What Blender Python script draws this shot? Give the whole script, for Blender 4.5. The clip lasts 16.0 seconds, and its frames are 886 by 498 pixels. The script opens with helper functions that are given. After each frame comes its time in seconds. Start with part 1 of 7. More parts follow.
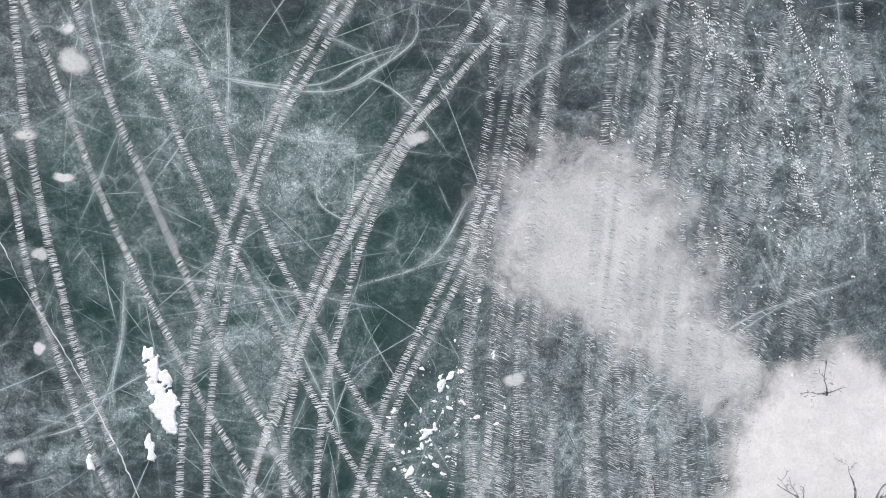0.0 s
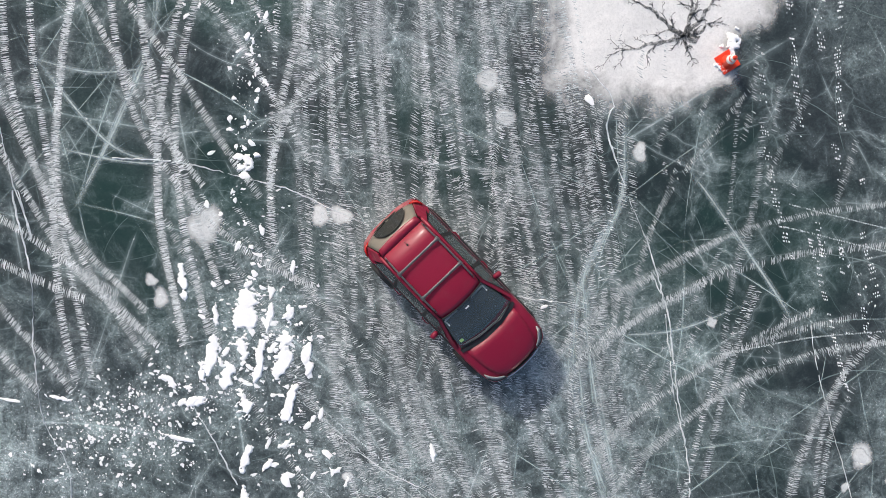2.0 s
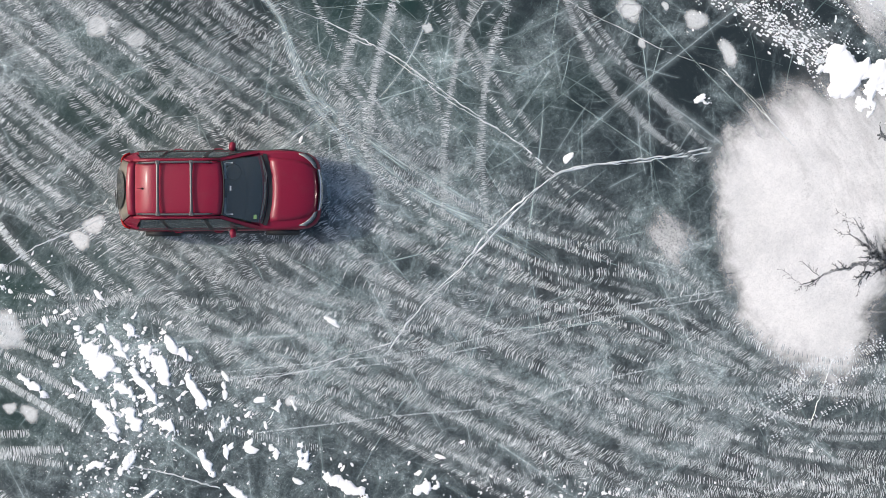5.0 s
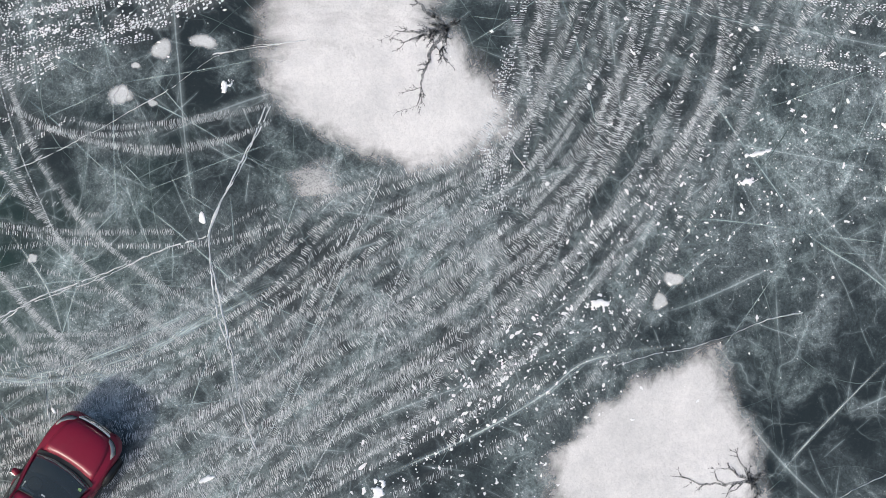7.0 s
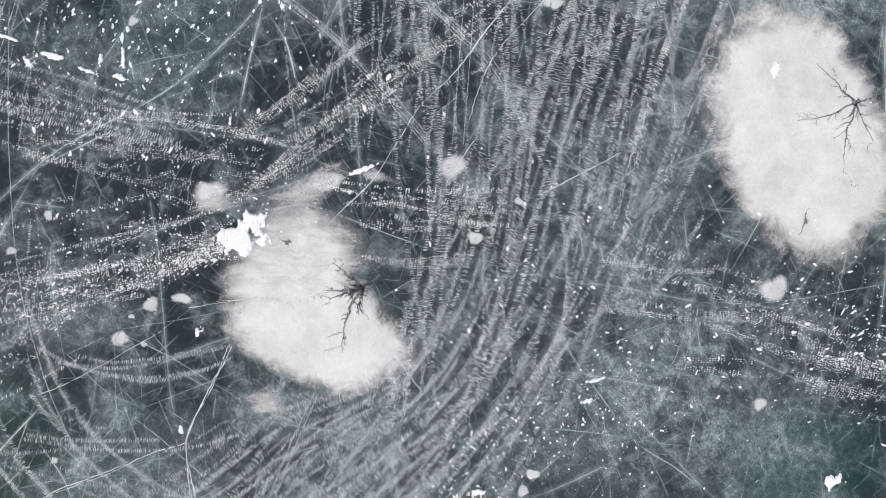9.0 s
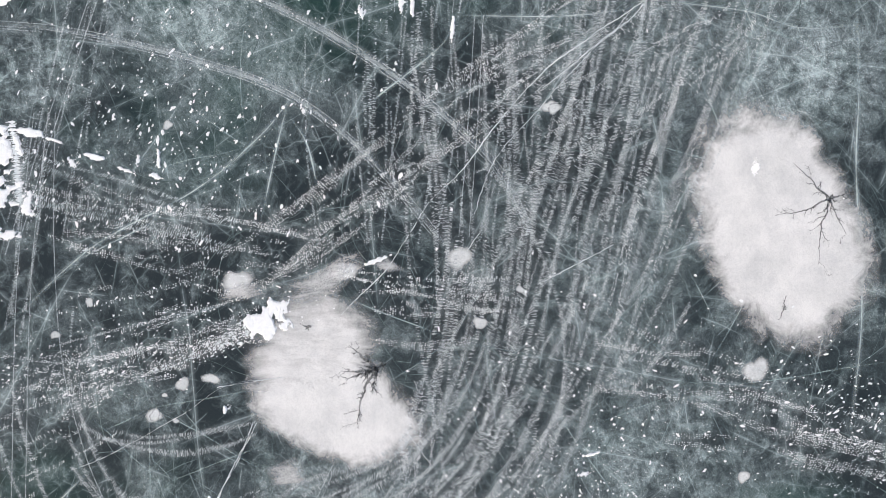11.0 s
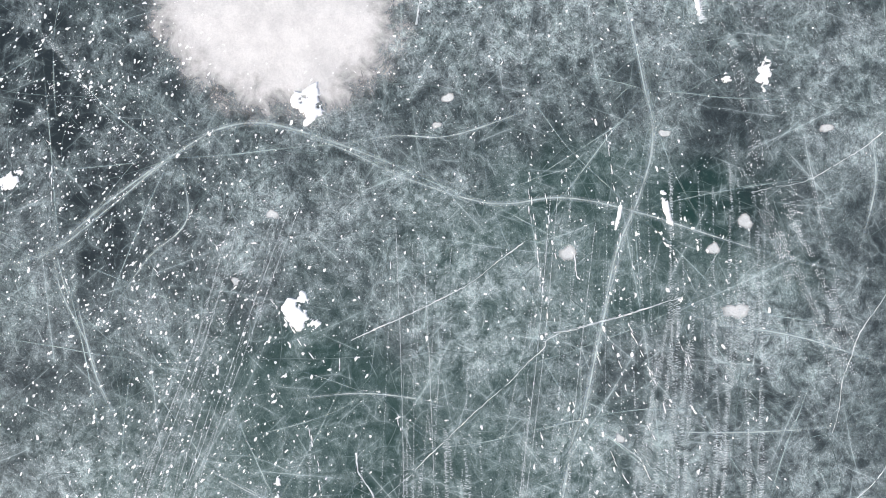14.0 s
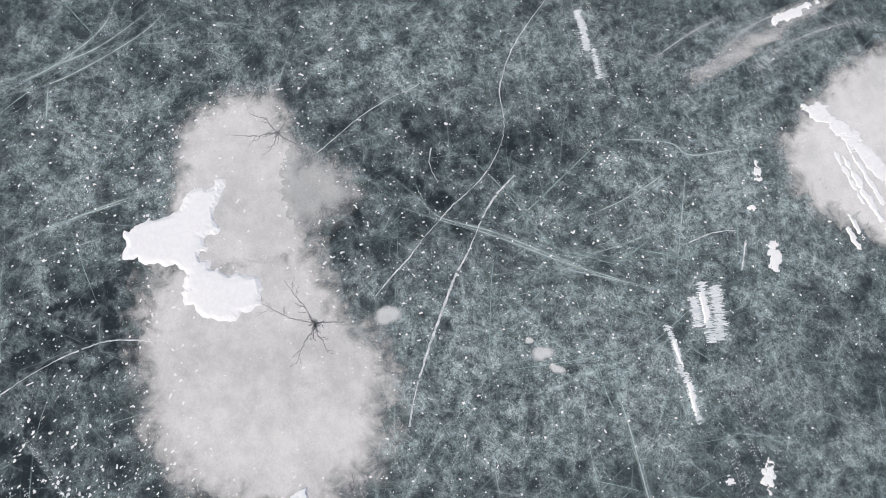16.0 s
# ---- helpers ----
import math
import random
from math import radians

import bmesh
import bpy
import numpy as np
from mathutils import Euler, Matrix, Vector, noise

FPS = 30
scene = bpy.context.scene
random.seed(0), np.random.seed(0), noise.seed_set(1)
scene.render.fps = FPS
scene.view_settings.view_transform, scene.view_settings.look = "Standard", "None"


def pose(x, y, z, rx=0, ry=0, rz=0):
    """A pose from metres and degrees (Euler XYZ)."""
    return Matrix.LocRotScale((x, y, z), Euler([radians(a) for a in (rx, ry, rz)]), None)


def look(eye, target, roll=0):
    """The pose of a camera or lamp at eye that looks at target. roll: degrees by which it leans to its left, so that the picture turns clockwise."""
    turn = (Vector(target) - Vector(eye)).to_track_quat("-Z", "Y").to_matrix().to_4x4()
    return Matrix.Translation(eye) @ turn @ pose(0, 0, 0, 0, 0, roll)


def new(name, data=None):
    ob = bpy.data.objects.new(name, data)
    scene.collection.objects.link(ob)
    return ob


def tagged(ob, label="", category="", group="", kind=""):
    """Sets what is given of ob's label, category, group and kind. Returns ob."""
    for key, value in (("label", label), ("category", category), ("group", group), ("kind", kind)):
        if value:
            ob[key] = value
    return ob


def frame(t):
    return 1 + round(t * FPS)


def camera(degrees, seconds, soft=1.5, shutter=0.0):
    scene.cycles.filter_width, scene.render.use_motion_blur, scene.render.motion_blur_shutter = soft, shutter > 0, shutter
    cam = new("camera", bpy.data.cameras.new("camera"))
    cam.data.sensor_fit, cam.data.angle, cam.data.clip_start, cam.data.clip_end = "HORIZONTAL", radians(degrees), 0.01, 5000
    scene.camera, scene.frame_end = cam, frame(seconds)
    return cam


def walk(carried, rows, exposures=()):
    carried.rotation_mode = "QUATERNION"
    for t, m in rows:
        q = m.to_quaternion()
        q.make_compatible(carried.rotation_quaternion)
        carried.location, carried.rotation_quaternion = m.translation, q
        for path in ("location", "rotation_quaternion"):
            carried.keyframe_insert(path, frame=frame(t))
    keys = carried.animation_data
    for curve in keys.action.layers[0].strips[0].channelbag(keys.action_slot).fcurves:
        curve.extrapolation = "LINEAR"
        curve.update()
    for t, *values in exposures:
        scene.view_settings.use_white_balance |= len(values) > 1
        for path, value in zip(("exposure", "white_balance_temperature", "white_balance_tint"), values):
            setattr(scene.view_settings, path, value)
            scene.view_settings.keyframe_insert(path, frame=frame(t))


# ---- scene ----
# ---------------------------------------------------------------- camera
cam = camera(46.0, 16.0, soft=0.7)
ROWS = [
    (0.0, 0.001, 0.001, 23.598, -2.289, -0.769, 0.031),
    (0.5, 0.891, -3.968, 23.693, -1.964, -0.958, -0.174),
    (1.0, 2.416, -6.946, 23.778, -2.688, -0.706, -0.241),
    (1.5, 3.427, -9.434, 23.787, -2.677, -0.661, -0.326),
    (2.0, 3.918, -11.249, 23.666, -2.366, -0.578, -0.395),
    (2.5, 3.912, -12.14, 23.503, -2.347, -0.761, -0.984),
    (3.0, 3.928, -12.511, 23.488, -2.164, -0.844, -4.836),
    (3.2, 3.933, -12.515, 23.479, -2.359, -1.144, -7.085),
    (5.3, 6.619, -18.697, 23.797, 1.253, -0.639, -57.375),
    (5.5, 6.785, -19.295, 23.818, 1.063, -0.75, -64.24),
    (6.0, 7.441, -20.907, 23.888, 0.308, -0.552, -76.592),
    (6.5, 8.075, -22.335, 24.347, -0.522, -0.669, -92.08),
    (7.0, 8.515, -24.138, 26.084, -0.891, 0.114, -103.343),
    (7.5, 9.467, -25.337, 28.589, -0.108, -0.015, -103.366),
    (8.0, 11.158, -26.984, 30.548, 0.22, 0.516, -103.423),
    (8.5, 13.185, -28.088, 32.628, 0.092, 0.443, -103.518),
    (8.7, 13.613, -28.261, 33.614, 0.046, 0.331, -103.566),
    (10.8, 15.387, -29.031, 38.114, 1.363, 0.888, -103.648),
    (11.0, 15.999, -29.053, 38.093, 1.559, 0.876, -103.646),
    (11.5, 18.733, -29.256, 38.023, 1.071, 0.671, -103.741),
    (12.0, 21.461, -29.668, 37.952, 1.538, 0.715, -103.788),
    (12.5, 25.133, -30.35, 37.883, 1.451, 0.74, -103.934),
    (13.0, 29.254, -31.236, 37.822, 1.454, 0.852, -104.041),
    (13.5, 34.096, -32.083, 37.829, 1.167, 0.657, -104.207),
    (14.0, 38.084, -33.178, 38.111, 3.786, 1.101, -104.316),
    (14.5, 40.081, -33.529, 38.121, 9.123, 0.934, -104.439),
    (15.0, 40.823, -33.793, 38.008, 14.099, 0.886, -104.559),
    (15.5, 40.73, -33.44, 37.72, 18.645, 0.304, -104.798),
    (16.0, 40.385, -33.262, 37.519, 22.605, 0.175, -104.907),
]
walk(cam, [(t, pose(x, y, z, rx, ry, rz)) for t, x, y, z, rx, ry, rz in ROWS], [(0, 0.12), (1.5, 0.14), (3.0, 0.24), (6.0, 0.18), (7.0, 0.10), (11.0, 0.09), (13.0, 0.25), (13.6, 0.33), (14.0, 0.40), (14.6, 0.10), (15.2, -0.03), (16.0, -0.08)])

# ---------------------------------------------------------------- light
SUN_AZIMUTH, SUN_HEIGHT = 122.0, 33.0
world = bpy.data.worlds.new("world")
scene.world = world
world.use_nodes = True
sky = world.node_tree.nodes.new("ShaderNodeTexSky")
sky.sky_type, sky.sun_disc = "NISHITA", False
sky.sun_elevation, sky.sun_rotation = radians(SUN_HEIGHT), radians(90 - SUN_AZIMUTH)
sky.dust_density = 4.0
world.node_tree.links.new(sky.outputs[0], world.node_tree.nodes["Background"].inputs[0])
world.node_tree.nodes["Background"].inputs[1].default_value = 0.15
sun = new("sun", bpy.data.lights.new("sun", "SUN"))
sun.data.energy, sun.data.angle, sun.data.color = 2.2, radians(2.5), (1.0, 0.94, 0.86)
sun_way = Vector((math.cos(radians(SUN_AZIMUTH)) * math.cos(radians(SUN_HEIGHT)), math.sin(radians(SUN_AZIMUTH)) * math.cos(radians(SUN_HEIGHT)), math.sin(radians(SUN_HEIGHT))))
sun.matrix_world = look(sun_way * 100, (0, 0, 0))


# ---------------------------------------------------------------- materials
class Nodes:
    """A small helper to wire one node material."""

    def __init__(self, name):
        self.mat = bpy.data.materials.new(name)
        self.mat.use_nodes = True
        self.tree = self.mat.node_tree
        self.bsdf = self.tree.nodes["Principled BSDF"]
        self.out = self.tree.nodes["Material Output"]

    def put(self, socket, value):
        if isinstance(value, bpy.types.NodeSocket):
            self.tree.links.new(value, socket)
        elif isinstance(value, (tuple, list)) and len(value) == 3 and socket.type == "RGBA":
            socket.default_value = (*value, 1)
        else:
            socket.default_value = value

    def node(self, kind, **inputs):
        n = self.tree.nodes.new(kind)
        for key, value in inputs.items():
            self.put(n.inputs[key.replace("_", " ")], value)
        return n

    def maths(self, op, a, b=0.0, clamp=False):
        n = self.tree.nodes.new("ShaderNodeMath")
        n.operation, n.use_clamp = op, clamp
        self.put(n.inputs[0], a)
        self.put(n.inputs[1], b)
        return n.outputs[0]

    def place(self):
        return self.tree.nodes.new("ShaderNodeNewGeometry").outputs["Position"]

    def noise(self, scale, detail=4.0, rough=0.55, warp=0.0, where=None):
        n = self.node("ShaderNodeTexNoise", Scale=scale, Detail=detail, Roughness=rough, Distortion=warp)
        self.put(n.inputs["Vector"], where or self.place())
        return n.outputs["Fac"]

    def ramp(self, x, a, b, lo=0.0, hi=1.0):
        n = self.tree.nodes.new("ShaderNodeMapRange")
        n.interpolation_type = "SMOOTHSTEP"
        for i, v in enumerate((x, a, b, lo, hi)):
            self.put(n.inputs[i], v)
        return n.outputs[0]

    def mix(self, fac, a, b):
        n = self.tree.nodes.new("ShaderNodeMix")
        n.data_type = "RGBA"
        self.put(n.inputs[0], fac)
        self.put(n.inputs[6], a)
        self.put(n.inputs[7], b)
        return n.outputs[2]

    def bump(self, height, strength=0.3, distance=0.01):
        n = self.node("ShaderNodeBump", Strength=strength, Distance=distance, Height=height)
        self.put(self.bsdf.inputs["Normal"], n.outputs[0])

    def finish(self, colour, rough=0.6, metal=0.0, **more):
        self.put(self.bsdf.inputs["Base Color"], colour)
        self.put(self.bsdf.inputs["Roughness"], rough)
        self.put(self.bsdf.inputs["Metallic"], metal)
        for key, value in more.items():
            self.put(self.bsdf.inputs[key.replace("_", " ")], value)
        return self.mat

    def veil(self, cover):
        """Let what lies below show where cover is low."""
        clear = self.tree.nodes.new("ShaderNodeBsdfTransparent")
        both = self.tree.nodes.new("ShaderNodeMixShader")
        self.put(both.inputs[0], cover)
        self.tree.links.new(clear.outputs[0], both.inputs[1])
        self.tree.links.new(self.bsdf.outputs[0], both.inputs[2])
        self.tree.links.new(both.outputs[0], self.out.inputs["Surface"])
        return self.mat


def ice_material():
    m = Nodes("lake ice")
    p = m.place()
    xyz = m.node("ShaderNodeSeparateXYZ", Vector=p)
    # how frosted and how clear the ice is, stretch by stretch
    field = m.tree.nodes.new("ShaderNodeAttribute")
    field.attribute_name = "ice_field"
    lay = m.node("ShaderNodeSeparateXYZ", Vector=field.outputs["Vector"])
    clear = m.ramp(m.maths("ADD", lay.outputs[1], m.maths("MULTIPLY", m.maths("SUBTRACT", m.noise(0.3, 5, 0.6), 0.5), 0.9)), 0.12, 0.62)
    dark = m.mix(clear, (0.017, 0.025, 0.029), (0.013, 0.041, 0.036))
    # frost frozen into the ice: broad clouds, patches, blotches and grain
    cloud = m.ramp(m.noise(0.16, 5, 0.6, 0.6), 0.40, 0.72)
    patchy = m.ramp(m.noise(0.75, 7, 0.68, 0.8), 0.44, 0.72)
    blotch = m.ramp(m.noise(3.4, 6, 0.70, 0.4), 0.40, 0.64)
    grain = m.ramp(m.noise(9.0, 5, 0.72, 0.3), 0.42, 0.62)
    fine = m.ramp(m.noise(19.0, 4, 0.75, 0.3), 0.44, 0.60)
    far = m.maths("MULTIPLY", m.ramp(xyz.outputs[0], 36.0, 50.0, 0.0, 0.40), m.ramp(m.noise(0.9, 6, 0.65, 0.3), 0.40, 0.64))
    frost = m.maths("ADD", m.maths("MULTIPLY", cloud, 0.30), m.maths("MULTIPLY", patchy, 0.50))
    frost = m.maths("ADD", m.maths("ADD", frost, far), 0.01)
    wisp = m.ramp(m.noise(1.4, 7, 0.68, 0.8), 0.36, 0.64)
    frost = m.maths("ADD", frost, m.maths("MULTIPLY", lay.outputs[0], m.maths("ADD", 0.12, m.maths("MULTIPLY", wisp, 1.05))))
    tooth = m.maths("ADD", m.maths("MULTIPLY", blotch, 0.42), m.maths("ADD", m.maths("MULTIPLY", grain, 0.36), m.maths("MULTIPLY", fine, 0.44)))
    frost = m.maths("MULTIPLY", m.maths("MAXIMUM", frost, 0.015), m.maths("ADD", m.ramp(xyz.outputs[0], 36.0, 50.0, 0.20, 0.04), m.maths("MULTIPLY", tooth, m.ramp(xyz.outputs[0], 36.0, 50.0, 0.78, 1.0))))
    fewer = m.ramp(xyz.outputs[0], 38.0, 52.0, 0.95, 0.55)
    # powder ground out by tyres
    powder = m.maths("MULTIPLY", lay.outputs[2], m.maths("ADD", m.maths("MULTIPLY", patchy, 0.5), m.maths("ADD", 0.2, m.maths("MULTIPLY", tooth, 0.6))), True)
    # healed cracks: long wavering lines in many directions, soft veils with a thin core
    for turn, per_metre, sway, wide, weight, part in (
        (8, 0.24, 0.35, 0.10, 0.42, 0.49), (47, 0.17, 0.5, 0.14, 0.38, 0.50), (83, 0.28, 0.4, 0.09, 0.42, 0.50), (121, 0.21, 0.5, 0.12, 0.38, 0.50), (158, 0.33, 0.35, 0.07, 0.38, 0.51),
        (27, 0.7, 0.4, 0.035, 0.40, 0.51), (101, 0.85, 0.45, 0.03, 0.40, 0.52), (142, 0.6, 0.4, 0.04, 0.40, 0.51), (66, 0.5, 0.5, 0.04, 0.40, 0.51),
    ):
        along = m.node("ShaderNodeVectorMath")
        along.operation = "DOT_PRODUCT"
        m.put(along.inputs[0], p)
        along.inputs[1].default_value = (math.cos(radians(turn)) * per_metre, math.sin(radians(turn)) * per_metre, turn * 0.37)
        shifted = m.node("ShaderNodeVectorMath")
        shifted.operation = "ADD"
        m.put(shifted.inputs[0], p)
        shifted.inputs[1].default_value = (turn * 3.1, turn * 1.7, turn)
        wave = m.maths("ADD", along.outputs["Value"], m.maths("MULTIPLY", m.noise(per_metre * 0.4, 3, 0.45, 0.0, shifted.outputs[0]), sway * 0.9))
        off = m.maths("ABSOLUTE", m.maths("SUBTRACT", m.maths("FRACT", wave), 0.5))
        here = m.ramp(m.noise(per_metre * 1.1, 4, 0.6, 0.0, shifted.outputs[0]), part, part + 0.12)
        soft_line = m.ramp(off, 0.0, wide * per_metre * 1.8, 0.35, 0.0)
        core = m.ramp(off, 0.0, wide * per_metre * 0.35, 0.8, 0.0)
        frost = m.maths("ADD", frost, m.maths("MULTIPLY", m.maths("MULTIPLY", m.maths("ADD", soft_line, core), here), m.maths("MULTIPLY", fewer, weight)))
    # a web of finer cracks between them
    for scale, thin, weight in ((0.42, 0.022, 0.30), (0.95, 0.030, 0.22)):
        stray = m.node("ShaderNodeTexNoise", Scale=scale * 1.3, Detail=3.0, Roughness=0.5)
        m.put(stray.inputs["Vector"], p)
        shift = m.node("ShaderNodeVectorMath")
        shift.operation = "MULTIPLY_ADD"
        m.put(shift.inputs[0], stray.outputs["Color"])
        shift.inputs[1].default_value = (0.9 / scale, 0.9 / scale, 0.0)
        m.put(shift.inputs[2], p)
        cell = m.tree.nodes.new("ShaderNodeTexVoronoi")
        cell.voronoi_dimensions, cell.feature = "2D", "DISTANCE_TO_EDGE"
        m.put(cell.inputs["Vector"], shift.outputs[0])
        m.put(cell.inputs["Scale"], scale)
        here = m.maths("MULTIPLY", m.ramp(m.noise(scale * 0.9, 4, 0.6), 0.44, 0.62), fewer)
        vein = m.maths("ADD", m.ramp(cell.outputs["Distance"], 0.0, thin * 0.5, 0.6, 0.0), m.ramp(cell.outputs["Distance"], 0.0, thin * 2.2, 0.4, 0.0))
        frost = m.maths("ADD", frost, m.maths("MULTIPLY", m.maths("MULTIPLY", vein, here), weight))
    frost = m.maths("MINIMUM", frost, 0.95)
    # specks of rime, two sizes
    speck = None
    for scale, size, share in ((4.0, 0.11, 0.90), (7.0, 0.15, 0.86), (13.0, 0.22, 0.80), (30.0, 0.26, 0.74)):
        v = m.tree.nodes.new("ShaderNodeTexVoronoi")
        v.voronoi_dimensions = "2D"
        m.put(v.inputs["Vector"], p)
        m.put(v.inputs["Scale"], scale)
        own = m.node("ShaderNodeSeparateXYZ", Vector=v.outputs["Color"])
        dot = m.maths("MULTIPLY", m.ramp(v.outputs["Distance"], size * 0.5, size, 1.0, 0.0), m.ramp(m.maths("ADD", m.maths("MULTIPLY", own.outputs[0], 0.7), m.maths("MULTIPLY", frost, 0.55)), share - 0.08, share + 0.14))
        speck = dot if speck is None else m.maths("MAXIMUM", speck, dot)
    pale = m.mix(m.ramp(m.noise(0.5, 3), 0.4, 0.6), (0.475, 0.58, 0.60), (0.435, 0.55, 0.56))
    m.bump(m.noise(22.0, 5, 0.65), 0.25, 0.01)
    return m.finish(m.mix(m.maths("MULTIPLY", speck, 0.85), m.mix(powder, m.mix(frost, dark, pale), (0.58, 0.615, 0.625)), (0.74, 0.77, 0.79)), m.ramp(frost, 0.0, 0.8, 0.30, 0.75), IOR=1.31)


def snow_material(name, colour, dim, rough=0.9, scale=7.0):
    m = Nodes(name)
    a = m.ramp(m.noise(scale, 5, 0.6), 0.35, 0.7)
    m.bump(m.noise(scale * 6, 5, 0.65), 0.5, 0.02)
    return m.finish(m.mix(a, dim, colour), rough)


def frost_material(name, colour, dim, inner, outer, ragged, top=1.0, heading=None):
    """White ice that thins out to its rim; the map's u runs from the middle (0) to the rim (1)."""
    m = Nodes(name)
    uv = m.node("ShaderNodeSeparateXYZ", Vector=m.tree.nodes.new("ShaderNodeUVMap").outputs[0])
    where, streaks = None, 1.0
    if heading is not None:
        turned = m.node("ShaderNodeMapping", Vector=m.place())
        turned.vector_type = "TEXTURE"
        turned.inputs["Rotation"].default_value, turned.inputs["Scale"].default_value = (0, 0, radians(heading)), (2.6, 1.0, 1.0)
        where = turned.outputs[0]
        streaks = m.ramp(m.noise(2.4, 5, 0.62, 0.4, where), 0.34, 0.58, 0.8, 1.0)
    edge = m.maths("ADD", uv.outputs[0], m.maths("MULTIPLY", m.maths("SUBTRACT", m.noise(1.1, 7, 0.66, 0.5, where), 0.5), ragged))
    edge = m.maths("ADD", edge, m.maths("MULTIPLY", m.maths("SUBTRACT", m.noise(7.0, 5, 0.7), 0.5), ragged * 0.18))
    cover = m.ramp(edge, inner, outer, top, 0.0)
    cover = m.maths("MULTIPLY", cover, m.ramp(m.noise(24.0, 4, 0.75), 0.30, 0.55, 1.0 - ragged * 0.25, 1.0))
    cover = m.maths("MULTIPLY", cover, streaks)
    mottle = m.maths("ADD", m.maths("MULTIPLY", m.ramp(m.noise(1.3, 7, 0.68, 0.15), 0.34, 0.66), 0.7), m.maths("MULTIPLY", m.ramp(m.noise(11.0, 6, 0.78, 0.5), 0.38, 0.62), 0.5))
    mottle = m.maths("ADD", m.maths("MULTIPLY", m.ramp(m.noise(0.35, 4, 0.6), 0.35, 0.65), 0.45), m.maths("MULTIPLY", mottle, 0.6))
    m.bump(m.noise(14.0, 6, 0.65), 0.35, 0.02)
    m.finish(m.mix(mottle, dim, colour), 0.85)
    return m.veil(cover)


def band_material(name, colour, strength, grainy):
    """A pale streak in the ice that fades to both sides; the map's v runs across it."""
    m = Nodes(name)
    uv = m.node("ShaderNodeSeparateXYZ", Vector=m.tree.nodes.new("ShaderNodeUVMap").outputs[0])
    off = m.maths("ABSOLUTE", m.maths("SUBTRACT", uv.outputs[1], 0.5))
    side = m.maths("ADD", m.ramp(off, 0.0, 0.5, 0.5, 0.0), m.ramp(off, 0.0, 0.14, 0.5, 0.0))
    ends = m.ramp(m.maths("ABSOLUTE", m.maths("SUBTRACT", uv.outputs[0], 0.5)), 0.15, 0.5, 1.0, 0.25)
    side = m.maths("MULTIPLY", side, ends)
    patch = m.ramp(m.noise(1.1, 5, 0.65), 0.28, 0.62, 0.35, 1.0)
    speck = m.ramp(m.noise(15.0, 4, 0.7), 0.3, 0.7, 1.0 - grainy, 1.0)
    m.finish(colour, 0.6)
    return m.veil(m.maths("MULTIPLY", m.maths("MULTIPLY", side, patch), m.maths("MULTIPLY", speck, strength)))


def melt_material(name, colour, dim, top):
    """Dark water ice, powdered with crystals so that white shows through."""
    m = Nodes(name)
    grain = m.ramp(m.noise(16.0, 5, 0.75), 0.36, 0.60, top * 0.25, top)
    m.finish(m.mix(m.ramp(m.noise(9.0, 5, 0.65), 0.35, 0.65), dim, colour), 0.5)
    return m.veil(m.maths("MULTIPLY", grain, m.ramp(m.noise(3.0, 3), 0.25, 0.5, 0.6, 1.0)))


def tread_material(name, low, high, cover):
    """Scraped frost; each scrape has its own paleness."""
    m = Nodes(name)
    own = m.maths("POWER", m.tree.nodes.new("ShaderNodeNewGeometry").outputs["Random Per Island"], 0.7)
    tone = m.maths("MULTIPLY", own, m.ramp(m.noise(1.3, 5, 0.65), 0.32, 0.68, 0.5, 1.0))
    wear = m.ramp(m.noise(30.0, 3, 0.75), 0.36, 0.58, 1.0 - cover, 0.0)
    return m.finish(m.mix(wear, m.mix(tone, low, high), (0.07, 0.09, 0.10)), 0.8)


ICE = ice_material()
SNOW = snow_material("packed snow", (0.94, 0.945, 0.95), (0.88, 0.89, 0.91))
CHIP = snow_material("ice chips", (0.93, 0.935, 0.94), (0.84, 0.86, 0.87), 0.8, 5.0)
WHITE_ICE = frost_material("white ice", (0.83, 0.825, 0.82), (0.60, 0.61, 0.615), 0.68, 1.0, 0.55, 0.98)
GREY_ICE = frost_material("greyish white ice", (0.78, 0.775, 0.77), (0.52, 0.525, 0.53), 0.66, 1.0, 0.6, 0.97)
STREAKED_ICE = frost_material("streaked white ice", (0.83, 0.825, 0.82), (0.62, 0.63, 0.635), 0.55, 1.0, 0.8, 0.97, -105)
WISP = frost_material("wisps of frost", (0.78, 0.78, 0.78), (0.50, 0.52, 0.53), 0.05, 1.0, 2.3, 0.85, -88)
THIN_ICE = frost_material("thin grey white ice", (0.68, 0.69, 0.69), (0.40, 0.42, 0.43), 0.25, 1.0, 1.3, 0.80)
FROST = frost_material("thin frost", (0.78, 0.79, 0.80), (0.50, 0.53, 0.55), 0.45, 1.0, 1.1, 0.84)
BUBBLE = frost_material("frozen bubbles", (0.82, 0.835, 0.84), (0.54, 0.58, 0.59), 0.45, 1.0, 0.8, 0.86)
BAND = band_material("fracture bands", (0.52, 0.62, 0.63), 1.0, 0.3)
VEIL = band_material("healed cracks", (0.44, 0.56, 0.56), 0.9, 0.25)
SCUFF = band_material("tyre scuffs", (0.54, 0.61, 0.63), 0.85, 0.4)
HAIR = snow_material("hairline cracks", (0.19, 0.25, 0.25), (0.05, 0.08, 0.08), 0.6, 0.9)
CRACK = snow_material("open cracks", (0.80, 0.83, 0.85), (0.45, 0.50, 0.53), 0.7, 3.0)
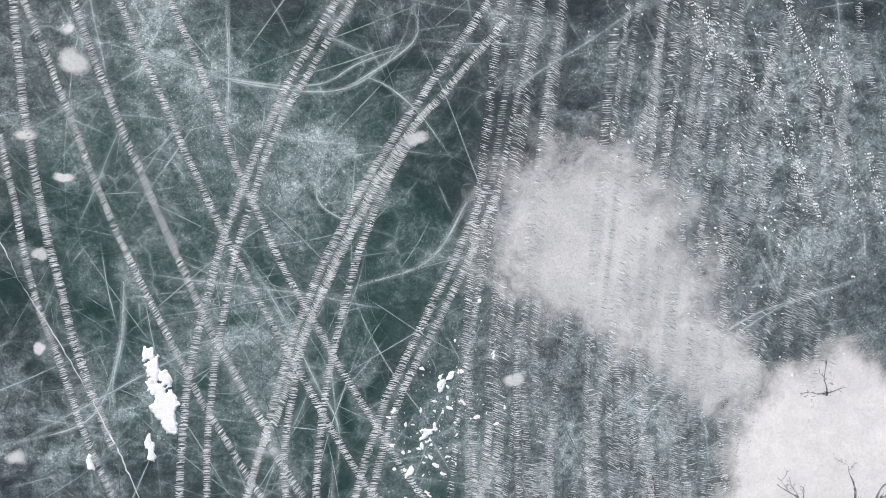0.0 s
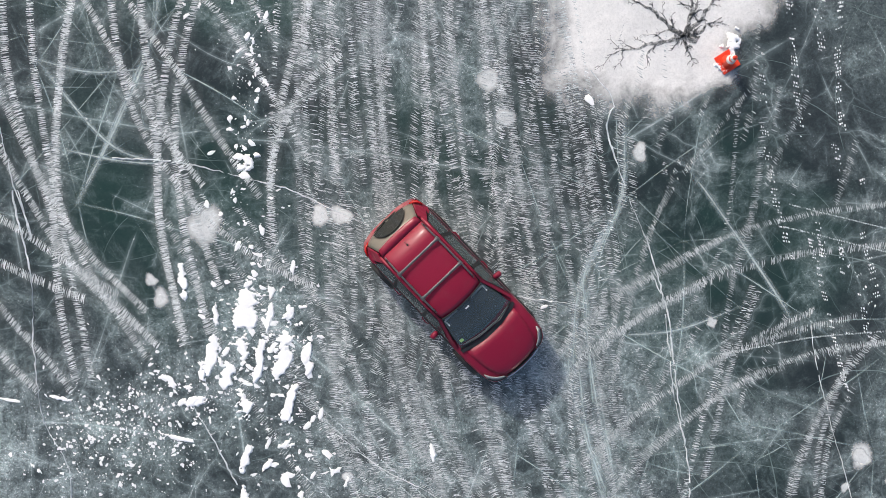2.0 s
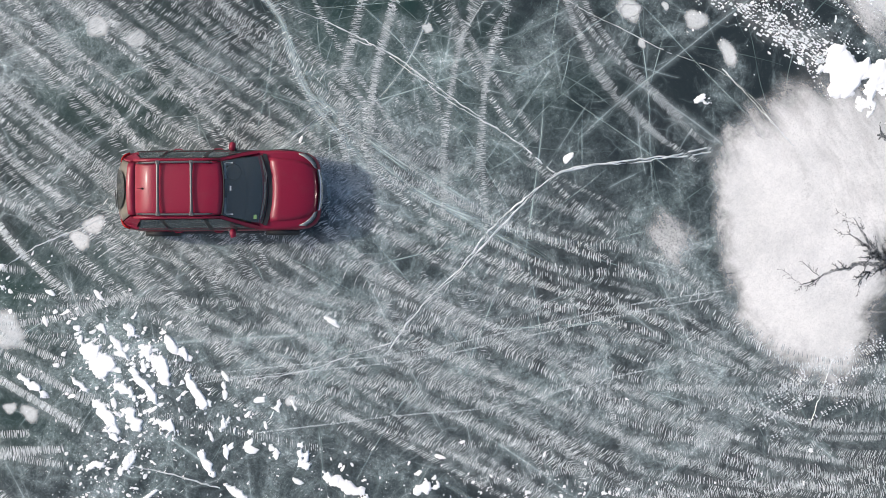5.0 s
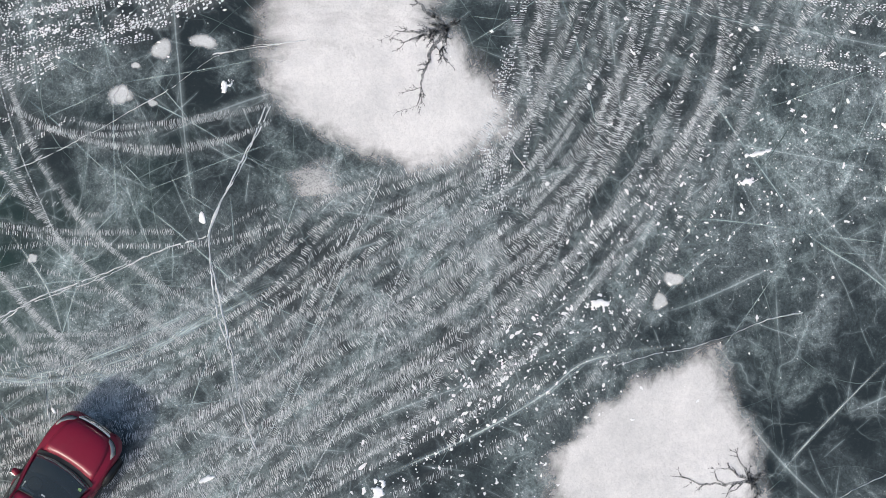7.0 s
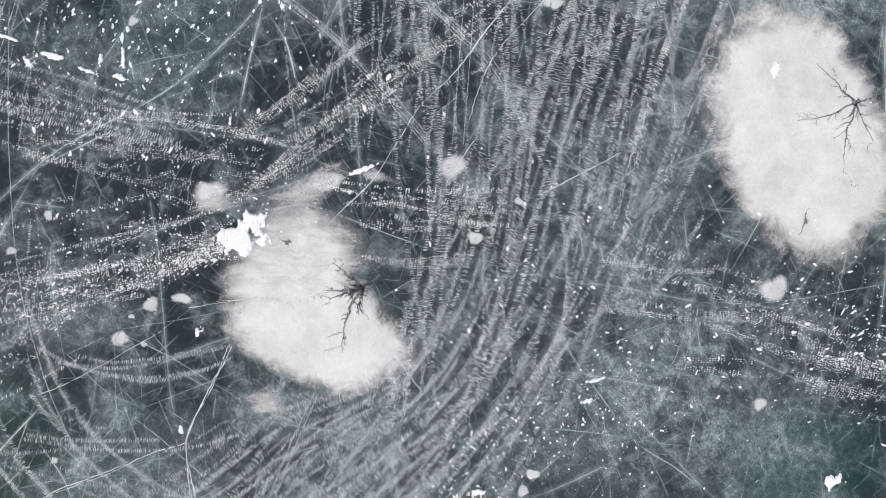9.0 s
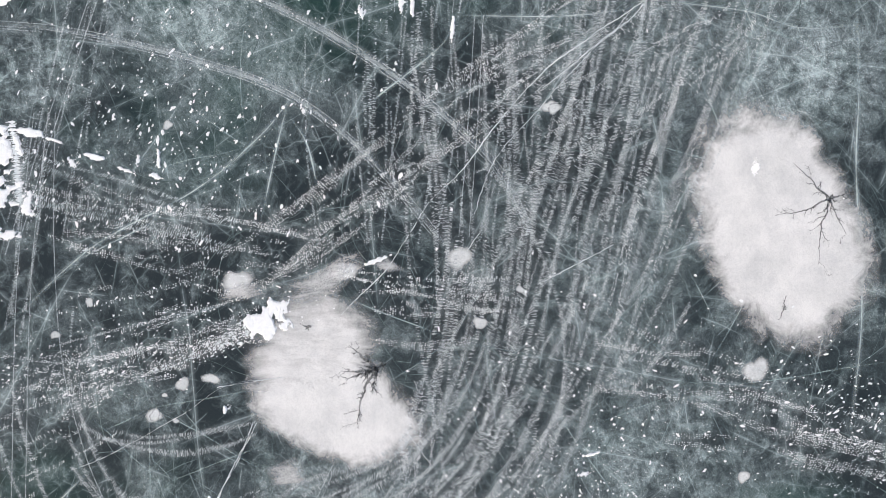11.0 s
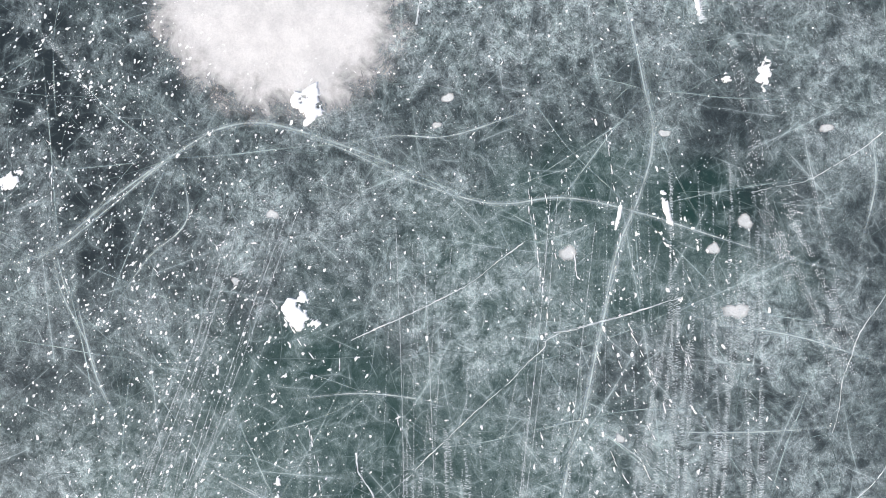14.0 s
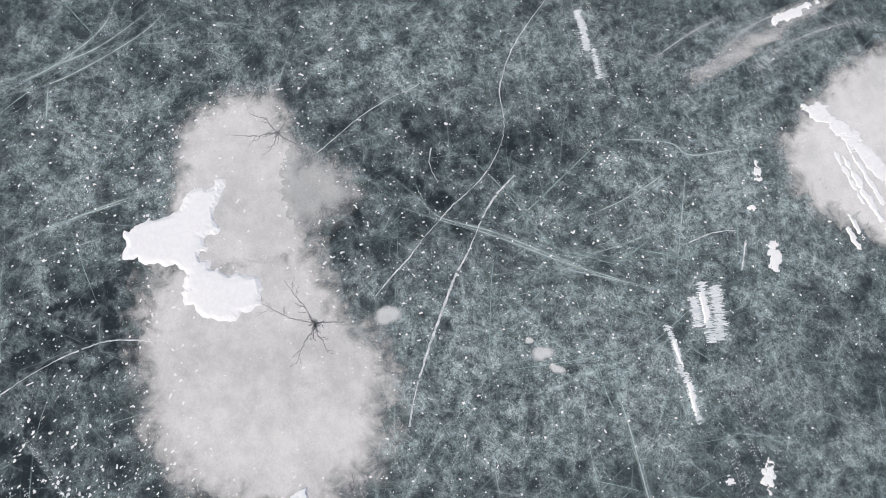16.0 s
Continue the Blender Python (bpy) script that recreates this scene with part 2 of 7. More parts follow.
TREAD = tread_material("tread scrapes", (0.33, 0.37, 0.385), (0.89, 0.94, 0.955), 0.6)
TREAD_DIM = tread_material("old tread scrapes", (0.255, 0.295, 0.31), (0.75, 0.80, 0.82), 0.5)
TREAD_SNOW = tread_material("snowy tread scrapes", (0.60, 0.66, 0.69), (0.95, 0.97, 0.98), 0.9)
TREAD_PALE = tread_material("frosty tread scrapes", (0.36, 0.42, 0.44), (0.80, 0.88, 0.91), 0.55)
MELT = melt_material("melt channels", (0.16, 0.17, 0.175), (0.03, 0.037, 0.04), 0.85)
MELT_PALE = melt_material("refrozen melt channels", (0.40, 0.41, 0.42), (0.20, 0.21, 0.22), 0.8)


# ---------------------------------------------------------------- building tools
def mesh_of(bm, name, material, smooth=False):
    data = bpy.data.meshes.new(name)
    bm.to_mesh(data)
    bm.free()
    for m in material if isinstance(material, (list, tuple)) else (material,):
        data.materials.append(m)
    if smooth:
        data.polygons.foreach_set("use_smooth", [True] * len(data.polygons))
    return data


def part(name, bm, material, parent, label="", smooth=False):
    ob = new(name, mesh_of(bm, name, material, smooth))
    ob.parent = parent
    return tagged(ob, label)


def quads(name, verts, faces, material, parent=None, uv=None, smooth=False):
    data = bpy.data.meshes.new(name)
    data.from_pydata(verts, [], faces)
    data.materials.append(material)
    if uv is not None:
        layer = data.uv_layers.new(name="map")
        index = np.empty(len(data.loops), dtype=np.int32)
        data.loops.foreach_get("vertex_index", index)
        layer.data.foreach_set("uv", np.asarray(uv, dtype=np.float32)[index].ravel())
    if smooth:
        data.polygons.foreach_set("use_smooth", [True] * len(data.polygons))
    ob = new(name, data)
    if parent:
        ob.parent = parent
    return ob


def glide(points, step):
    """A smooth line through the points, at even steps: places and headings."""
    p = [np.array(q, float) for q in points]
    p = [2 * p[0] - p[1]] + p + [2 * p[-1] - p[-2]]
    line = []
    for a, b, c, d in zip(p, p[1:], p[2:], p[3:]):
        for s in np.linspace(0, 1, 24, endpoint=False):
            line.append(0.5 * (2 * b + (c - a) * s + (2 * a - 5 * b + 4 * c - d) * s * s + (3 * b - a - 3 * c + d) * s ** 3))
    line = np.array(line + [p[-2]])
    run = np.r_[0, np.cumsum(np.hypot(*np.diff(line, axis=0).T))]
    at = np.arange(0, run[-1], step)
    xy = np.stack([np.interp(at, run, line[:, 0]), np.interp(at, run, line[:, 1])], 1)
    way = np.gradient(xy, axis=0)
    return xy, way / np.maximum(np.hypot(way[:, 0], way[:, 1]), 1e-9)[:, None]


rng = np.random.default_rng(7)
level = 0


def next_level(base, span=0.004):
    """A height of its own for each thing drawn on the ice."""
    global level
    level = (level + 1) % 97
    return base + span * level / 97


# ---------------------------------------------------------------- the ice
# broad stretches where frost has frozen in (first number) or where the ice is clear and green (second): centre, length, width, heading
frost_in, clear_in = [], []
for oval in ((-7.81, -5.03, 5.88, 4.09, 20), (-5.43, 3.25, 5.37, 3.07, 160), (-2.53, 0.85, 3.83, 2.56, 60), (-4.34, -2.47, 3.07, 2.04, 120), (7.30, 1.50, 6.64, 8.94, 81), (5.05, -5.06, 7.15, 4.60, 20), (-3.23, -15.98, 6.36, 4.32, 10), (-4.65, -17.53, 4.58, 3.05, 175), (2.78, -17.41, 6.36, 3.31, 175), (6.76, -17.50, 6.36, 4.07, 175), (-0.47, -13.78, 3.31, 3.31, 175), (6.57, -14.54, 3.35, 2.32, 96), (7.15, -22.56, 9.03, 2.58, 126), (10.45, -21.86, 3.43, 2.24, 108)):
    frost_in.append((oval, 0.42))
for oval in ((5.57, -20.13, 8.47, 3.67, 107), (7.36, -15.02, 5.08, 4.24, 107), (8.31, -35.10, 8.83, 7.42, 77), (14.67, -34.28, 3.89, 2.83, 136), (33.07, -18.74, 8.61, 11.49, 157), (29.43, -44.36, 5.33, 4.92, 106), (32.83, -35.92, 6.15, 4.10, 76), (35.80, -18.97, 8.61, 6.15, 76)):
    frost_in.append((oval, 0.36))
for oval in ((28.86, -21.14, 7.38, 5.33, 46), (27.19, -42.31, 7.38, 6.15, 116), (20.41, -43.29, 5.33, 6.15, 166), (27.30, -15.45, 5.33, 4.10, 76), (38.42, -34.13, 9.42, 6.55, 56), (34.98, -18.43, 7.37, 8.60, 136), (30.51, -39.49, 6.14, 7.37, 156), (43.05, -26.80, 6.14, 5.33, 76), (34.75, -44.37, 7.37, 7.78, 155), (26.37, -42.61, 6.96, 6.14, 76)):
    frost_in.append((oval, 0.60))
for oval in ((30.27, -35.43, 6.14, 7.37, 156), (41.61, -23.25, 7.78, 6.14, 136), (42.28, -18.95, 5.33, 7.78, 156), (42.58, -32.00, 8.60, 4.10, 76), (30.94, -24.42, 6.14, 4.51, 76), (48.99, -39.91, 18.58, 9.91, 65), (41.66, -30.46, 14.45, 6.19, 85), (42.50, -47.79, 8.26, 12.38, 153), (50.83, -36.27, 10.16, 12.59, 155), (54.95, -47.84, 12.19, 10.16, 75), (63.89, -24.30, 8.13, 9.34, 144), (64.19, -39.88, 20.31, 5.28, 75), (60.31, -51.10, 10.16, 4.47, 75)):
    frost_in.append((oval, 0.42))
for oval in ((-4.32, -0.67, 11.50, 11.50, 0), (32.29, -27.90, 14.34, 22.53, 166), (3.94, -38.21, 5.30, 4.59, 77), (39.62, -38.37, 14.45, 7.43, 76), (-0.76, -5.57, 6.39, 3.83, 180)):
    clear_in.append((oval, 0.75))
for oval in ((24.24, -20.74, 9.49, 7.42, 76), (-2.41, -11.45, 10.17, 9.66, 175), (10.15, -13.66, 10.17, 11.45, 175), (3.40, -10.29, 11.45, 6.36, 175)):
    clear_in.append((oval, 0.34))

# stretches that the wind keeps bare of frost
bare_in = [
    ((42.78, -21.25, 9.01, 5.73, 75), 0.30),
    ((42.53, -27.08, 6.20, 5.37, 75), 0.24), ((40.62, -36.11, 7.37, 5.32, 75), 0.24), ((39.72, -42.85, 4.91, 7.78, 75), 0.24),
    ((42.20, -44.64, 4.06, 9.33, 75), 0.30), ((56.28, -22.33, 5.70, 7.02, 75), 0.30), ((49.92, -20.00, 5.42, 7.51, 76), 0.30), ((44.70, -41.58, 3.28, 4.09, 75), 0.30),
    ((16.99, -18.13, 10.32, 6.99, 77), 0.12), ((13.04, -17.53, 6.66, 4.33, 77), 0.12), ((15.86, -26.39, 4.99, 4.33, 77), 0.12), ((24.46, -19.22, 8.64, 4.94, 77), 0.12),
    ((30.82, -23.72, 7.83, 4.12, 76), 0.12), ((21.09, -25.20, 8.23, 5.35, 77), 0.12), ((19.93, -33.37, 10.19, 6.11, 76), 0.12), ((54.76, -43.77, 6.64, 3.32, 75), 0.12),
    ((61.44, -52.30, 4.32, 2.16, 75), 0.12), ((63.88, -21.32, 2.76, 2.99, 75), 0.12), ((52.96, -21.64, 5.37, 6.61, 75), 0.12), ((63.76, -44.75, 2.16, 3.84, 75), 0.12),
    ((10.08, -14.09, 7.25, 3.11, 103), 0.12), ((4.92, -29.29, 5.44, 2.59, 103), 0.12), ((8.13, -19.86, 4.66, 2.07, 103), 0.12), ((10.74, -10.90, 6.17, 4.24, 175), 0.12),
    ((10.58, -16.53, 6.43, 3.86, 175), 0.12), ((34.85, -28.16, 7.35, 9.39, 76), 0.12), ((56.93, -33.80, 2.85, 3.51, 75), 0.12), ((57.75, -39.31, 9.02, 5.87, 75), 0.12),
]


def ice_field(x, y, ovals):
    total = np.zeros_like(x)
    for (cx, cy, long, wide, angle), weight in ovals:
        c, s = math.cos(radians(angle)), math.sin(radians(angle))
        u, v = ((x - cx) * c + (y - cy) * s) / (long / 2), (-(x - cx) * s + (y - cy) * c) / (wide / 2)
        total = np.maximum(total, weight * np.exp(-1.1 * (u * u + v * v))) + 0.25 * weight * np.exp(-1.1 * (u * u + v * v))
    return total


CELL, X_LOW, X_HIGH, Y_LOW, Y_HIGH = 0.16, -14.0, 74.0, -62.0, 8.0
fine_x, fine_y = np.arange(X_LOW, X_HIGH, CELL), np.arange(Y_LOW, Y_HIGH, CELL)
xs = np.r_[-2000, -600, -150, -60, -30, -20, fine_x, 80, 96, 130, 300, 800, 2000]
ys = np.r_[-2000, -600, -200, -100, -80, -70, fine_y, 15, 30, 60, 200, 700, 2000]
gx, gy = np.meshgrid(xs, ys)
scraped = np.zeros(gx.shape)


def scrape(xy, weight, spread=0.08):
    """Powder that tyres ground out of the ice, gathered in the ground's mesh."""
    p = np.asarray(xy) + rng.normal(0, spread, (len(xy), 2))
    i, j = np.rint((p[:, 0] - X_LOW) / CELL).astype(int), np.rint((p[:, 1] - Y_LOW) / CELL).astype(int)
    ok = (i >= 0) & (j >= 0) & (i < len(fine_x)) & (j < len(fine_y))
    np.add.at(scraped, (j[ok] + 6, i[ok] + 6), weight)


ground = new("ground", bpy.data.meshes.new("ground"))
nx, ny = len(xs), len(ys)
corner = (np.arange(ny - 1)[:, None] * nx + np.arange(nx - 1)[None, :]).ravel()
ground.data.vertices.add(nx * ny)
ground.data.vertices.foreach_set("co", np.stack([gx.ravel(), gy.ravel(), np.zeros(gx.size)], 1).astype(np.float32).ravel())
ground.data.loops.add(4 * len(corner))
ground.data.loops.foreach_set("vertex_index", np.stack([corner, corner + 1, corner + nx + 1, corner + nx], 1).astype(np.int32).ravel())
ground.data.polygons.add(len(corner))
ground.data.polygons.foreach_set("loop_start", np.arange(0, 4 * len(corner), 4, dtype=np.int32))
ground.data.update(calc_edges=True)
ground.data.materials.append(ICE)
tagged(ground, "frozen lake of dark green-grey ice, frosted and crossed by tyre tracks", "ice", kind="structure")


def tyre_track(points, width=0.26, pitch=0.05, lean=8.0, solid=0.9, fill=0.55, material=None, label="", fuzz=0.2, dots=0, broken=0.0, powder=0.03):
    """A tyre's comb of scrapes: short bars across its line, each its own sliver."""
    xy, way = glide(points, pitch * (1.1 if 0 < dots < 6 else 1.0))
    n = len(xy)
    gaps = np.interp(np.arange(n), np.arange(0, n + 40, 18), rng.random(len(np.arange(0, n + 40, 18))))
    keep = (gaps < solid + 0.25 * (rng.random(n) - 0.5)) & (rng.random(n) < (0.965 if broken < 0.3 else 0.86))
    xy, way = xy[keep], way[keep]
    n = len(xy)
    if n < 2:
        return None
    xy = xy + way * rng.normal(0, pitch * 0.10, n)[:, None]
    scrape(xy, powder * pitch * width / CELL ** 2 * 5, width * 0.22)
    swing = np.interp(np.arange(n), np.arange(0, n + 90, 45), rng.normal(0, 5, len(np.arange(0, n + 90, 45))))
    turn = np.radians(90 + lean + swing + rng.normal(0, 2.2, n))
    across = np.stack([way[:, 0] * np.cos(turn) - way[:, 1] * np.sin(turn), way[:, 0] * np.sin(turn) + way[:, 1] * np.cos(turn)], 1)
    half = width / 2 * (1 - fuzz * rng.random((n, 2)))
    side = np.interp(np.arange(n), np.arange(0, n + 30, 15), rng.normal(0, width * 0.06, len(np.arange(0, n + 30, 15)))) + rng.normal(0, width * 0.02, n)
    thick = pitch * fill * rng.uniform(0.45, 1.45, n) / 2
    a = xy - across * (half[:, :1] - side[:, None])
    b = xy + across * (half[:, 1:] + side[:, None])
    mid = xy + way * (thick * rng.normal(0, 0.8, n))[:, None]
    z = next_level(0.006)
    verts, faces = [], []
    for i in range(n):
        w = way[i] * thick[i]
        k = len(verts)
        if dots:
            # blocks of snow that the tread left, in rows across the line
            for j in range(dots):
                if rng.random() < (0.30 if dots < 6 else 0.42):
                    continue
                k = len(verts)
                c = a[i] + (b[i] - a[i]) * ((j + 0.5 + rng.normal(0, 0.08)) / dots)
                e = (b[i] - a[i]) / dots * 0.24 * rng.uniform(0.4, 1.6)
                w = way[i] * thick[i] * rng.uniform(0.5, 1.5)
                if dots < 6:
                    e = across[i] * 0.016 * rng.uniform(0.5, 1.4)
                    w = way[i] * 0.019 * rng.uniform(0.6, 1.4)
                verts += [(*(c - e - w), z), (*(c + e - w), z), (*(c + e * 0.8 + w), z + 0.006), (*(c - e * 0.8 + w), z + 0.006)]
                faces.append((k, k + 1, k + 2, k + 3))
            continue
        pieces = ((0.0, 1.0),)
        if rng.random() < broken:
            # the scrape stops short or breaks in two
            c, d = rng.uniform(0.15, 0.85), rng.uniform(0.05, 0.2)
            pieces = ((0.0, c), (c + d, 1.0)) if rng.random() < 0.5 else ((0.0, c),) if c > 0.5 else ((c, 1.0),)
        for c, d in pieces:
            if d - c < 0.08:
                continue
            k = len(verts)
            slip = way[i] * rng.normal(0, pitch * 0.12 * broken)
            p, q = a[i] + (b[i] - a[i]) * c + slip, a[i] + (b[i] - a[i]) * d + slip
            m = (p + q) / 2 + mid[i] - xy[i]
            verts += [(*(p - w * 0.3), z), (*(m - w), z + 0.003), (*(q - w * 0.3), z), (*(q + w * 0.3), z), (*(m + w), z + 0.003), (*(p + w * 0.3), z)]
            faces += [(k, k + 1, k + 4, k + 5), (k + 1, k + 2, k + 3, k + 4)]
    return tagged(quads("tyre_track", verts, faces, material or TREAD, ground), label)


def band(points, width, material, name="fracture_band", label="", rough=0.15):
    xy, way = glide(points, 0.25)
    n = len(xy)
    if n < 2:
        return None
    w = width / 2 * (1 + rough * np.interp(np.arange(n), np.arange(0, n + 8, 4), rng.normal(0, 1, len(np.arange(0, n + 8, 4)))))
    nrm = np.stack([-way[:, 1], way[:, 0]], 1)
    z = next_level(0.0015, 0.003)
    verts = [(*(xy[i] + s * nrm[i] * w[i]), z) for i in range(n) for s in (-1, 1)]
    uv = [(i / (n - 1), (s + 1) / 2) for i in range(n) for s in (-1, 1)]
    faces = [(2 * i, 2 * i + 2, 2 * i + 3, 2 * i + 1) for i in range(n - 1)]
    return tagged(quads(name, verts, faces, material, ground, uv), label)


def crack(points, width=0.035, wander=0.05, label="", whole=0.96):
    """An open crack: a jagged raised line of white ice that breaks off in places."""
    xy, way = glide(points, 0.11)
    n = len(xy)
    nrm = np.stack([-way[:, 1], way[:, 0]], 1)
    slow = np.interp(np.arange(n), np.arange(0, n + 24, 9), rng.normal(0, wander, len(np.arange(0, n + 24, 9))))
    xy = xy + nrm * (slow + rng.normal(0, 0.009, n))[:, None]
    w = width * (0.42 if points[0][0] > 12 else 0.34) * np.clip(np.interp(np.arange(n), np.arange(0, n + 20, 9), rng.uniform(0.35, 1.5, len(np.arange(0, n + 20, 9)))) + rng.normal(0, 0.2, n), 0.2, 2)
    z = next_level(0.011)
    verts, faces = [], []
    for i in range(n):
        verts += [(*(xy[i] - nrm[i] * w[i]), z - 0.008), (*xy[i], z + 0.006), (*(xy[i] + nrm[i] * w[i]), z - 0.008)]
    for i in range(n - 1):
        if rng.random() < whole:
            k = 3 * i
            faces += [(k, k + 3, k + 4, k + 1), (k + 1, k + 4, k + 5, k + 2)]
    return tagged(quads("ice_crack", verts, faces, CRACK, ground), label)


def frost_patch(x, y, radii, material, name, label, category, rise=0.012, rings=9, spokes=96, parent=None, grow=1.10):
    """A round of white ice, a little proud in the middle and thin at its rim."""
    r = np.array(radii, float)
    a = np.arange(spokes) * 2 * np.pi / spokes
    at = a / (2 * np.pi) * len(r)
    i = np.floor(at).astype(int)
    s = at - i
    s = s * s * (3 - 2 * s)
    rim = (r[i % len(r)] * (1 - s) + r[(i + 1) % len(r)] * s) * grow
    z = next_level(0.0045, 0.002)
    verts, uv = [(0, 0, z + rise)], [(0.0, 0.0)]
    for k in range(1, rings + 1):
        q = k / rings
        for j in range(spokes):
            verts.append((rim[j] * q * np.cos(a[j]), rim[j] * q * np.sin(a[j]), z + rise * (1 - q * q) * rng.uniform(0.7, 1.0)))
            uv.append((q, j / spokes))
    faces = [(0, 1 + j, 1 + (j + 1) % spokes) for j in range(spokes)]
    for k in range(rings - 1):
        o = 1 + k * spokes
        faces += [(o + j, o + spokes + j, o + spokes + (j + 1) % spokes, o + (j + 1) % spokes) for j in range(spokes)]
    ob = quads(name, verts, faces, material, parent, uv, True)
    ob.location = (x, y, 0)
    return tagged(ob, label, "" if parent else category, kind="" if parent else "structure")


def melt_star(x, y, tips, heart=0.22, wide=0.13, twigs=6, material=None, label="dark melt star with branching channels in white ice", z=0.024, wobble=0.30):
    """A hole where water came up, with dark channels that fork outwards."""
    verts, faces = [], []
    flat = next_level(z, 0.002)

    def limb(ax, ay, bx, by, w0, w1, depth):
        length = math.hypot(bx - ax, by - ay)
        n = max(5, int(length / 0.09))
        px, py = -(by - ay) / max(length, 1e-6), (bx - ax) / max(length, 1e-6)
        drift, line = 0.0, []
        for i in range(n + 1):
            s = i / n
            drift += rng.normal(0, wobble * length / n)
            line.append((ax + (bx - ax) * s + px * drift * math.sin(math.pi * min(1, s * 1.1)), ay + (by - ay) * s + py * drift * math.sin(math.pi * min(1, s * 1.1)), (w0 + (w1 - w0) * s) * rng.uniform(0.65, 1.3)))
        k = len(verts)
        for lx, ly, w in line:
            verts.append((lx - px * w / 2, ly - py * w / 2, flat))
            verts.append((lx + px * w / 2, ly + py * w / 2, flat))
        faces.extend((k + 2 * i, k + 2 * i + 2, k + 2 * i + 3, k + 2 * i + 1) for i in range(n))
        if depth:
            for _ in range(twigs):
                i = rng.integers(1, n + 1)
                lx, ly, w = line[i]
                out = math.atan2(by - ay, bx - ax) + rng.choice((-1, 1)) * rng.uniform(0.4, 1.1)
                reach = length * rng.uniform(0.10, 0.30)
                limb(lx, ly, lx + math.cos(out) * reach, ly + math.sin(out) * reach, w * 0.6, 0.012, depth - 1)

    spokes = 22
    k = len(verts)
    verts.append((x, y, flat))
    for j in range(spokes):
        r = heart * rng.uniform(0.4, 1.5)
        verts.append((x + r * math.cos(j * 2 * math.pi / spokes), y + r * math.sin(j * 2 * math.pi / spokes), flat))
    faces.extend((k, k + 1 + j, k + 1 + (j + 1) % spokes) for j in range(spokes))
    for tx, ty in tips:
        limb(x, y, tx, ty, wide * 0.8, 0.016, 2)
    ob = quads("melt_star", verts, faces, material or MELT)
    return tagged(ob, label, "melt hole", "melt stars in the ice", "structure")


def lump(length, wide, tall, spokes=12, ragged=0.3):
    """One flat lump of snow: a ragged outline, a rounded shoulder and a level top."""
    a = np.arange(spokes) * 2 * np.pi / spokes
    r = np.ones(spokes) + ragged * rng.normal(0, 0.28, spokes)
    for k in range(2, 6):
        r += ragged * rng.normal(0, 1.0 / k) * np.cos(k * a + rng.uniform(0, 6.3))
    r = np.clip(r, 0.4, 1.7)
    rows_, verts, faces = ((1.0, 0.0), (0.93, 0.7), (0.72, 1.0)), [], []
    for q, h in rows_:
        for j in range(spokes):
            verts.append((length / 2 * r[j] * q * np.cos(a[j]), wide / 2 * r[j] * q * np.sin(a[j]), tall * h))
    for k in range(2):
        o = k * spokes
        faces += [(o + j, o + (j + 1) % spokes, o + spokes + (j + 1) % spokes, o + spokes + j) for j in range(spokes)]
    verts.append((0.0, 0.0, tall * 1.03))
    faces += [(2 * spokes + j, 2 * spokes + (j + 1) % spokes, 3 * spokes) for j in range(spokes)]
    return verts, faces


def crust(length, wide, tall, spokes=0, ragged=0.3, radii=None):
    """A wind-torn slab of snow: a lobed outline with bays, holes and loose islets round it."""
    cell = max(0.016, math.sqrt(length * wide) / 34)
    nx, ny = int(length * 1.5 / cell) + 2, int(wide * 1.7 / cell) + 2
    x, y = np.meshgrid((np.arange(nx) - (nx - 1) / 2) * cell, (np.arange(ny) - (ny - 1) / 2) * cell)
    size = math.sqrt(length * wide)
    f = 1 - np.sqrt((2 * x / length) ** 2 + (2 * y / wide) ** 2) ** 1.6
    if radii is not None:
        a = np.arctan2(y, x) % (2 * np.pi) / (2 * np.pi) * len(radii)
        f = 1 - (np.hypot(x, y) / np.interp(a, np.arange(len(radii) + 1), [*radii, radii[0]])) ** 1.6
    for k in range(30):
        per = 2 * math.pi * (1.1 * 1.13 ** k) / size
        a = rng.uniform(0, math.pi)
        f += ragged * 2.4 / (1.1 * 1.13 ** k) ** 0.75 * 0.42 * np.cos(per * (x * math.cos(a) + y * math.sin(a)) + rng.uniform(0, 6.3))
    fy, fx = np.gradient(f, cell)
    steep = np.maximum(fx * fx + fy * fy, 1e-6)
    use = (f[:-1, :-1] + f[1:, :-1] + f[:-1, 1:] + f[1:, 1:]) > 0
    corner = np.zeros(f.shape, int)
    for dj in (0, 1):
        for di in (0, 1):
            corner[dj:dj + ny - 1, di:di + nx - 1] += use
    rim = (corner < 4) & (corner > 0)
    move = np.where(rim, np.clip(f / steep, -cell * 0.9 / np.sqrt(steep), cell * 0.9 / np.sqrt(steep)), 0)
    x, y = x - move * fx, y - move * fy
    z = np.where(rim, 0.0, tall * np.clip(0.55 + f, 0.5, 1.0) * rng.uniform(0.97, 1.03, f.shape))
    index = np.full(f.shape, -1)
    keep = corner > 0
    index[keep] = np.arange(keep.sum())
    verts = [tuple(v) for v in np.stack([x[keep], y[keep], z[keep]], 1).tolist()]
    faces = [(int(index[j, i]), int(index[j, i + 1]), int(index[j + 1, i + 1]), int(index[j + 1, i])) for j, i in zip(*np.nonzero(use))]
    return (verts, faces) if faces else lump(length, wide, tall, 18, ragged)


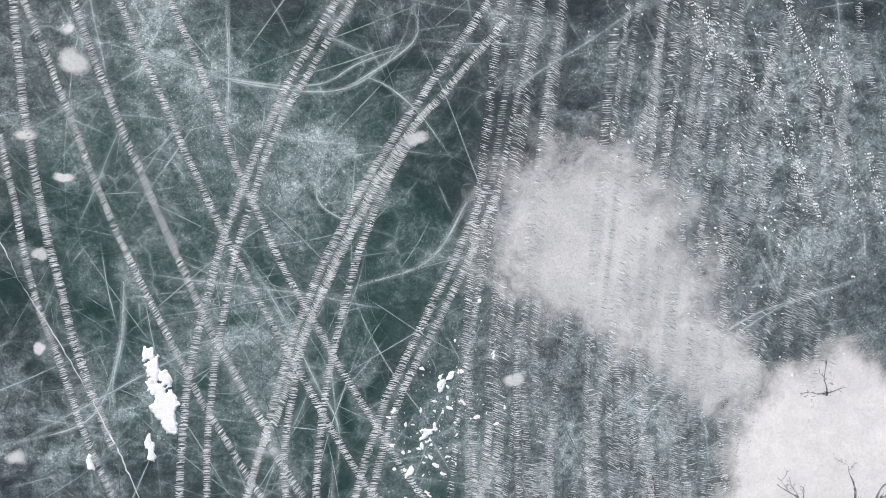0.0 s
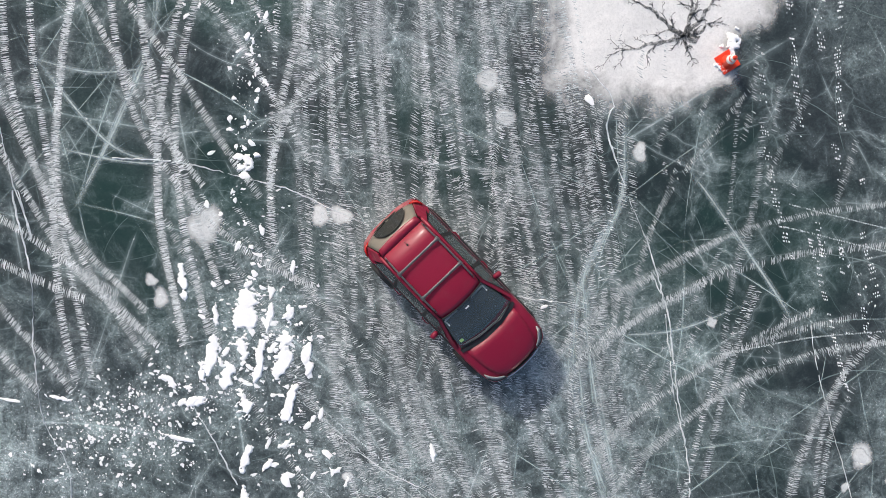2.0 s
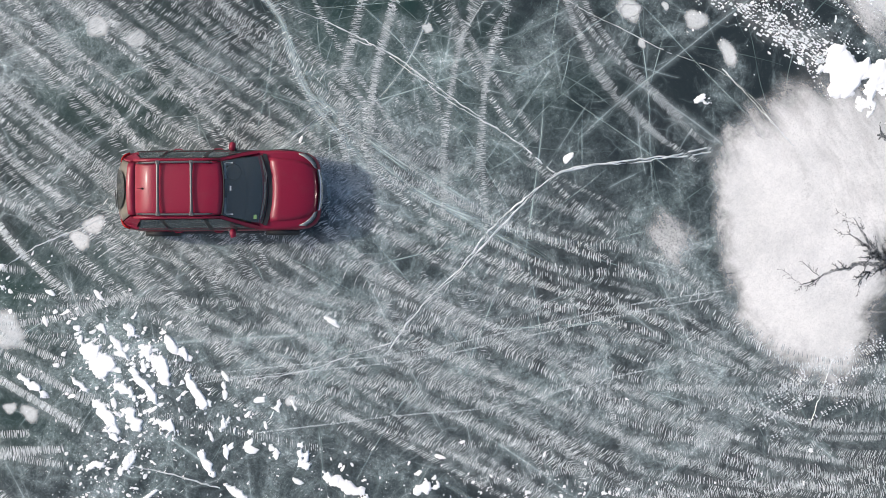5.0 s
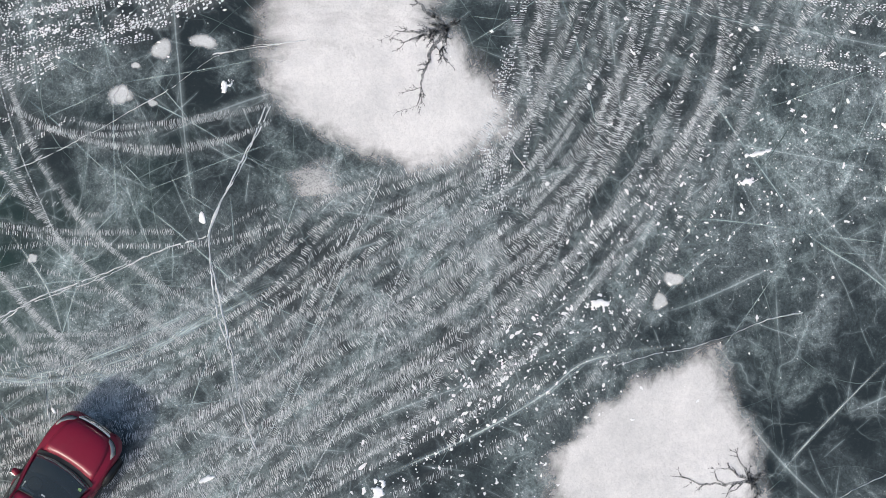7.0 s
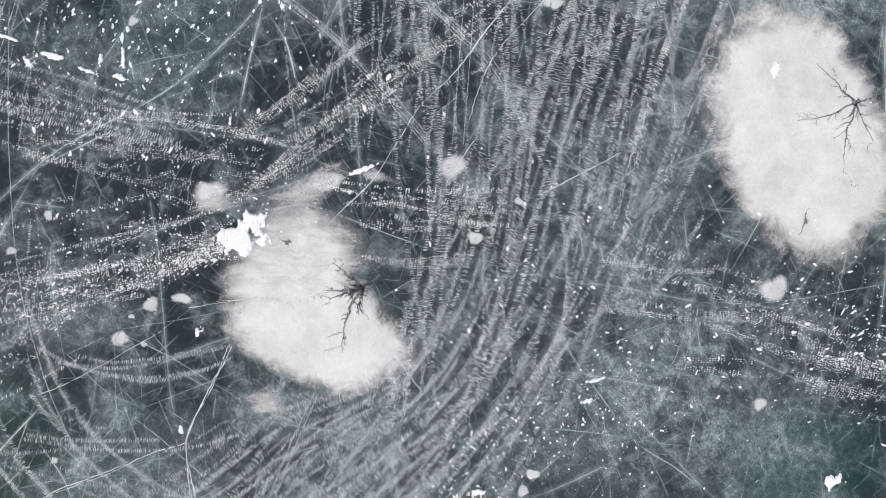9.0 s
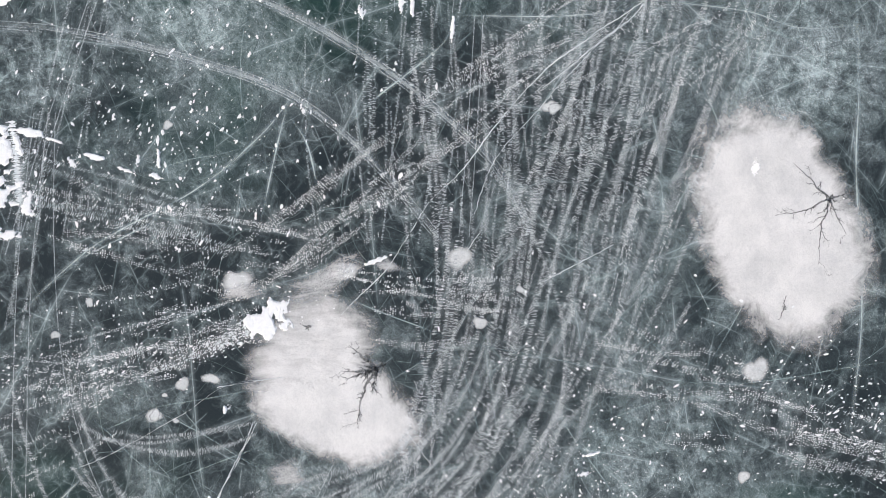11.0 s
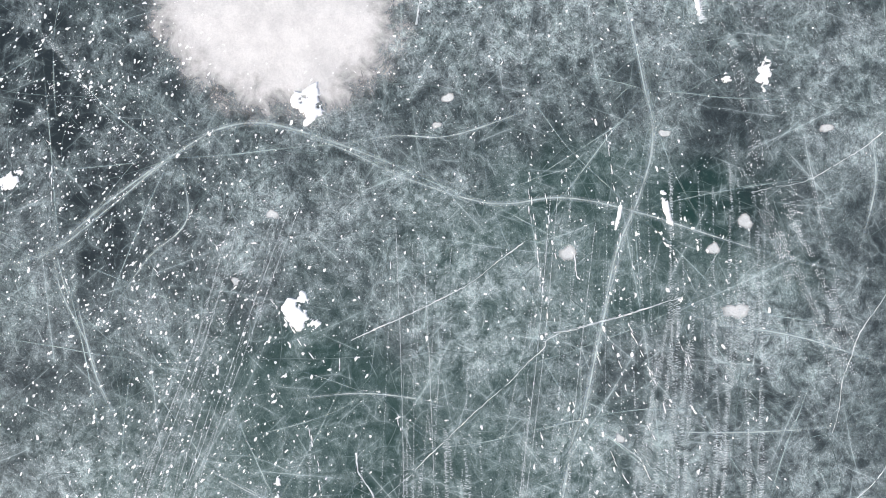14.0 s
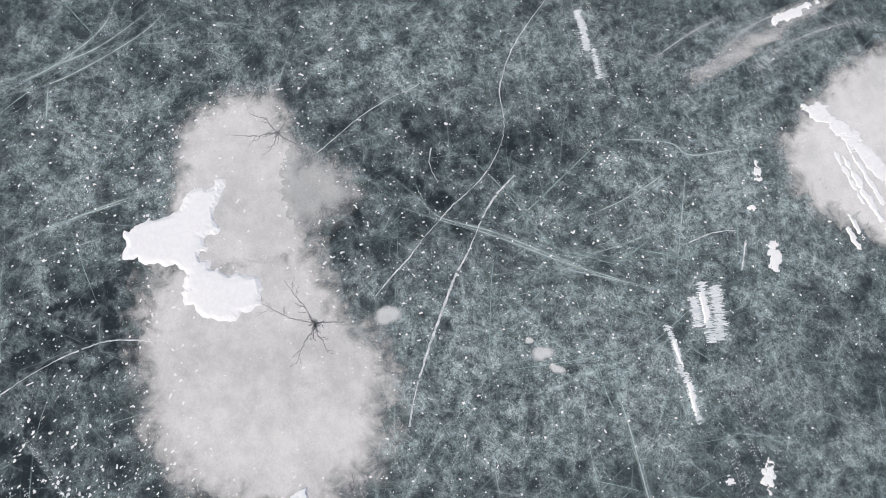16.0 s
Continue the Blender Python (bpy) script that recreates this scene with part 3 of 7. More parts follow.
def snow_piece(x, y, length, wide, angle, tall=0.03, name="snow_slab", label="", material=None, spokes=18, ragged=0.22, group="snow slabs on the ice"):
    verts, faces = (crust if length * wide > 0.05 else lump)(length, wide, tall * rng.uniform(0.6, 1.0), spokes, ragged)
    ob = quads(name, verts, faces, material or SNOW, None)
    ob.matrix_basis = pose(x, y, 0.004, 0, 0, angle)
    return tagged(ob, label or "small ragged slab of white packed snow on ice", "snow", group)


def chip_field(x, y, rx, ry, angle, count, small, large, stretch=2.0, lean=None, singles=0, label="scattered white crumbs of snow on dark ice"):
    """Crumbs of snow strewn over an oval; the largest of them stand alone."""
    ca, sa = math.cos(radians(angle)), math.sin(radians(angle))
    all_v, all_f = [], []
    for i in range(count):
        u, v = rng.normal(0, 0.5, 2)
        px, py = x + rx * u * ca - ry * v * sa, y + rx * u * sa + ry * v * ca
        size = small * (large / small) ** (rng.random() ** 2.2)
        turn = (lean if lean is not None else rng.uniform(0, 180)) + rng.normal(0, 22)
        s = rng.uniform(1, stretch)
        if i < singles:
            size = rng.uniform(0.6, 1.0) * large
            snow_piece(px, py, size * s, size, turn, 0.02, "snow_crumb", "small white crumb of snow frozen to the ice", CHIP, 9, 0.3, "snow crumbs on the ice")
            continue
        verts, faces = lump(size * s, size, 0.006 + 0.05 * size, 9, 0.5)
        m = np.array([[math.cos(radians(turn)), -math.sin(radians(turn))], [math.sin(radians(turn)), math.cos(radians(turn))]])
        k = len(all_v)
        for a, b, c in verts:
            q = m @ (a, b)
            all_v.append((q[0] + px, q[1] + py, c + 0.004))
        all_f += [tuple(k + j for j in f) for f in faces]
    if all_v:
        tagged(quads("snow_crumbs", all_v, all_f, CHIP), label, "snow crumbs", kind="stuff")


# ---------------------------------------------------------------- white ice and frost
STAR_ICE = "rounded patch of cloudy white ice with soft edges on dark ice"
frost_patch(9.42, -5.98, (3.01, 3.13, 3.01, 2.76, 2.96, 2.82, 2.65, 2.65, 2.79, 3.23, 3.88, 3.29, 3.03, 2.90, 2.21, 2.45), WHITE_ICE, "white_ice_patch", STAR_ICE, "white ice")
frost_patch(6.06, -3.25, (1.68, 1.29, 1.25, 1.20, 1.15, 1.14, 1.61, 2.08, 1.86, 1.61, 1.37, 1.13, 1.51, 1.97, 2.29, 2.39), FROST, "frost_patch", "scuffed thin white frost over dark ice", "frost", 0.001)
frost_patch(3.86, -0.93, (2.70, 2.70, 2.78, 2.70, 2.82, 2.97, 3.16, 3.14, 3.08, 2.95, 2.52, 2.09, 2.49, 2.93, 3.95, 3.67), FROST, "frost_patch", "scuffed thin white frost over dark ice", "frost", 0.001)
frost_patch(12.54, -23.22, (2.15, 2.31, 2.57, 2.91, 2.83, 2.77, 2.47, 2.05, 1.75, 1.73, 1.78, 1.85, 2.04, 2.45, 2.88, 3.35, 3.79, 3.25, 2.75, 2.62, 2.12, 2.19, 2.09, 2.14), WHITE_ICE, "white_ice_patch", STAR_ICE, "white ice")
frost_patch(14.42, -23.15, (2.29, 2.24, 2.13, 2.16, 2.44, 2.49, 2.61, 2.29, 1.98, 1.91, 2.04, 2.04, 2.23, 2.42, 2.41, 2.47, 2.62, 2.63, 2.53, 2.39), STREAKED_ICE, "white_ice_patch", "streaky end of a white ice patch on dark ice", "white ice")
frost_patch(17.07, -24.16, (0.43, 0.44, 0.49, 0.63, 1.02, 1.9, 1.74, 1.24, 0.99, 0.85, 0.77, 0.76, 0.85, 0.96, 1.12, 1.5, 1.89, 1.41, 0.66, 0.47), WISP, "frost_patch", "wispy white frost beside a white ice patch", "frost")
frost_patch(17.3, -21.31, (0.47, 0.53, 0.63, 0.94, 0.92, 0.65, 0.44, 0.37, 0.37, 0.44, 0.56, 0.9, 0.8, 0.55, 0.44, 0.42), WISP, "frost_patch", "wispy white frost beside a white ice patch", "frost")
frost_patch(17.01, -26.65, (0.46, 0.49, 0.64, 0.51, 0.37, 0.33, 0.31, 0.41, 0.64, 0.39, 0.3, 0.32), WISP, "frost_patch", "wispy white frost beside a white ice patch", "frost")
frost_patch(10.6, -21.34, (0.68, 0.74, 0.84, 0.7, 0.78, 0.69, 0.68, 0.76, 0.72, 0.85, 0.65, 0.67), WISP, "frost_patch", "thin white frost below a white ice patch", "frost")
frost_patch(14.82, -40.98, (4.73, 4.79, 3.97, 3.36, 3.07, 3.06, 3.38, 3.98, 4.29, 3.79, 3.74, 3.20, 2.80, 2.73, 3.18, 4.12), WHITE_ICE, "white_ice_patch", STAR_ICE, "white ice")
frost_patch(2.09, -28.03, (1.75, 1.56, 1.81, 2.07, 2.89, 3.02, 2.87, 2.68, 2.49, 2.87, 3.02, 2.75, 2.54, 2.42, 2.91, 1.99), WHITE_ICE, "white_ice_patch", STAR_ICE, "white ice")
frost_patch(60.51, -29.97, (4.29, 4.04, 3.8, 3.15, 2.75, 2.69, 2.81, 3.35, 4.32, 4.36, 4.71, 4.56, 4.72, 4.68, 4.67, 3.74, 3.16, 2.9, 2.85, 2.98, 3.28, 3.9, 4.48, 4.57), GREY_ICE, "white_ice_patch", STAR_ICE, "white ice", grow=1.06)
frost_patch(59.29, -32.92, (2.23, 2.79, 2.67, 2.41, 2.41, 2.24, 2.18, 2.33, 2.37, 2.12, 2.09, 1.92, 1.91, 2.0, 2.35, 1.98, 1.84, 1.79, 1.78, 1.96), THIN_ICE, "white_ice_patch", "thin cloudy rim of a white ice patch", "white ice", grow=1.1)
frost_patch(52.07, -29.16, (6.38, 6.51, 6.9, 6.48, 5.88, 5.35, 4.97, 4.79, 4.76, 4.75, 4.82, 4.78, 4.84, 5.02, 5.19, 5.39, 5.6, 5.82, 6.0, 5.9, 5.74, 5.73, 5.27, 5.61, 5.18, 4.84, 4.72, 4.91, 5.35, 6.38, 6.24, 6.21), GREY_ICE, "white_ice_patch", STAR_ICE, "white ice", grow=1.06)
frost_patch(55.45, -55.13, (3.71, 3.25, 3.16, 3.18, 3.91, 3.98, 4.07, 4.1, 4.25, 4.6, 5.4, 5.48, 6.05, 5.86, 5.85, 6.37, 6.42, 6.84, 5.59, 4.64), WHITE_ICE, "white_ice_patch", STAR_ICE, "white ice", grow=1.06)
frost_patch(61.19, -52.48, (0.89, 0.81, 0.81, 0.91, 1.17, 1.87, 4.34, 1.25, 0.63, 0.48, 0.42, 0.41, 0.44, 0.53, 0.77, 1.69, 4.57, 2.35, 1.37, 1.03), WISP, "frost_patch", "scuffed thin white frost over dark ice", "frost")

# ---------------------------------------------------------------- melt stars
melt_star(*(9.63, -7.47), ((7.88, -7.89), (7.97, -6.34), (9.62, -5.92), (10.83, -6.09), (10.47, -7.05), (9.83, -8.06)), 0.24, 0.14, 8)
melt_star(*(9.08, -4.24), ((8.48, -4.24), (9.08, -3.38), (9.51, -4.11)), 0.06, 0.05, 3)
melt_star(*(13.47, -25.35), ((13.70, -24.04), (13.36, -24.16), (11.76, -24.19), (12.56, -25.13), (14.53, -24.58), (13.64, -25.86)), 0.13, 0.19, 9)
melt_star(*(15.54, -23.27), ((15.68, -23.03), (15.55, -23.42)), 0.10, 0.06, 3)
melt_star(*(11.86, -26.20), ((11.51, -26.07), (11.85, -26.46), (12.06, -26.08)), 0.05, 0.05, 3)
melt_star(*(15.60, -42.82), ((17.19, -41.85), (15.47, -40.76), (13.39, -41.84), (14.20, -43.08), (15.59, -43.91)), 0.14, 0.085, 6)
melt_star(*(12.14, -40.26), ((12.53, -40.40), (11.79, -40.00)), 0.08, 0.06, 3)
melt_star(*(0.68, -30.18), ((1.29, -28.21), (1.19, -29.50), (1.57, -29.95), (0.89, -30.66), (-0.02, -30.16)), 0.18, 0.13, 6)
melt_star(*(53.79, -31.71), ((55.85, -30.92), (55.21, -29.77), (52.43, -30.68), (53.59, -32.83), (52.56, -31.92)), 0.20, 0.08, 6, MELT_PALE)
melt_star(*(53.79, -31.71), ((54.17, -31.53), (53.40, -31.79), (53.78, -32.10), (53.24, -31.53)), 0.10, 0.10, 4, MELT)
melt_star(*(47.43, -31.77), ((47.98, -31.79), (46.81, -32.05), (47.00, -31.34)), 0.10, 0.07, 4, MELT_PALE)
melt_star(*(62.21, -31.98), ((62.67, -29.86), (63.45, -31.00), (61.34, -31.29), (60.59, -33.11), (62.97, -32.80)), 0.12, 0.09, 4, MELT_PALE)

# ---------------------------------------------------------------- tyre tracks, one by one
NARROW = "single tyre track, a pale comb of scrapes across dark ice"
for line in (
    ((-9.61, 1.60), (-9.26, -0.17), (-8.91, -1.95), (-8.36, -3.49), (-7.81, -5.16), (-7.19, -6.59)),
    ((-9.28, 4.74), (-9.09, 2.36), (-8.81, 0.47), (-8.45, -1.31), (-8.03, -2.97), (-7.67, -4.13), (-7.17, -5.42)),
    ((-9.03, 4.62), (-8.21, 2.49), (-7.60, 0.85), (-6.87, -0.93), (-5.99, -2.72), (-5.37, -4.01), (-4.23, -5.95), (-3.73, -6.79), (-3.00, -8.19), (-2.13, -9.60), (-1.25, -10.76)),
    ((-7.93, 4.62), (-7.08, 2.24), (-6.34, 0.47), (-5.60, -1.31), (-4.72, -3.24), (-3.71, -5.04), (-3.70, -5.27), (-2.59, -7.05), (-1.60, -8.45), (-0.85, -9.74), (0.03, -11.03)),
    ((-6.93, 4.63), (-6.07, 2.62), (-5.20, 0.60), (-4.45, -0.93), (-3.57, -2.59), (-2.94, -3.75), (-1.53, -6.22), (-0.81, -6.93), (0.32, -8.72), (1.20, -10.26)),
    ((-5.79, 4.63), (-4.93, 2.62), (-4.19, 0.60), (-3.56, -0.80), (-2.68, -2.47), (-1.79, -4.01), (-1.15, -5.05), (-0.79, -5.66), (0.34, -7.31)),
    ((-1.95, 4.77), (-3.03, 3.00), (-3.93, 1.11), (-4.58, -0.55), (-5.10, -2.34), (-5.50, -4.26), (-5.67, -6.27), (-5.60, -8.05), (-5.26, -9.58), (-4.84, -10.87), (-4.36, -12.29), (-3.48, -13.34), (-2.46, -14.26)),
    ((-1.70, 4.64), (-3.29, 1.99), (-3.93, 0.34), (-4.46, -1.44), (-4.86, -3.62), (-5.04, -5.56), (-5.04, -7.41), (-4.92, -8.82), (-4.70, -10.23), (-4.40, -11.39), (-3.91, -12.55), (-3.29, -13.60), (-2.60, -14.65)),
    ((1.34, 4.59), (-0.24, 2.38), (-1.26, 0.86), (-2.03, -0.55), (-2.80, -2.21), (-3.32, -3.75), (-3.71, -5.17), (-4.11, -6.53), (-4.39, -8.05), (-4.59, -9.97), (-4.63, -11.77), (-4.51, -13.59), (-4.23, -15.16)),
    ((1.79, 4.28), (0.39, 2.63), (-0.24, 1.94), (-1.01, 0.73), (-1.78, -0.67), (-2.68, -2.59), (-3.07, -4.01), (-3.30, -5.82), (-3.25, -6.66), (-3.06, -8.19), (-2.64, -9.47), (-1.89, -10.63), (-1.00, -11.67), (0.01, -12.45), (1.30, -13.11)),
    ((-0.50, 1.36), (-1.26, -0.16), (-1.78, -1.70), (-2.17, -3.24), (-2.43, -4.79), (-2.56, -6.66), (-2.45, -8.45), (-2.29, -9.98), (-2.26, -11.27), (-2.05, -12.83), (-1.69, -14.39)),
    ((1.29, 0.48), (0.52, -1.31), (-0.25, -2.85), (-0.89, -4.14), (-1.34, -5.44), (-1.63, -6.42), (-1.97, -7.68), (-2.18, -8.96), (-2.29, -10.24), (-2.23, -11.79), (-1.99, -13.09), (-1.76, -14.39)),
    ((1.54, 0.35), (0.72, -1.57), (-0.05, -3.11), (-0.70, -4.40), (-1.12, -5.83), (-1.31, -6.54), (-1.65, -7.81), (-1.84, -9.09), (-1.86, -10.24), (-1.71, -11.66), (-1.41, -13.09), (-1.17, -14.14)),
    ((0.01, 2.25), (-0.75, 1.24), (-1.52, -0.04), (-2.29, -1.57), (-2.93, -3.11), (-3.46, -4.79), (-3.83, -5.52), (-4.28, -7.29), (-4.49, -9.07), (-4.52, -10.87), (-4.30, -12.55), (-4.01, -14.11), (-3.84, -15.16)),
    ((-6.29, -7.60), (-5.69, -8.81), (-5.08, -10.22), (-4.47, -11.39), (-3.72, -12.43), (-2.58, -13.60)),
    ((-6.32, -8.68), (-5.72, -10.09), (-4.98, -11.38), (-4.24, -12.55), (-3.22, -13.47), (-2.34, -14.39)),
    ((-6.38, -11.12), (-5.37, -11.77), (-4.24, -12.55), (-3.22, -13.21)),
    ((-6.41, -12.21), (-5.14, -12.80), (-3.99, -13.33)),
    ((-6.42, -12.79), (-5.68, -13.71), (-4.80, -14.76), (-4.30, -15.42)),
    ((-6.45, -13.70), (-5.70, -14.75), (-5.07, -15.41)),
    ((1.57, -5.54), (0.98, -7.19), (0.64, -8.46), (0.44, -9.49), (0.27, -10.64), (0.34, -12.07)),
    ((1.87, -7.83), (1.22, -8.34), (0.70, -9.10), (0.37, -10.00), (0.23, -10.77)),
    ((1.38, -4.91), (1.22, -6.30), (0.97, -8.08)),
    ((-2.42, -7.94), (-2.06, -9.47), (-1.63, -10.63), (-1.27, -12.05), (-0.90, -13.10)),
):
    tyre_track(line, rng.uniform(0.19, 0.23), 0.043, rng.choice((-12, 5, 9)), 1.15, 0.80, TREAD, NARROW, 0.22, 0, 0.08, 0.07)
for line in (
    ((7.92, -14.24), (10.20, -13.03), (12.17, -12.42), (14.34, -12.22), (16.05, -12.18)),
    ((8.13, -13.23), (10.26, -12.14), (12.23, -11.54), (14.41, -11.27), (16.11, -11.22)),
    ((7.44, -17.04), (9.38, -15.40), (11.38, -14.41), (13.61, -13.83)),
    ((8.61, -17.01), (10.66, -15.51), (12.65, -14.77), (14.19, -14.46), (15.91, -14.28)),
    ((12.03, -19.78), (12.15, -18.10), (12.51, -16.70), (13.11, -15.46), (14.10, -14.26)),
    ((12.70, -19.58), (12.80, -18.02), (13.04, -16.49), (13.65, -15.25)),
    ((10.12, -17.53), (10.69, -14.99), (11.34, -13.25)),
    ((14.92, -14.39), (12.84, -14.61), (10.76, -15.41), (8.96, -16.87), (7.81, -18.05)),
    ((12.62, -13.68), (10.65, -14.66), (8.58, -16.05), (7.29, -17.19)),
    ((10.02, -13.05), (8.86, -13.64), (7.60, -14.64)),
    ((13.46, -14.76), (12.79, -16.63), (12.65, -18.77), (12.63, -20.66)),
    ((13.19, -15.27), (12.19, -17.36), (12.00, -19.05), (12.22, -20.56)),
    ((10.41, -12.09), (8.81, -12.95), (7.70, -13.63), (6.68, -14.77)),
    ((10.70, -12.67), (9.09, -13.53), (8.01, -14.27), (6.90, -15.23)),
):
    tyre_track(line, rng.uniform(0.16, 0.20), 0.045, rng.choice((-12, 7, 12)), 0.9, 0.62, TREAD_DIM, NARROW, 0.3, 0, 0.2, 0.04)

# ---------------------------------------------------------------- the drift: tracks side by side round the bend
INNER = [(7.25, 5.43), (6.68, -2.00), (6.57, -5.84), (7.65, -13.16), (7.36, -15.30), (8.47, -19.06), (10.05, -21.49), (10.60, -25.25), (13.09, -27.57), (17.37, -29.13), (24.95, -30.11)]
OUTER = [(1.78, 5.41), (0.67, -1.99), (0.52, -5.82), (0.65, -13.11), (1.10, -15.92), (2.80, -21.22), (3.93, -25.85), (6.75, -29.27), (9.97, -32.19), (15.75, -35.81), (22.62, -39.55)]
N_DRIFT = len(INNER)
for i in range(54):
    s = (i + rng.uniform(0.2, 0.8)) / 54
    first = int(rng.choice((0, 0, 0, 0, 1, 2, 3, 4, 5)))
    last = int(rng.choice((5, 5, 6, 6, 7, 8, 9, 10, 11)))
    wave = s + np.interp(np.arange(N_DRIFT), (0, 3, 5, 7, 10), rng.normal(0, 0.09, 5))
    wave = np.where(wave < -0.22, -0.44 - wave, np.where(wave > 1.2, 2.4 - wave, wave))
    line = [tuple(np.array(p) * (1 - q) + np.array(r) * q) for p, r, q in zip(INNER, OUTER, wave)][first:last]
    if len(line) > 2:
        tyre_track(line, rng.uniform(0.17, 0.27), rng.uniform(0.048, 0.057), rng.choice((-26, -21, -17, -12, 6)), rng.uniform(0.65, 1.1), 0.50, TREAD if rng.random() < 0.5 else TREAD_DIM, "skid track among many that bend together across the ice", 0.35, 0, 0.35, 0.05)


def track_fan(a0, a1, b0, b1, count, material, solid=0.6, wide=0.22, bow=0.6, pitch=0.075, label="faint long tyre track on frosted ice"):
    """Tracks strewn between two lines: each runs from the line a0-a1 to the line b0-b1."""
    a0, a1, b0, b1 = (np.array(v) for v in (a0, a1, b0, b1))
    for _ in range(count):
        p, q = rng.random(), rng.normal(0, 0.12)
        a = a0 + (a1 - a0) * p
        b = b0 + (b1 - b0) * np.clip(p + q, -0.1, 1.1)
        mid = (a + b) / 2 + np.array((-(b - a)[1], (b - a)[0])) / np.hypot(*(b - a)) * rng.normal(0, bow)
        cut = rng.uniform(0, 0.25)
        tyre_track((tuple(a + (mid - a) * cut), tuple(mid), tuple(b + (mid - b) * rng.uniform(0, 0.25))), wide * rng.uniform(0.7, 1.2), pitch, rng.choice((-24, -18, -12, 8)), solid * rng.uniform(0.6, 1.2), 0.55 if material == TREAD_SNOW else 0.43, material, label, 0.45, 3 if material == TREAD_SNOW else 0, 0.45, 0.012)


track_fan((3.54, -17.60), (2.43, -22.29), (12.65, -28.19), (11.67, -32.30), 10, TREAD, 0.6, 0.2, 0.6, 0.050)
track_fan((5.97, -13.52), (7.68, -18.60), (3.81, -22.62), (6.12, -25.20), 10, TREAD_DIM, 0.5, 0.22, 0.5, 0.050)
track_fan((10.60, -22.20), (9.93, -23.20), (3.61, -17.32), (3.13, -18.09), 2, TREAD, 0.9, 0.16, 0.1, 0.048)
track_fan((8.50, -12.68), (4.44, -12.56), (10.58, -20.46), (8.89, -22.08), 10, TREAD_DIM, 0.5, 0.2, 0.8, 0.050)
track_fan((6.19, -8.73), (3.19, -10.21), (5.52, -15.05), (8.15, -16.92), 10, TREAD_DIM, 0.6, 0.2, 0.5, 0.050)

# scuffed ground round the start, and runs that cross one another further on
track_fan((5.34, 5.17), (10.29, 5.18), (3.76, -6.36), (8.52, -3.25), 26, TREAD, 0.45, 0.24, 0.5, 0.050)
track_fan((5.98, 5.42), (11.28, 2.15), (3.34, -11.81), (12.08, -11.87), 22, TREAD_DIM, 0.55, 0.24, 0.8, 0.050)
track_fan((11.35, -4.19), (13.76, -4.19), (13.04, -16.36), (14.83, -12.69), 12, TREAD_SNOW, 0.3, 0.2, 0.3)
track_fan((17.39, -21.49), (14.83, -23.06), (17.15, -13.39), (14.74, -12.81), 6, TREAD_SNOW, 0.6, 0.22, 0.3, 0.08, "row of snowy tread marks across dark ice")
track_fan((20.11, -21.90), (18.29, -21.47), (25.58, -12.67), (22.93, -12.07), 7, TREAD_PALE, 0.6, 0.2, 0.3, 0.08, "row of snowy tread marks across dark ice")
track_fan((14.79, -15.75), (15.02, -20.06), (14.05, -10.03), (17.27, -10.77), 5, TREAD_SNOW, 0.45, 0.22, 0.3, 0.08, "row of snowy tread marks across dark ice")
track_fan((13.43, -33.67), (10.64, -32.98), (7.67, -43.57), (4.92, -42.87), 14, TREAD_SNOW, 0.4, 0.24, 0.3, 0.09, "row of snowy tread marks across dark ice")
track_fan((17.66, -24.09), (16.66, -25.56), (15.70, -31.26), (13.30, -30.68), 10, TREAD_SNOW, 0.4, 0.16, 0.2, 0.08, "row of snowy tread marks across dark ice")
track_fan((9.00, -25.83), (7.71, -31.20), (26.97, -27.18), (23.69, -40.45), 12, TREAD, 0.85, 0.18, 0.6, 0.058)
track_fan((17.24, -31.52), (16.13, -37.79), (27.28, -37.39), (25.64, -43.98), 16, TREAD, 0.9, 0.20, 0.3, 0.058)
track_fan((11.70, -26.57), (10.06, -33.34), (19.78, -31.51), (19.82, -39.98), 6, TREAD, 0.85, 0.17, 0.3, 0.058)
track_fan((18.41, -33.20), (17.44, -37.20), (37.29, -40.42), (36.33, -44.19), 16, TREAD_PALE, 0.7, 0.2, 0.4, 0.056)
track_fan((18.19, -25.09), (16.63, -31.43), (35.95, -28.61), (33.98, -36.42), 22, TREAD_PALE, 0.5, 0.14, 0.3, 0.08)
track_fan((20.77, -23.56), (18.66, -24.33), (24.61, -34.09), (21.86, -37.45), 10, TREAD_SNOW, 0.45, 0.2, 0.5, 0.08, "row of snowy tread marks across dark ice")
track_fan((20.26, -24.34), (18.09, -25.49), (29.93, -47.44), (27.74, -47.71), 9, TREAD_SNOW, 0.35, 0.24, 0.7, 0.08, "row of snowy tread marks across dark ice")
track_fan((21.22, -12.73), (20.44, -15.93), (37.77, -21.37), (37.16, -23.78), 10, TREAD_PALE, 0.7, 0.09, 0.2, 0.06)
track_fan((29.73, -15.87), (28.93, -19.06), (43.36, -25.60), (43.90, -28.51), 9, TREAD_PALE, 0.8, 0.09, 0.3, 0.06)
track_fan((26.94, -27.00), (25.70, -31.95), (42.23, -31.70), (40.60, -38.07), 14, TREAD_PALE, 0.7, 0.07, 0.2, 0.07)
track_fan((26.92, -37.09), (25.88, -41.23), (42.04, -40.77), (40.97, -44.93), 18, TREAD_PALE, 0.7, 0.14, 0.15, 0.06)
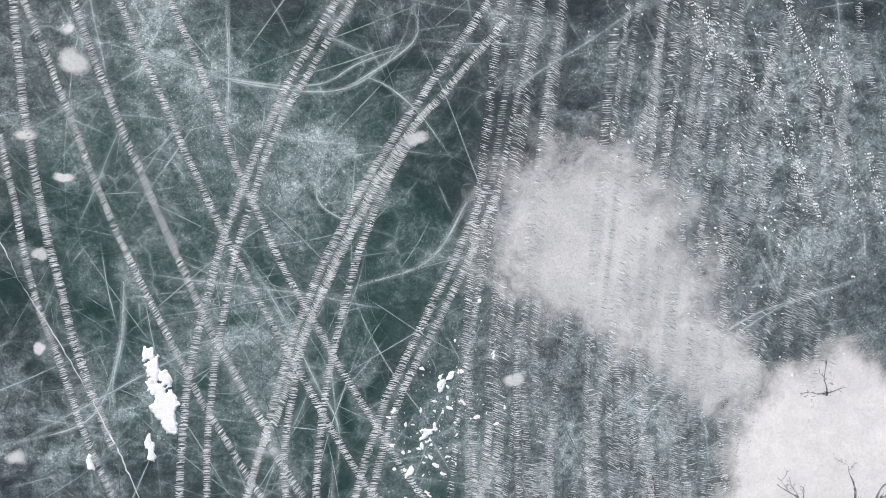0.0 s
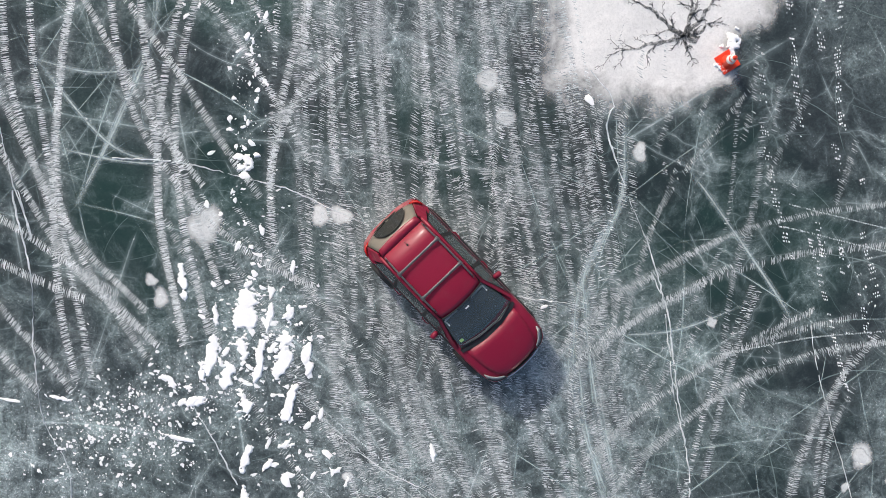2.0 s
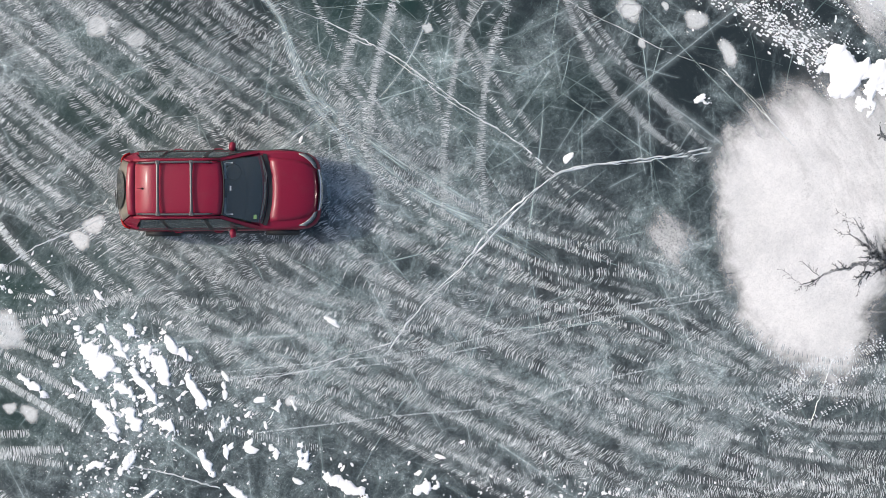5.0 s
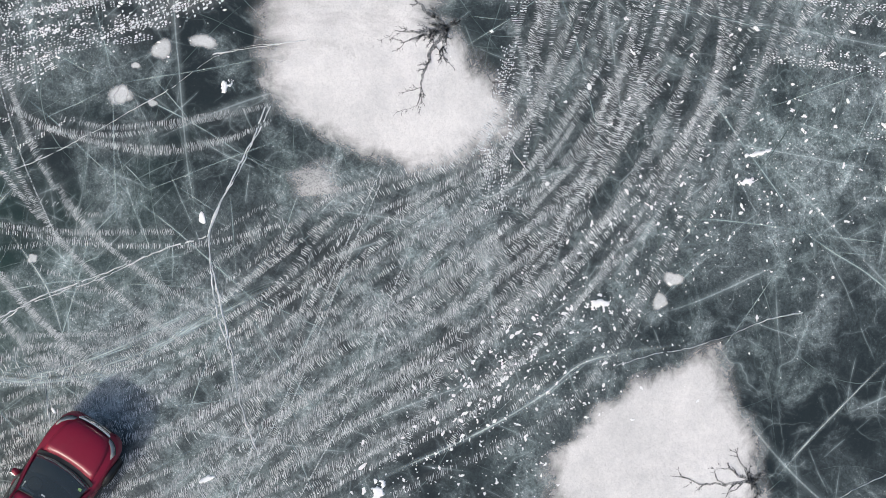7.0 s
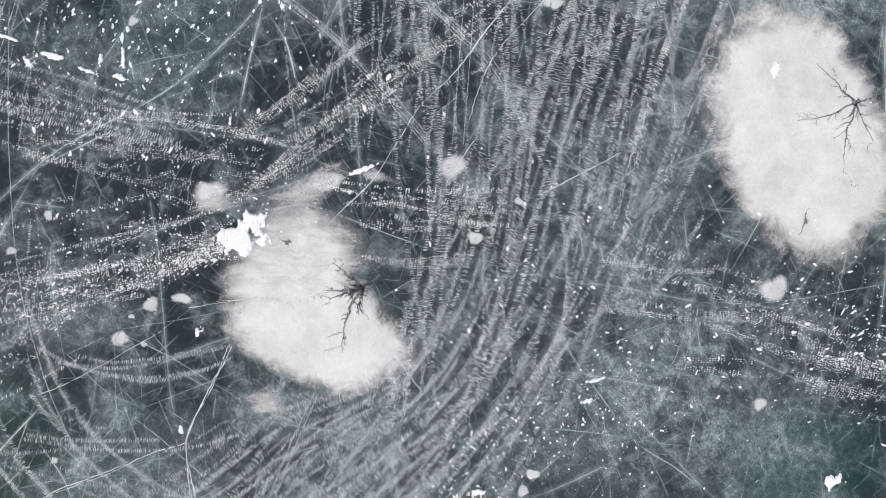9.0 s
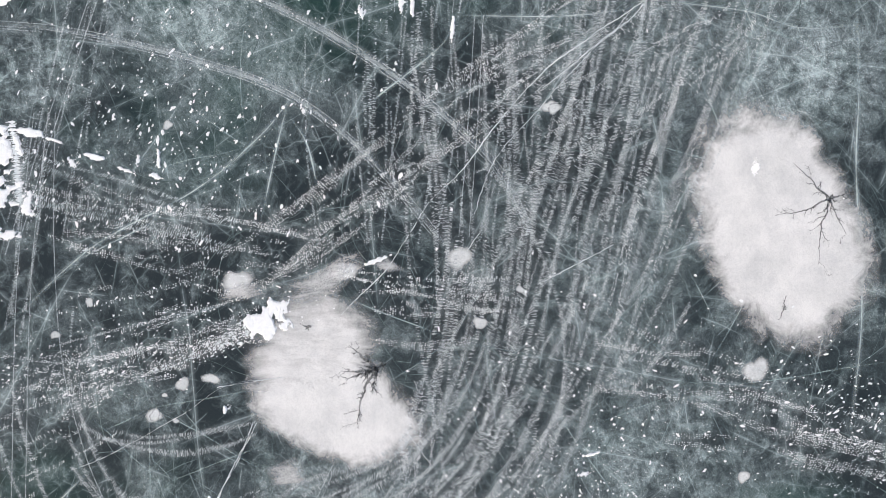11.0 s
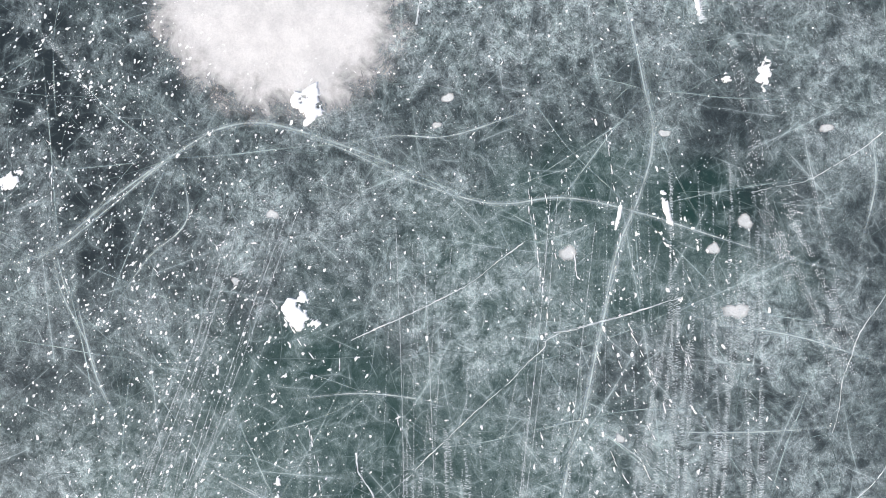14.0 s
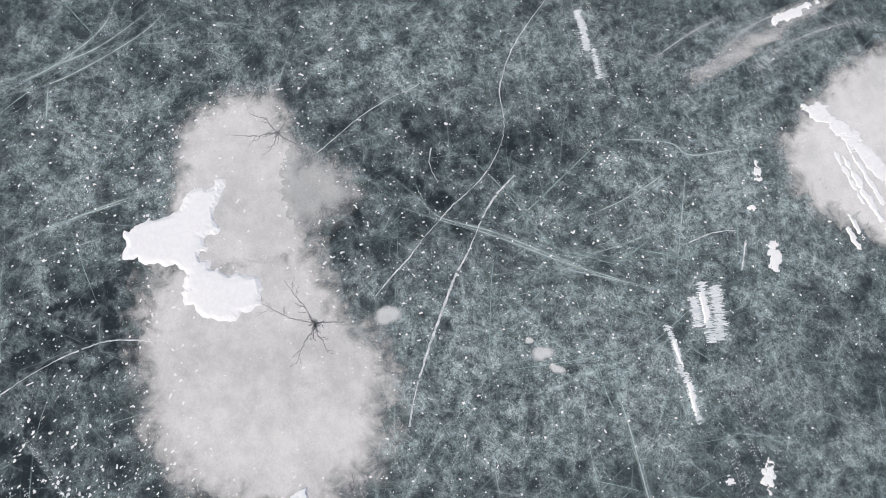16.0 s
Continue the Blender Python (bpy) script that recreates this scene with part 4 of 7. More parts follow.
track_fan((25.56, -32.33), (24.57, -36.28), (42.85, -37.59), (42.04, -40.77), 9, TREAD_PALE, 0.6, 0.06, 0.1, 0.05)
track_fan((42.02, -44.15), (41.77, -45.14), (31.88, -45.72), (31.97, -47.01), 6, TREAD_SNOW, 0.5, 0.3, 0.2, 0.09, "row of snowy tread marks across dark ice")
track_fan((48.75, -45.13), (48.26, -46.98), (34.23, -44.95), (33.79, -46.68), 8, TREAD_SNOW, 0.4, 0.28, 0.2, 0.09, "row of snowy tread marks across dark ice")
track_fan((51.19, -18.64), (53.53, -21.70), (39.02, -26.27), (40.16, -28.21), 3, TREAD_SNOW, 0.35, 0.2, 0.3, 0.09)
track_fan((66.08, -45.09), (65.60, -46.87), (60.53, -43.97), (59.62, -47.35), 8, TREAD_SNOW, 0.4, 0.3, 0.2, 0.1, "row of snowy tread marks across dark ice")
track_fan((8.32, -39.13), (6.15, -38.58), (5.91, -43.96), (3.95, -43.46), 12, TREAD_SNOW, 0.9, 0.3, 0.2, 0.08, "row of snowy tread marks across dark ice")


DOTTED = "row of snowy tread marks across dark ice"
track_fan((16.38, -10.73), (14.38, -10.25), (17.44, -22.04), (15.34, -21.95), 6, TREAD_SNOW, 0.7, 0.24, 0.2, 0.075, DOTTED)
track_fan((23.11, -14.45), (20.90, -14.78), (18.59, -22.53), (16.84, -21.89), 5, TREAD_SNOW, 0.65, 0.22, 0.2, 0.075, DOTTED)
track_fan((17.28, -20.94), (17.54, -23.33), (20.26, -27.81), (18.87, -29.17), 10, TREAD_SNOW, 0.6, 0.22, 0.3, 0.075, DOTTED)
track_fan((22.82, -29.80), (21.27, -29.76), (26.58, -38.49), (24.97, -39.79), 5, TREAD_SNOW, 0.7, 0.2, 0.2, 0.075, DOTTED)
track_fan((19.39, -33.11), (18.60, -34.61), (23.88, -41.63), (22.43, -43.17), 4, TREAD_SNOW, 0.5, 0.2, 0.2, 0.075, DOTTED)
track_fan((17.26, -26.23), (14.82, -25.85), (15.79, -30.53), (13.91, -31.34), 8, TREAD_SNOW, 0.5, 0.2, 0.2, 0.08, DOTTED)
track_fan((12.72, -26.69), (12.70, -27.35), (8.55, -25.23), (8.00, -26.00), 7, TREAD_SNOW, 0.7, 0.22, 0.3, 0.075, DOTTED)
track_fan((5.60, 4.92), (9.68, 4.93), (8.23, -0.80), (11.33, -0.67), 11, TREAD_SNOW, 0.6, 0.2, 0.2, 0.07, DOTTED)
track_fan((13.22, -12.01), (12.31, -11.98), (14.16, -15.18), (13.35, -15.93), 4, TREAD_SNOW, 0.5, 0.22, 0.2, 0.075, DOTTED)
track_fan((0.63, -4.15), (7.51, -4.17), (0.52, -13.11), (7.52, -13.16), 10, TREAD, 0.8, 0.21, 0.5, 0.048, "skid track among many that bend together across the ice")
track_fan((-2.57, -10.43), (-0.24, -11.25), (1.35, -19.10), (6.21, -19.53), 8, TREAD, 0.8, 0.21, 0.6, 0.048, "skid track among many that bend together across the ice")
track_fan((7.64, -8.12), (13.98, -8.64), (5.55, -15.07), (10.98, -16.31), 10, TREAD_DIM, 0.6, 0.2, 0.5, 0.050)

for line in (
    ((19.39, -22.67), (20.29, -25.00), (21.60, -27.44), (23.06, -30.55), (24.32, -33.61), (25.63, -36.48), (26.54, -38.40)),
    ((19.15, -25.36), (20.50, -27.59), (21.51, -29.53)),
    ((19.61, -27.80), (20.96, -30.45), (21.72, -32.97), (22.83, -35.35)),
    ((19.24, -32.77), (20.04, -35.50), (20.40, -37.49)),
    ((20.53, -33.51), (21.93, -36.40), (22.69, -38.49), (23.05, -40.48)),
    ((25.76, -44.97), (25.93, -46.87)),
    ((23.11, -30.35), (23.81, -32.21), (24.39, -34.16)),
    ((18.78, -20.83), (19.69, -23.16), (20.74, -25.32)),
    ((15.25, -27.57), (14.97, -30.03), (14.58, -31.19)),
):
    tyre_track(line, 0.21, 0.085, 8, 1.2, 0.6, TREAD_SNOW, DOTTED, 0.3, 3, 0.0, 0.01)

track_fan((24.04, -13.16), (20.54, -13.62), (19.69, -24.01), (16.72, -24.14), 7, TREAD_SNOW, 0.6, 0.22, 0.3, 0.08, DOTTED)
track_fan((17.60, -11.87), (16.92, -14.67), (26.15, -14.93), (25.41, -17.95), 6, TREAD_PALE, 0.8, 0.15, 0.2, 0.055)
track_fan((19.24, -12.04), (16.68, -15.67), (19.18, -20.93), (17.50, -22.64), 6, TREAD_SNOW, 0.5, 0.22, 0.3, 0.08, DOTTED)
track_fan((12.72, -31.99), (12.04, -34.76), (23.34, -38.44), (22.70, -41.02), 8, TREAD_SNOW, 0.5, 0.2, 0.3, 0.08, DOTTED)

# runs that part from the bend, one by one
for line in (
    ((19.06, -37.15), (15.92, -35.13), (13.90, -33.73), (11.23, -32.00), (9.15, -30.05), (7.55, -27.67), (6.10, -24.60)),
    ((19.31, -36.12), (15.87, -33.85), (13.41, -31.99), (10.60, -29.31), (8.66, -27.58), (7.23, -25.96), (6.18, -24.26)),
    ((18.26, -38.23), (14.68, -35.74), (12.05, -33.11), (9.72, -30.73), (8.03, -28.69), (6.25, -26.27)),
    ((19.52, -35.27), (17.02, -33.58), (14.13, -31.25), (11.54, -29.18), (9.61, -28.17), (7.75, -26.81), (6.02, -24.94)),
    ((19.81, -34.07), (17.56, -32.08), (14.89, -30.35), (12.39, -28.66), (10.88, -27.38)),
    ((19.54, -32.92), (16.95, -30.84), (13.73, -29.16), (11.23, -27.47)),
    ((19.83, -30.99), (17.82, -31.78), (15.34, -32.27), (12.98, -32.25), (10.28, -31.41), (8.17, -30.36), (6.19, -28.80), (5.32, -27.86)),
    ((12.72, -27.28), (15.27, -29.53), (17.91, -32.16), (19.89, -33.73)),
    ((16.42, -38.33), (13.36, -35.96), (11.63, -34.10), (10.16, -31.93), (9.11, -30.23)),
    ((13.11, -36.99), (11.65, -35.55), (10.52, -34.19)),
    ((7.25, -19.78), (8.74, -22.69), (9.88, -25.51), (11.23, -27.47)),
    ((6.84, -21.50), (8.24, -24.02), (9.89, -26.96), (11.62, -28.83)),
    ((6.51, -22.88), (7.74, -25.36), (9.13, -27.87), (10.99, -29.95)),
    ((7.92, -17.75), (8.97, -20.19), (10.02, -22.63)),
    ((7.50, -18.75), (8.55, -21.19), (9.52, -23.97)),
    ((7.09, -20.47), (8.23, -23.29), (9.37, -26.11), (11.06, -28.15)),
    ((6.68, -22.19), (7.86, -24.84), (9.12, -27.14), (10.77, -29.36), (12.93, -30.96)),
    ((6.35, -23.57), (7.70, -26.26), (9.48, -28.68), (12.12, -31.31), (14.84, -33.60)),
    ((11.22, -13.07), (10.25, -15.58), (9.64, -18.17), (9.66, -20.36)),
    ((10.75, -27.17), (13.59, -28.22), (16.26, -29.22), (19.00, -29.88)),
    ((11.51, -26.26), (14.10, -27.61), (16.72, -28.79), (18.74, -29.46)),
    ((30.85, -40.39), (24.99, -38.38), (20.29, -36.13), (16.10, -33.60)),
    ((31.48, -41.29), (25.86, -39.12), (21.13, -36.97), (15.91, -34.39)),
    ((29.03, -39.19), (23.75, -36.59), (19.69, -34.30), (16.44, -32.22)),
    ((30.08, -41.78), (24.35, -39.26), (19.45, -36.97), (15.72, -35.18)),
    ((26.29, -41.66), (22.57, -39.65), (19.85, -37.91)),
    ((28.23, -38.14), (23.50, -35.89), (18.75, -33.01), (16.59, -31.63)),
    ((22.47, -41.73), (21.14, -40.34), (19.75, -39.14)),
    ((22.17, -36.19), (19.20, -34.60), (16.30, -32.81)),
):
    tyre_track(line, rng.uniform(0.17, 0.22), 0.054, rng.choice((-12, -5, 5, 12)), rng.uniform(0.8, 1.1), 0.5, TREAD, "pale tyre track that crosses others on dark ice", 0.35, 0, 0.35, 0.04)
for line in (
    ((35.09, -30.32), (29.49, -28.83), (23.59, -27.01), (17.95, -26.09)),
    ((33.96, -31.42), (27.12, -29.83), (21.28, -27.86), (17.82, -26.58)),
    ((26.04, -25.65), (22.04, -24.77), (18.38, -24.30)),
    ((23.49, -30.83), (20.37, -29.84), (17.36, -28.46)),
    ((33.03, -30.02), (29.41, -29.13)),
    ((34.41, -34.72), (28.54, -32.62), (23.56, -30.53), (17.51, -27.87)),
    ((35.14, -26.71), (30.34, -25.43)),
    ((33.88, -28.32), (27.87, -26.80)),
    ((32.53, -32.02), (26.97, -30.43), (23.88, -29.24)),
    ((29.32, -34.61), (24.91, -33.61)),
    ((27.87, -35.31), (23.94, -34.11)),
):
    tyre_track(line, 0.12, 0.055, 20, 0.9, 0.5, TREAD_PALE, "faint long tyre track on frosted ice", 0.4, 0, 0.4, 0.02)
for line in (
    ((22.08, -15.67), (21.11, -18.18), (20.31, -20.73), (18.61, -23.97)),
    ((21.04, -15.42), (20.33, -17.63), (19.48, -19.25), (18.69, -22.16)),
    ((20.53, -15.30), (18.83, -18.55), (17.81, -20.49)),
    ((19.77, -22.97), (20.51, -25.15), (21.30, -27.16)),
    ((18.83, -23.84), (19.40, -25.98), (20.11, -28.33), (20.81, -29.95)),
    ((16.39, -14.31), (16.07, -17.89), (15.71, -20.90)),
    ((16.40, -25.62), (15.93, -26.96), (15.34, -28.64)),
    ((15.54, -25.78), (15.04, -27.84), (14.38, -30.22)),
    ((12.52, -33.40), (11.85, -35.05), (11.19, -36.70)),
    ((11.06, -32.69), (9.47, -36.29), (8.00, -38.65), (7.18, -40.58)),
    ((8.48, -35.15), (7.69, -37.67), (6.61, -39.94)),
    ((22.68, -16.18), (21.75, -17.79), (19.96, -20.64)),
    ((14.59, -25.55), (13.75, -27.53), (13.69, -29.33)),
    ((9.81, -36.37), (8.86, -38.85), (8.03, -40.79)),
):
    for k in range(2):
        tyre_track([(x + rng.normal(0, 0.12), y + rng.normal(0, 0.12)) for x, y in line], 0.24, 0.085, rng.normal(0, 8), 0.7, 0.6, TREAD_SNOW, DOTTED, 0.4, 3, 0.0, 0.02)

# thin lines that the shoulders of single tyres drew
for line in (
    ((43.36, -25.60), (39.46, -23.36), (35.32, -20.43), (31.01, -17.46), (29.18, -16.37)), ((43.27, -25.94), (39.38, -23.68), (35.23, -20.79), (30.93, -17.77), (29.10, -16.69)), ((43.60, -28.01), (40.15, -25.66), (36.34, -23.12), (30.56, -19.25), (28.71, -18.26)), ((43.51, -28.35), (40.07, -25.98), (36.26, -23.44), (30.45, -19.69), (28.60, -18.68)),
    ((41.56, -37.64), (35.92, -35.61), (30.75, -33.55), (25.43, -31.35)), ((41.62, -37.40), (35.98, -35.39), (30.81, -33.31), (25.49, -31.10)), ((40.22, -38.71), (35.40, -36.84), (33.09, -35.94)), ((41.83, -31.60), (36.19, -30.39), (30.21, -28.99), (26.29, -27.89)), ((40.77, -32.39), (35.53, -31.32), (29.94, -30.08), (26.01, -29.04)),
    ((37.32, -23.18), (31.56, -19.66), (25.50, -15.87), (20.73, -13.04)), ((37.24, -23.48), (31.48, -19.98), (25.42, -16.21), (20.64, -13.40)), ((25.16, -31.87), (21.77, -30.83), (17.43, -29.40)), ((25.09, -32.18), (21.69, -31.16), (17.34, -29.76)), ((12.06, -11.28), (19.65, -13.24), (25.59, -15.26)), ((11.94, -11.78), (19.53, -13.75), (25.47, -15.77)),
    ((25.40, -16.03), (20.95, -14.94), (16.44, -14.21), (13.04, -14.27), (10.85, -14.61)), ((10.44, -22.97), (8.81, -21.67), (6.57, -20.10), (4.45, -18.56), (1.65, -16.11), (0.70, -15.35)), ((10.33, -23.04), (8.74, -21.84), (6.49, -20.28), (4.36, -18.73), (1.54, -16.22), (0.59, -15.47)), ((8.97, -23.65), (7.29, -22.46), (4.93, -20.89), (3.54, -19.63), (0.88, -17.35)),
):
    tyre_track(line, 0.055, 0.04, 25, 1.3, 0.85, TREAD_PALE, "thin double line drawn by a tyre's shoulder", 0.5)

# ---------------------------------------------------------------- scuffed arcs and fracture bands
for line, wide in (
    (((32.42, -14.53), (30.26, -19.77), (27.61, -24.44), (24.43, -27.90), (21.80, -29.99), (19.34, -31.48), (16.49, -32.02)), 0.55),
    (((29.40, -13.82), (28.25, -17.17), (26.36, -20.96), (24.12, -24.44), (21.11, -26.87), (17.27, -28.86)), 0.55),
):
    band(line, wide, SCUFF, "scuffed_track", "pale scuffed tyre arc across dark ice", 0.2)
    tyre_track(line, wide * 0.5, 0.05, 25, 0.5, 0.25, TREAD_PALE, "pale scuffed tyre arc across dark ice", 0.6, 0, 0.8, 0.10)
    xy, way = glide(line, 1.5)
    for off in (-0.30, -0.12, 0.22):
        tyre_track([(x - b * off * wide, y + a * off * wide) for (x, y), (a, b) in zip(xy, way)], 0.05, 0.04, 25, 0.8, 0.8, TREAD_PALE, "thin line drawn by a tyre's shoulder", 0.5, 0, 0.2, 0.02)
for line, wide in (
    (((31.41, -17.02), (29.89, -18.37), (27.95, -19.30)), 0.35),
    (((22.39, -26.36), (23.20, -27.83), (23.67, -28.90), (24.46, -30.47), (25.47, -31.46)), 0.42),
    (((25.31, -31.48), (24.52, -34.51), (24.17, -36.54), (24.08, -38.20)), 0.35),
    (((25.25, -41.04), (23.42, -41.52), (22.55, -41.62), (21.21, -41.91)), 0.32),
    (((23.18, -24.43), (22.04, -24.79), (20.34, -24.80)), 0.30),
    (((26.37, -27.03), (27.76, -27.77), (28.82, -27.72)), 0.28),
    (((28.82, -27.72), (30.11, -26.77), (31.56, -26.07), (32.61, -25.27)), 0.20),
    (((28.82, -27.72), (29.47, -29.36), (30.46, -31.30), (31.36, -32.79)), 0.22),
    (((34.77, -15.37), (34.77, -17.07), (34.87, -19.23)), 0.30),
    (((42.59, -19.59), (41.29, -19.60), (39.35, -19.67), (37.53, -20.08)), 0.34),
    (((32.65, -38.18), (31.80, -41.12), (31.25, -43.72), (30.85, -46.13)), 0.32),
    (((36.54, -40.44), (35.53, -42.29), (34.33, -44.94), (32.40, -47.96)), 0.40),
    (((30.75, -41.91), (29.02, -42.09), (26.75, -42.76)), 0.26),
    (((36.27, -21.70), (34.56, -23.41), (33.51, -24.64), (32.26, -26.67), (31.76, -29.51), (31.11, -30.82)), 0.24),
    (((67.20, -21.19), (67.75, -23.37), (69.17, -25.71), (71.02, -26.70)), 0.50),
    (((66.87, -21.16), (67.08, -23.76), (68.45, -27.30), (70.03, -29.26)), 0.40),
    (((67.23, -23.19), (65.09, -22.83), (64.69, -22.32)), 0.30),
    (((60.00, -20.48), (60.40, -22.73), (60.80, -25.02), (60.96, -27.31)), 0.45),
    (((59.17, -35.94), (57.91, -36.78), (56.84, -37.43), (55.74, -39.20), (54.42, -40.88), (52.62, -43.06), (51.40, -45.38)), 0.40),
    (((58.65, -44.34), (57.70, -47.17), (56.91, -47.85), (56.67, -49.70), (56.32, -51.52)), 0.45),
    (((56.93, -47.74), (54.05, -46.45), (51.43, -45.27)), 0.30),
    (((53.85, -41.62), (53.85, -43.47), (54.02, -45.15), (54.02, -46.56)), 0.28),
    (((56.91, -47.85), (55.82, -45.07), (55.22, -42.06)), 0.30),
    (((-4.15, -11.18), (-3.38, -9.73), (-2.58, -7.91), (-2.27, -7.31)), 0.30),
    (((-5.20, -7.82), (-3.74, -8.19), (-2.09, -8.08)), 0.22),
    (((-4.66, -9.87), (-2.92, -10.21), (-1.29, -10.26)), 0.22),
    (((8.25, -9.30), (8.23, -11.08), (7.54, -12.55), (7.07, -13.66)), 0.30),
    (((9.52, -10.17), (10.33, -11.25), (11.72, -13.28), (12.53, -14.64)), 0.28),
    (((7.92, -14.24), (9.47, -14.12), (11.19, -13.49)), 0.20),
    (((-9.72, -5.42), (-7.68, -4.78), (-6.95, -2.98), (-6.87, -1.44)), 0.30),
    (((-7.70, 3.37), (-5.81, 3.31), (-4.30, 2.81), (-2.02, 2.63), (-0.75, 3.51), (-0.31, 4.65)), 0.28),
    (((-4.47, 4.63), (-4.49, 2.62), (-4.62, 1.36)), 0.22),
    (((-1.76, 3.01), (-1.00, 2.76), (-0.24, 2.13), (0.52, 1.11)), 0.22),
    (((-2.02, 2.12), (-2.54, 0.47), (-2.16, -0.16), (-0.76, -0.67)), 0.22),
    (((10.41, -1.32), (8.89, -1.96), (7.60, -2.35), (6.32, -3.12), (4.40, -4.54), (2.59, -5.97)), 0.30),
    (((19.87, -15.39), (20.21, -16.84), (20.54, -18.29), (20.75, -18.85)), 0.30),
    (((2.74, -35.13), (2.92, -36.52), (3.07, -38.04)), 0.35),
    (((8.34, -11.07), (7.62, -12.17), (7.20, -13.46), (7.03, -15.22)), 0.35),
    (((7.14, -13.47), (7.40, -16.32), (8.26, -19.83)), 0.30),
    (((44.18, -16.69), (44.32, -19.09), (45.58, -21.75), (46.75, -24.83), (47.10, -26.43), (46.78, -28.08), (45.43, -30.33), (43.89, -32.53), (42.40, -34.94)), 0.50),
    (((47.57, -41.88), (45.16, -41.88), (42.64, -41.53), (40.76, -40.49), (38.96, -39.16), (36.14, -37.77), (33.53, -36.44), (30.96, -35.13)), 0.45),
    (((44.32, -19.09), (42.60, -19.12), (40.78, -19.56), (39.02, -19.79)), 0.35),
    (((41.69, -49.39), (39.21, -49.00), (36.78, -47.68)), 0.45),
    (((45.43, -30.33), (45.21, -32.43), (44.69, -34.45), (44.93, -37.74)), 0.35),
    (((46.18, -24.48), (44.09, -24.20), (43.03, -22.44), (41.37, -20.56)), 0.30),
    (((25.76, -31.54), (28.94, -34.04), (32.70, -35.84), (33.59, -36.49), (36.96, -38.19), (39.00, -39.35), (41.99, -40.97)), 0.45),
    (((46.98, -26.39), (46.81, -27.85), (45.31, -30.29), (43.58, -32.42), (41.91, -35.18), (41.44, -37.82), (40.28, -40.26), (37.95, -44.01), (35.66, -48.10)), 0.38),
    (((44.10, -17.32), (44.24, -19.23), (45.37, -21.78), (46.48, -24.14), (46.98, -26.39)), 0.35),
    (((44.24, -19.23), (42.87, -19.28), (41.78, -19.48)), 0.3),
    (((49.88, -41.71), (47.56, -41.92), (44.72, -41.76), (43.00, -41.69), (41.66, -41.08)), 0.40),
    (((53.85, -40.70), (52.83, -42.77), (51.52, -45.07)), 0.35),
    (((66.93, -21.17), (67.75, -23.37), (68.32, -25.59), (69.92, -28.50)), 0.45),
    (((56.90, -37.22), (55.45, -39.35), (53.74, -41.59), (51.51, -44.96)), 0.35),
    (((60.00, -20.48), (60.53, -23.19), (60.83, -26.83)), 0.30),
    (((36.80, -26.31), (36.29, -29.14), (35.09, -32.23)), 0.25),
    (((35.12, -22.92), (33.32, -25.01), (31.73, -28.00), (31.03, -30.77)), 0.25),
    (((17.98, -12.21), (20.22, -16.16), (21.36, -20.28), (22.48, -22.68), (23.76, -24.48), (26.36, -27.03)), 0.40),
    (((23.76, -24.48), (22.23, -23.69), (19.55, -22.41)), 0.30),
    (((22.83, -45.65), (19.39, -44.88), (16.41, -44.02), (11.19, -42.90), (6.57, -41.20)), 0.42),
    (((24.23, -38.25), (22.99, -41.55), (21.89, -43.40), (21.36, -46.40)), 0.30),
    (((29.57, -38.69), (30.87, -38.60), (32.73, -37.16), (33.48, -36.29), (33.38, -33.72)), 0.25),
    (((25.43, -31.52), (27.52, -33.32), (29.22, -34.16), (31.12, -35.06), (33.48, -36.29)), 0.35),
    (((-4.54, 4.63), (-4.49, 2.87), (-4.56, 1.36)), 0.25),
    (((-6.69, 3.50), (-4.42, 2.87), (-2.53, 2.75), (-1.51, 3.26), (0.01, 3.77)), 0.25),
    (((-4.20, -0.93), (-3.31, -2.47), (-2.55, -4.01), (-2.05, -5.05), (-2.18, -6.61)), 0.28),
    (((-6.87, -1.31), (-6.95, -2.98), (-7.16, -4.00), (-7.10, -5.04)), 0.28),
    (((-9.73, -5.55), (-7.80, -4.52), (-5.87, -3.49), (-3.57, -2.47)), 0.22),
    (((-1.78, -1.83), (0.01, -1.19), (0.91, 0.22), (1.41, 0.86)), 0.25),
    (((-0.37, 4.65), (-0.31, 3.77), (-1.51, 2.88), (-2.40, 2.37)), 0.25),
    (((3.89, -6.36), (5.04, -4.67), (7.61, -2.48), (10.41, -1.44)), 0.30),
    (((-2.19, -5.78), (-2.34, -7.43), (-3.28, -9.59), (-4.08, -11.13)), 0.32),
    (((-5.03, -7.80), (-3.28, -9.85), (-1.62, -10.24)), 0.25),
    (((8.29, -9.02), (8.17, -11.21), (7.39, -12.77), (7.13, -13.94), (7.14, -16.04)), 0.35),
    (((8.34, -11.10), (7.70, -12.13), (7.34, -12.88), (7.27, -13.63), (6.07, -13.21)), 0.30),
    (((7.27, -13.63), (7.02, -15.18), (7.90, -17.90), (9.54, -20.69)), 0.28),
    (((7.68, -12.47), (7.41, -13.58), (7.57, -15.37), (7.98, -17.36), (8.23, -18.73)), 0.30),
    (((2.82, -20.64), (3.42, -23.69), (3.99, -25.57), (4.56, -26.87), (4.45, -29.17)), 0.30),
    (((2.84, -34.13), (1.56, -32.12), (0.58, -30.73)), 0.22),
):
    band(line, wide * 0.75, BAND, "fracture_band", "pale band where ice cracked and healed")


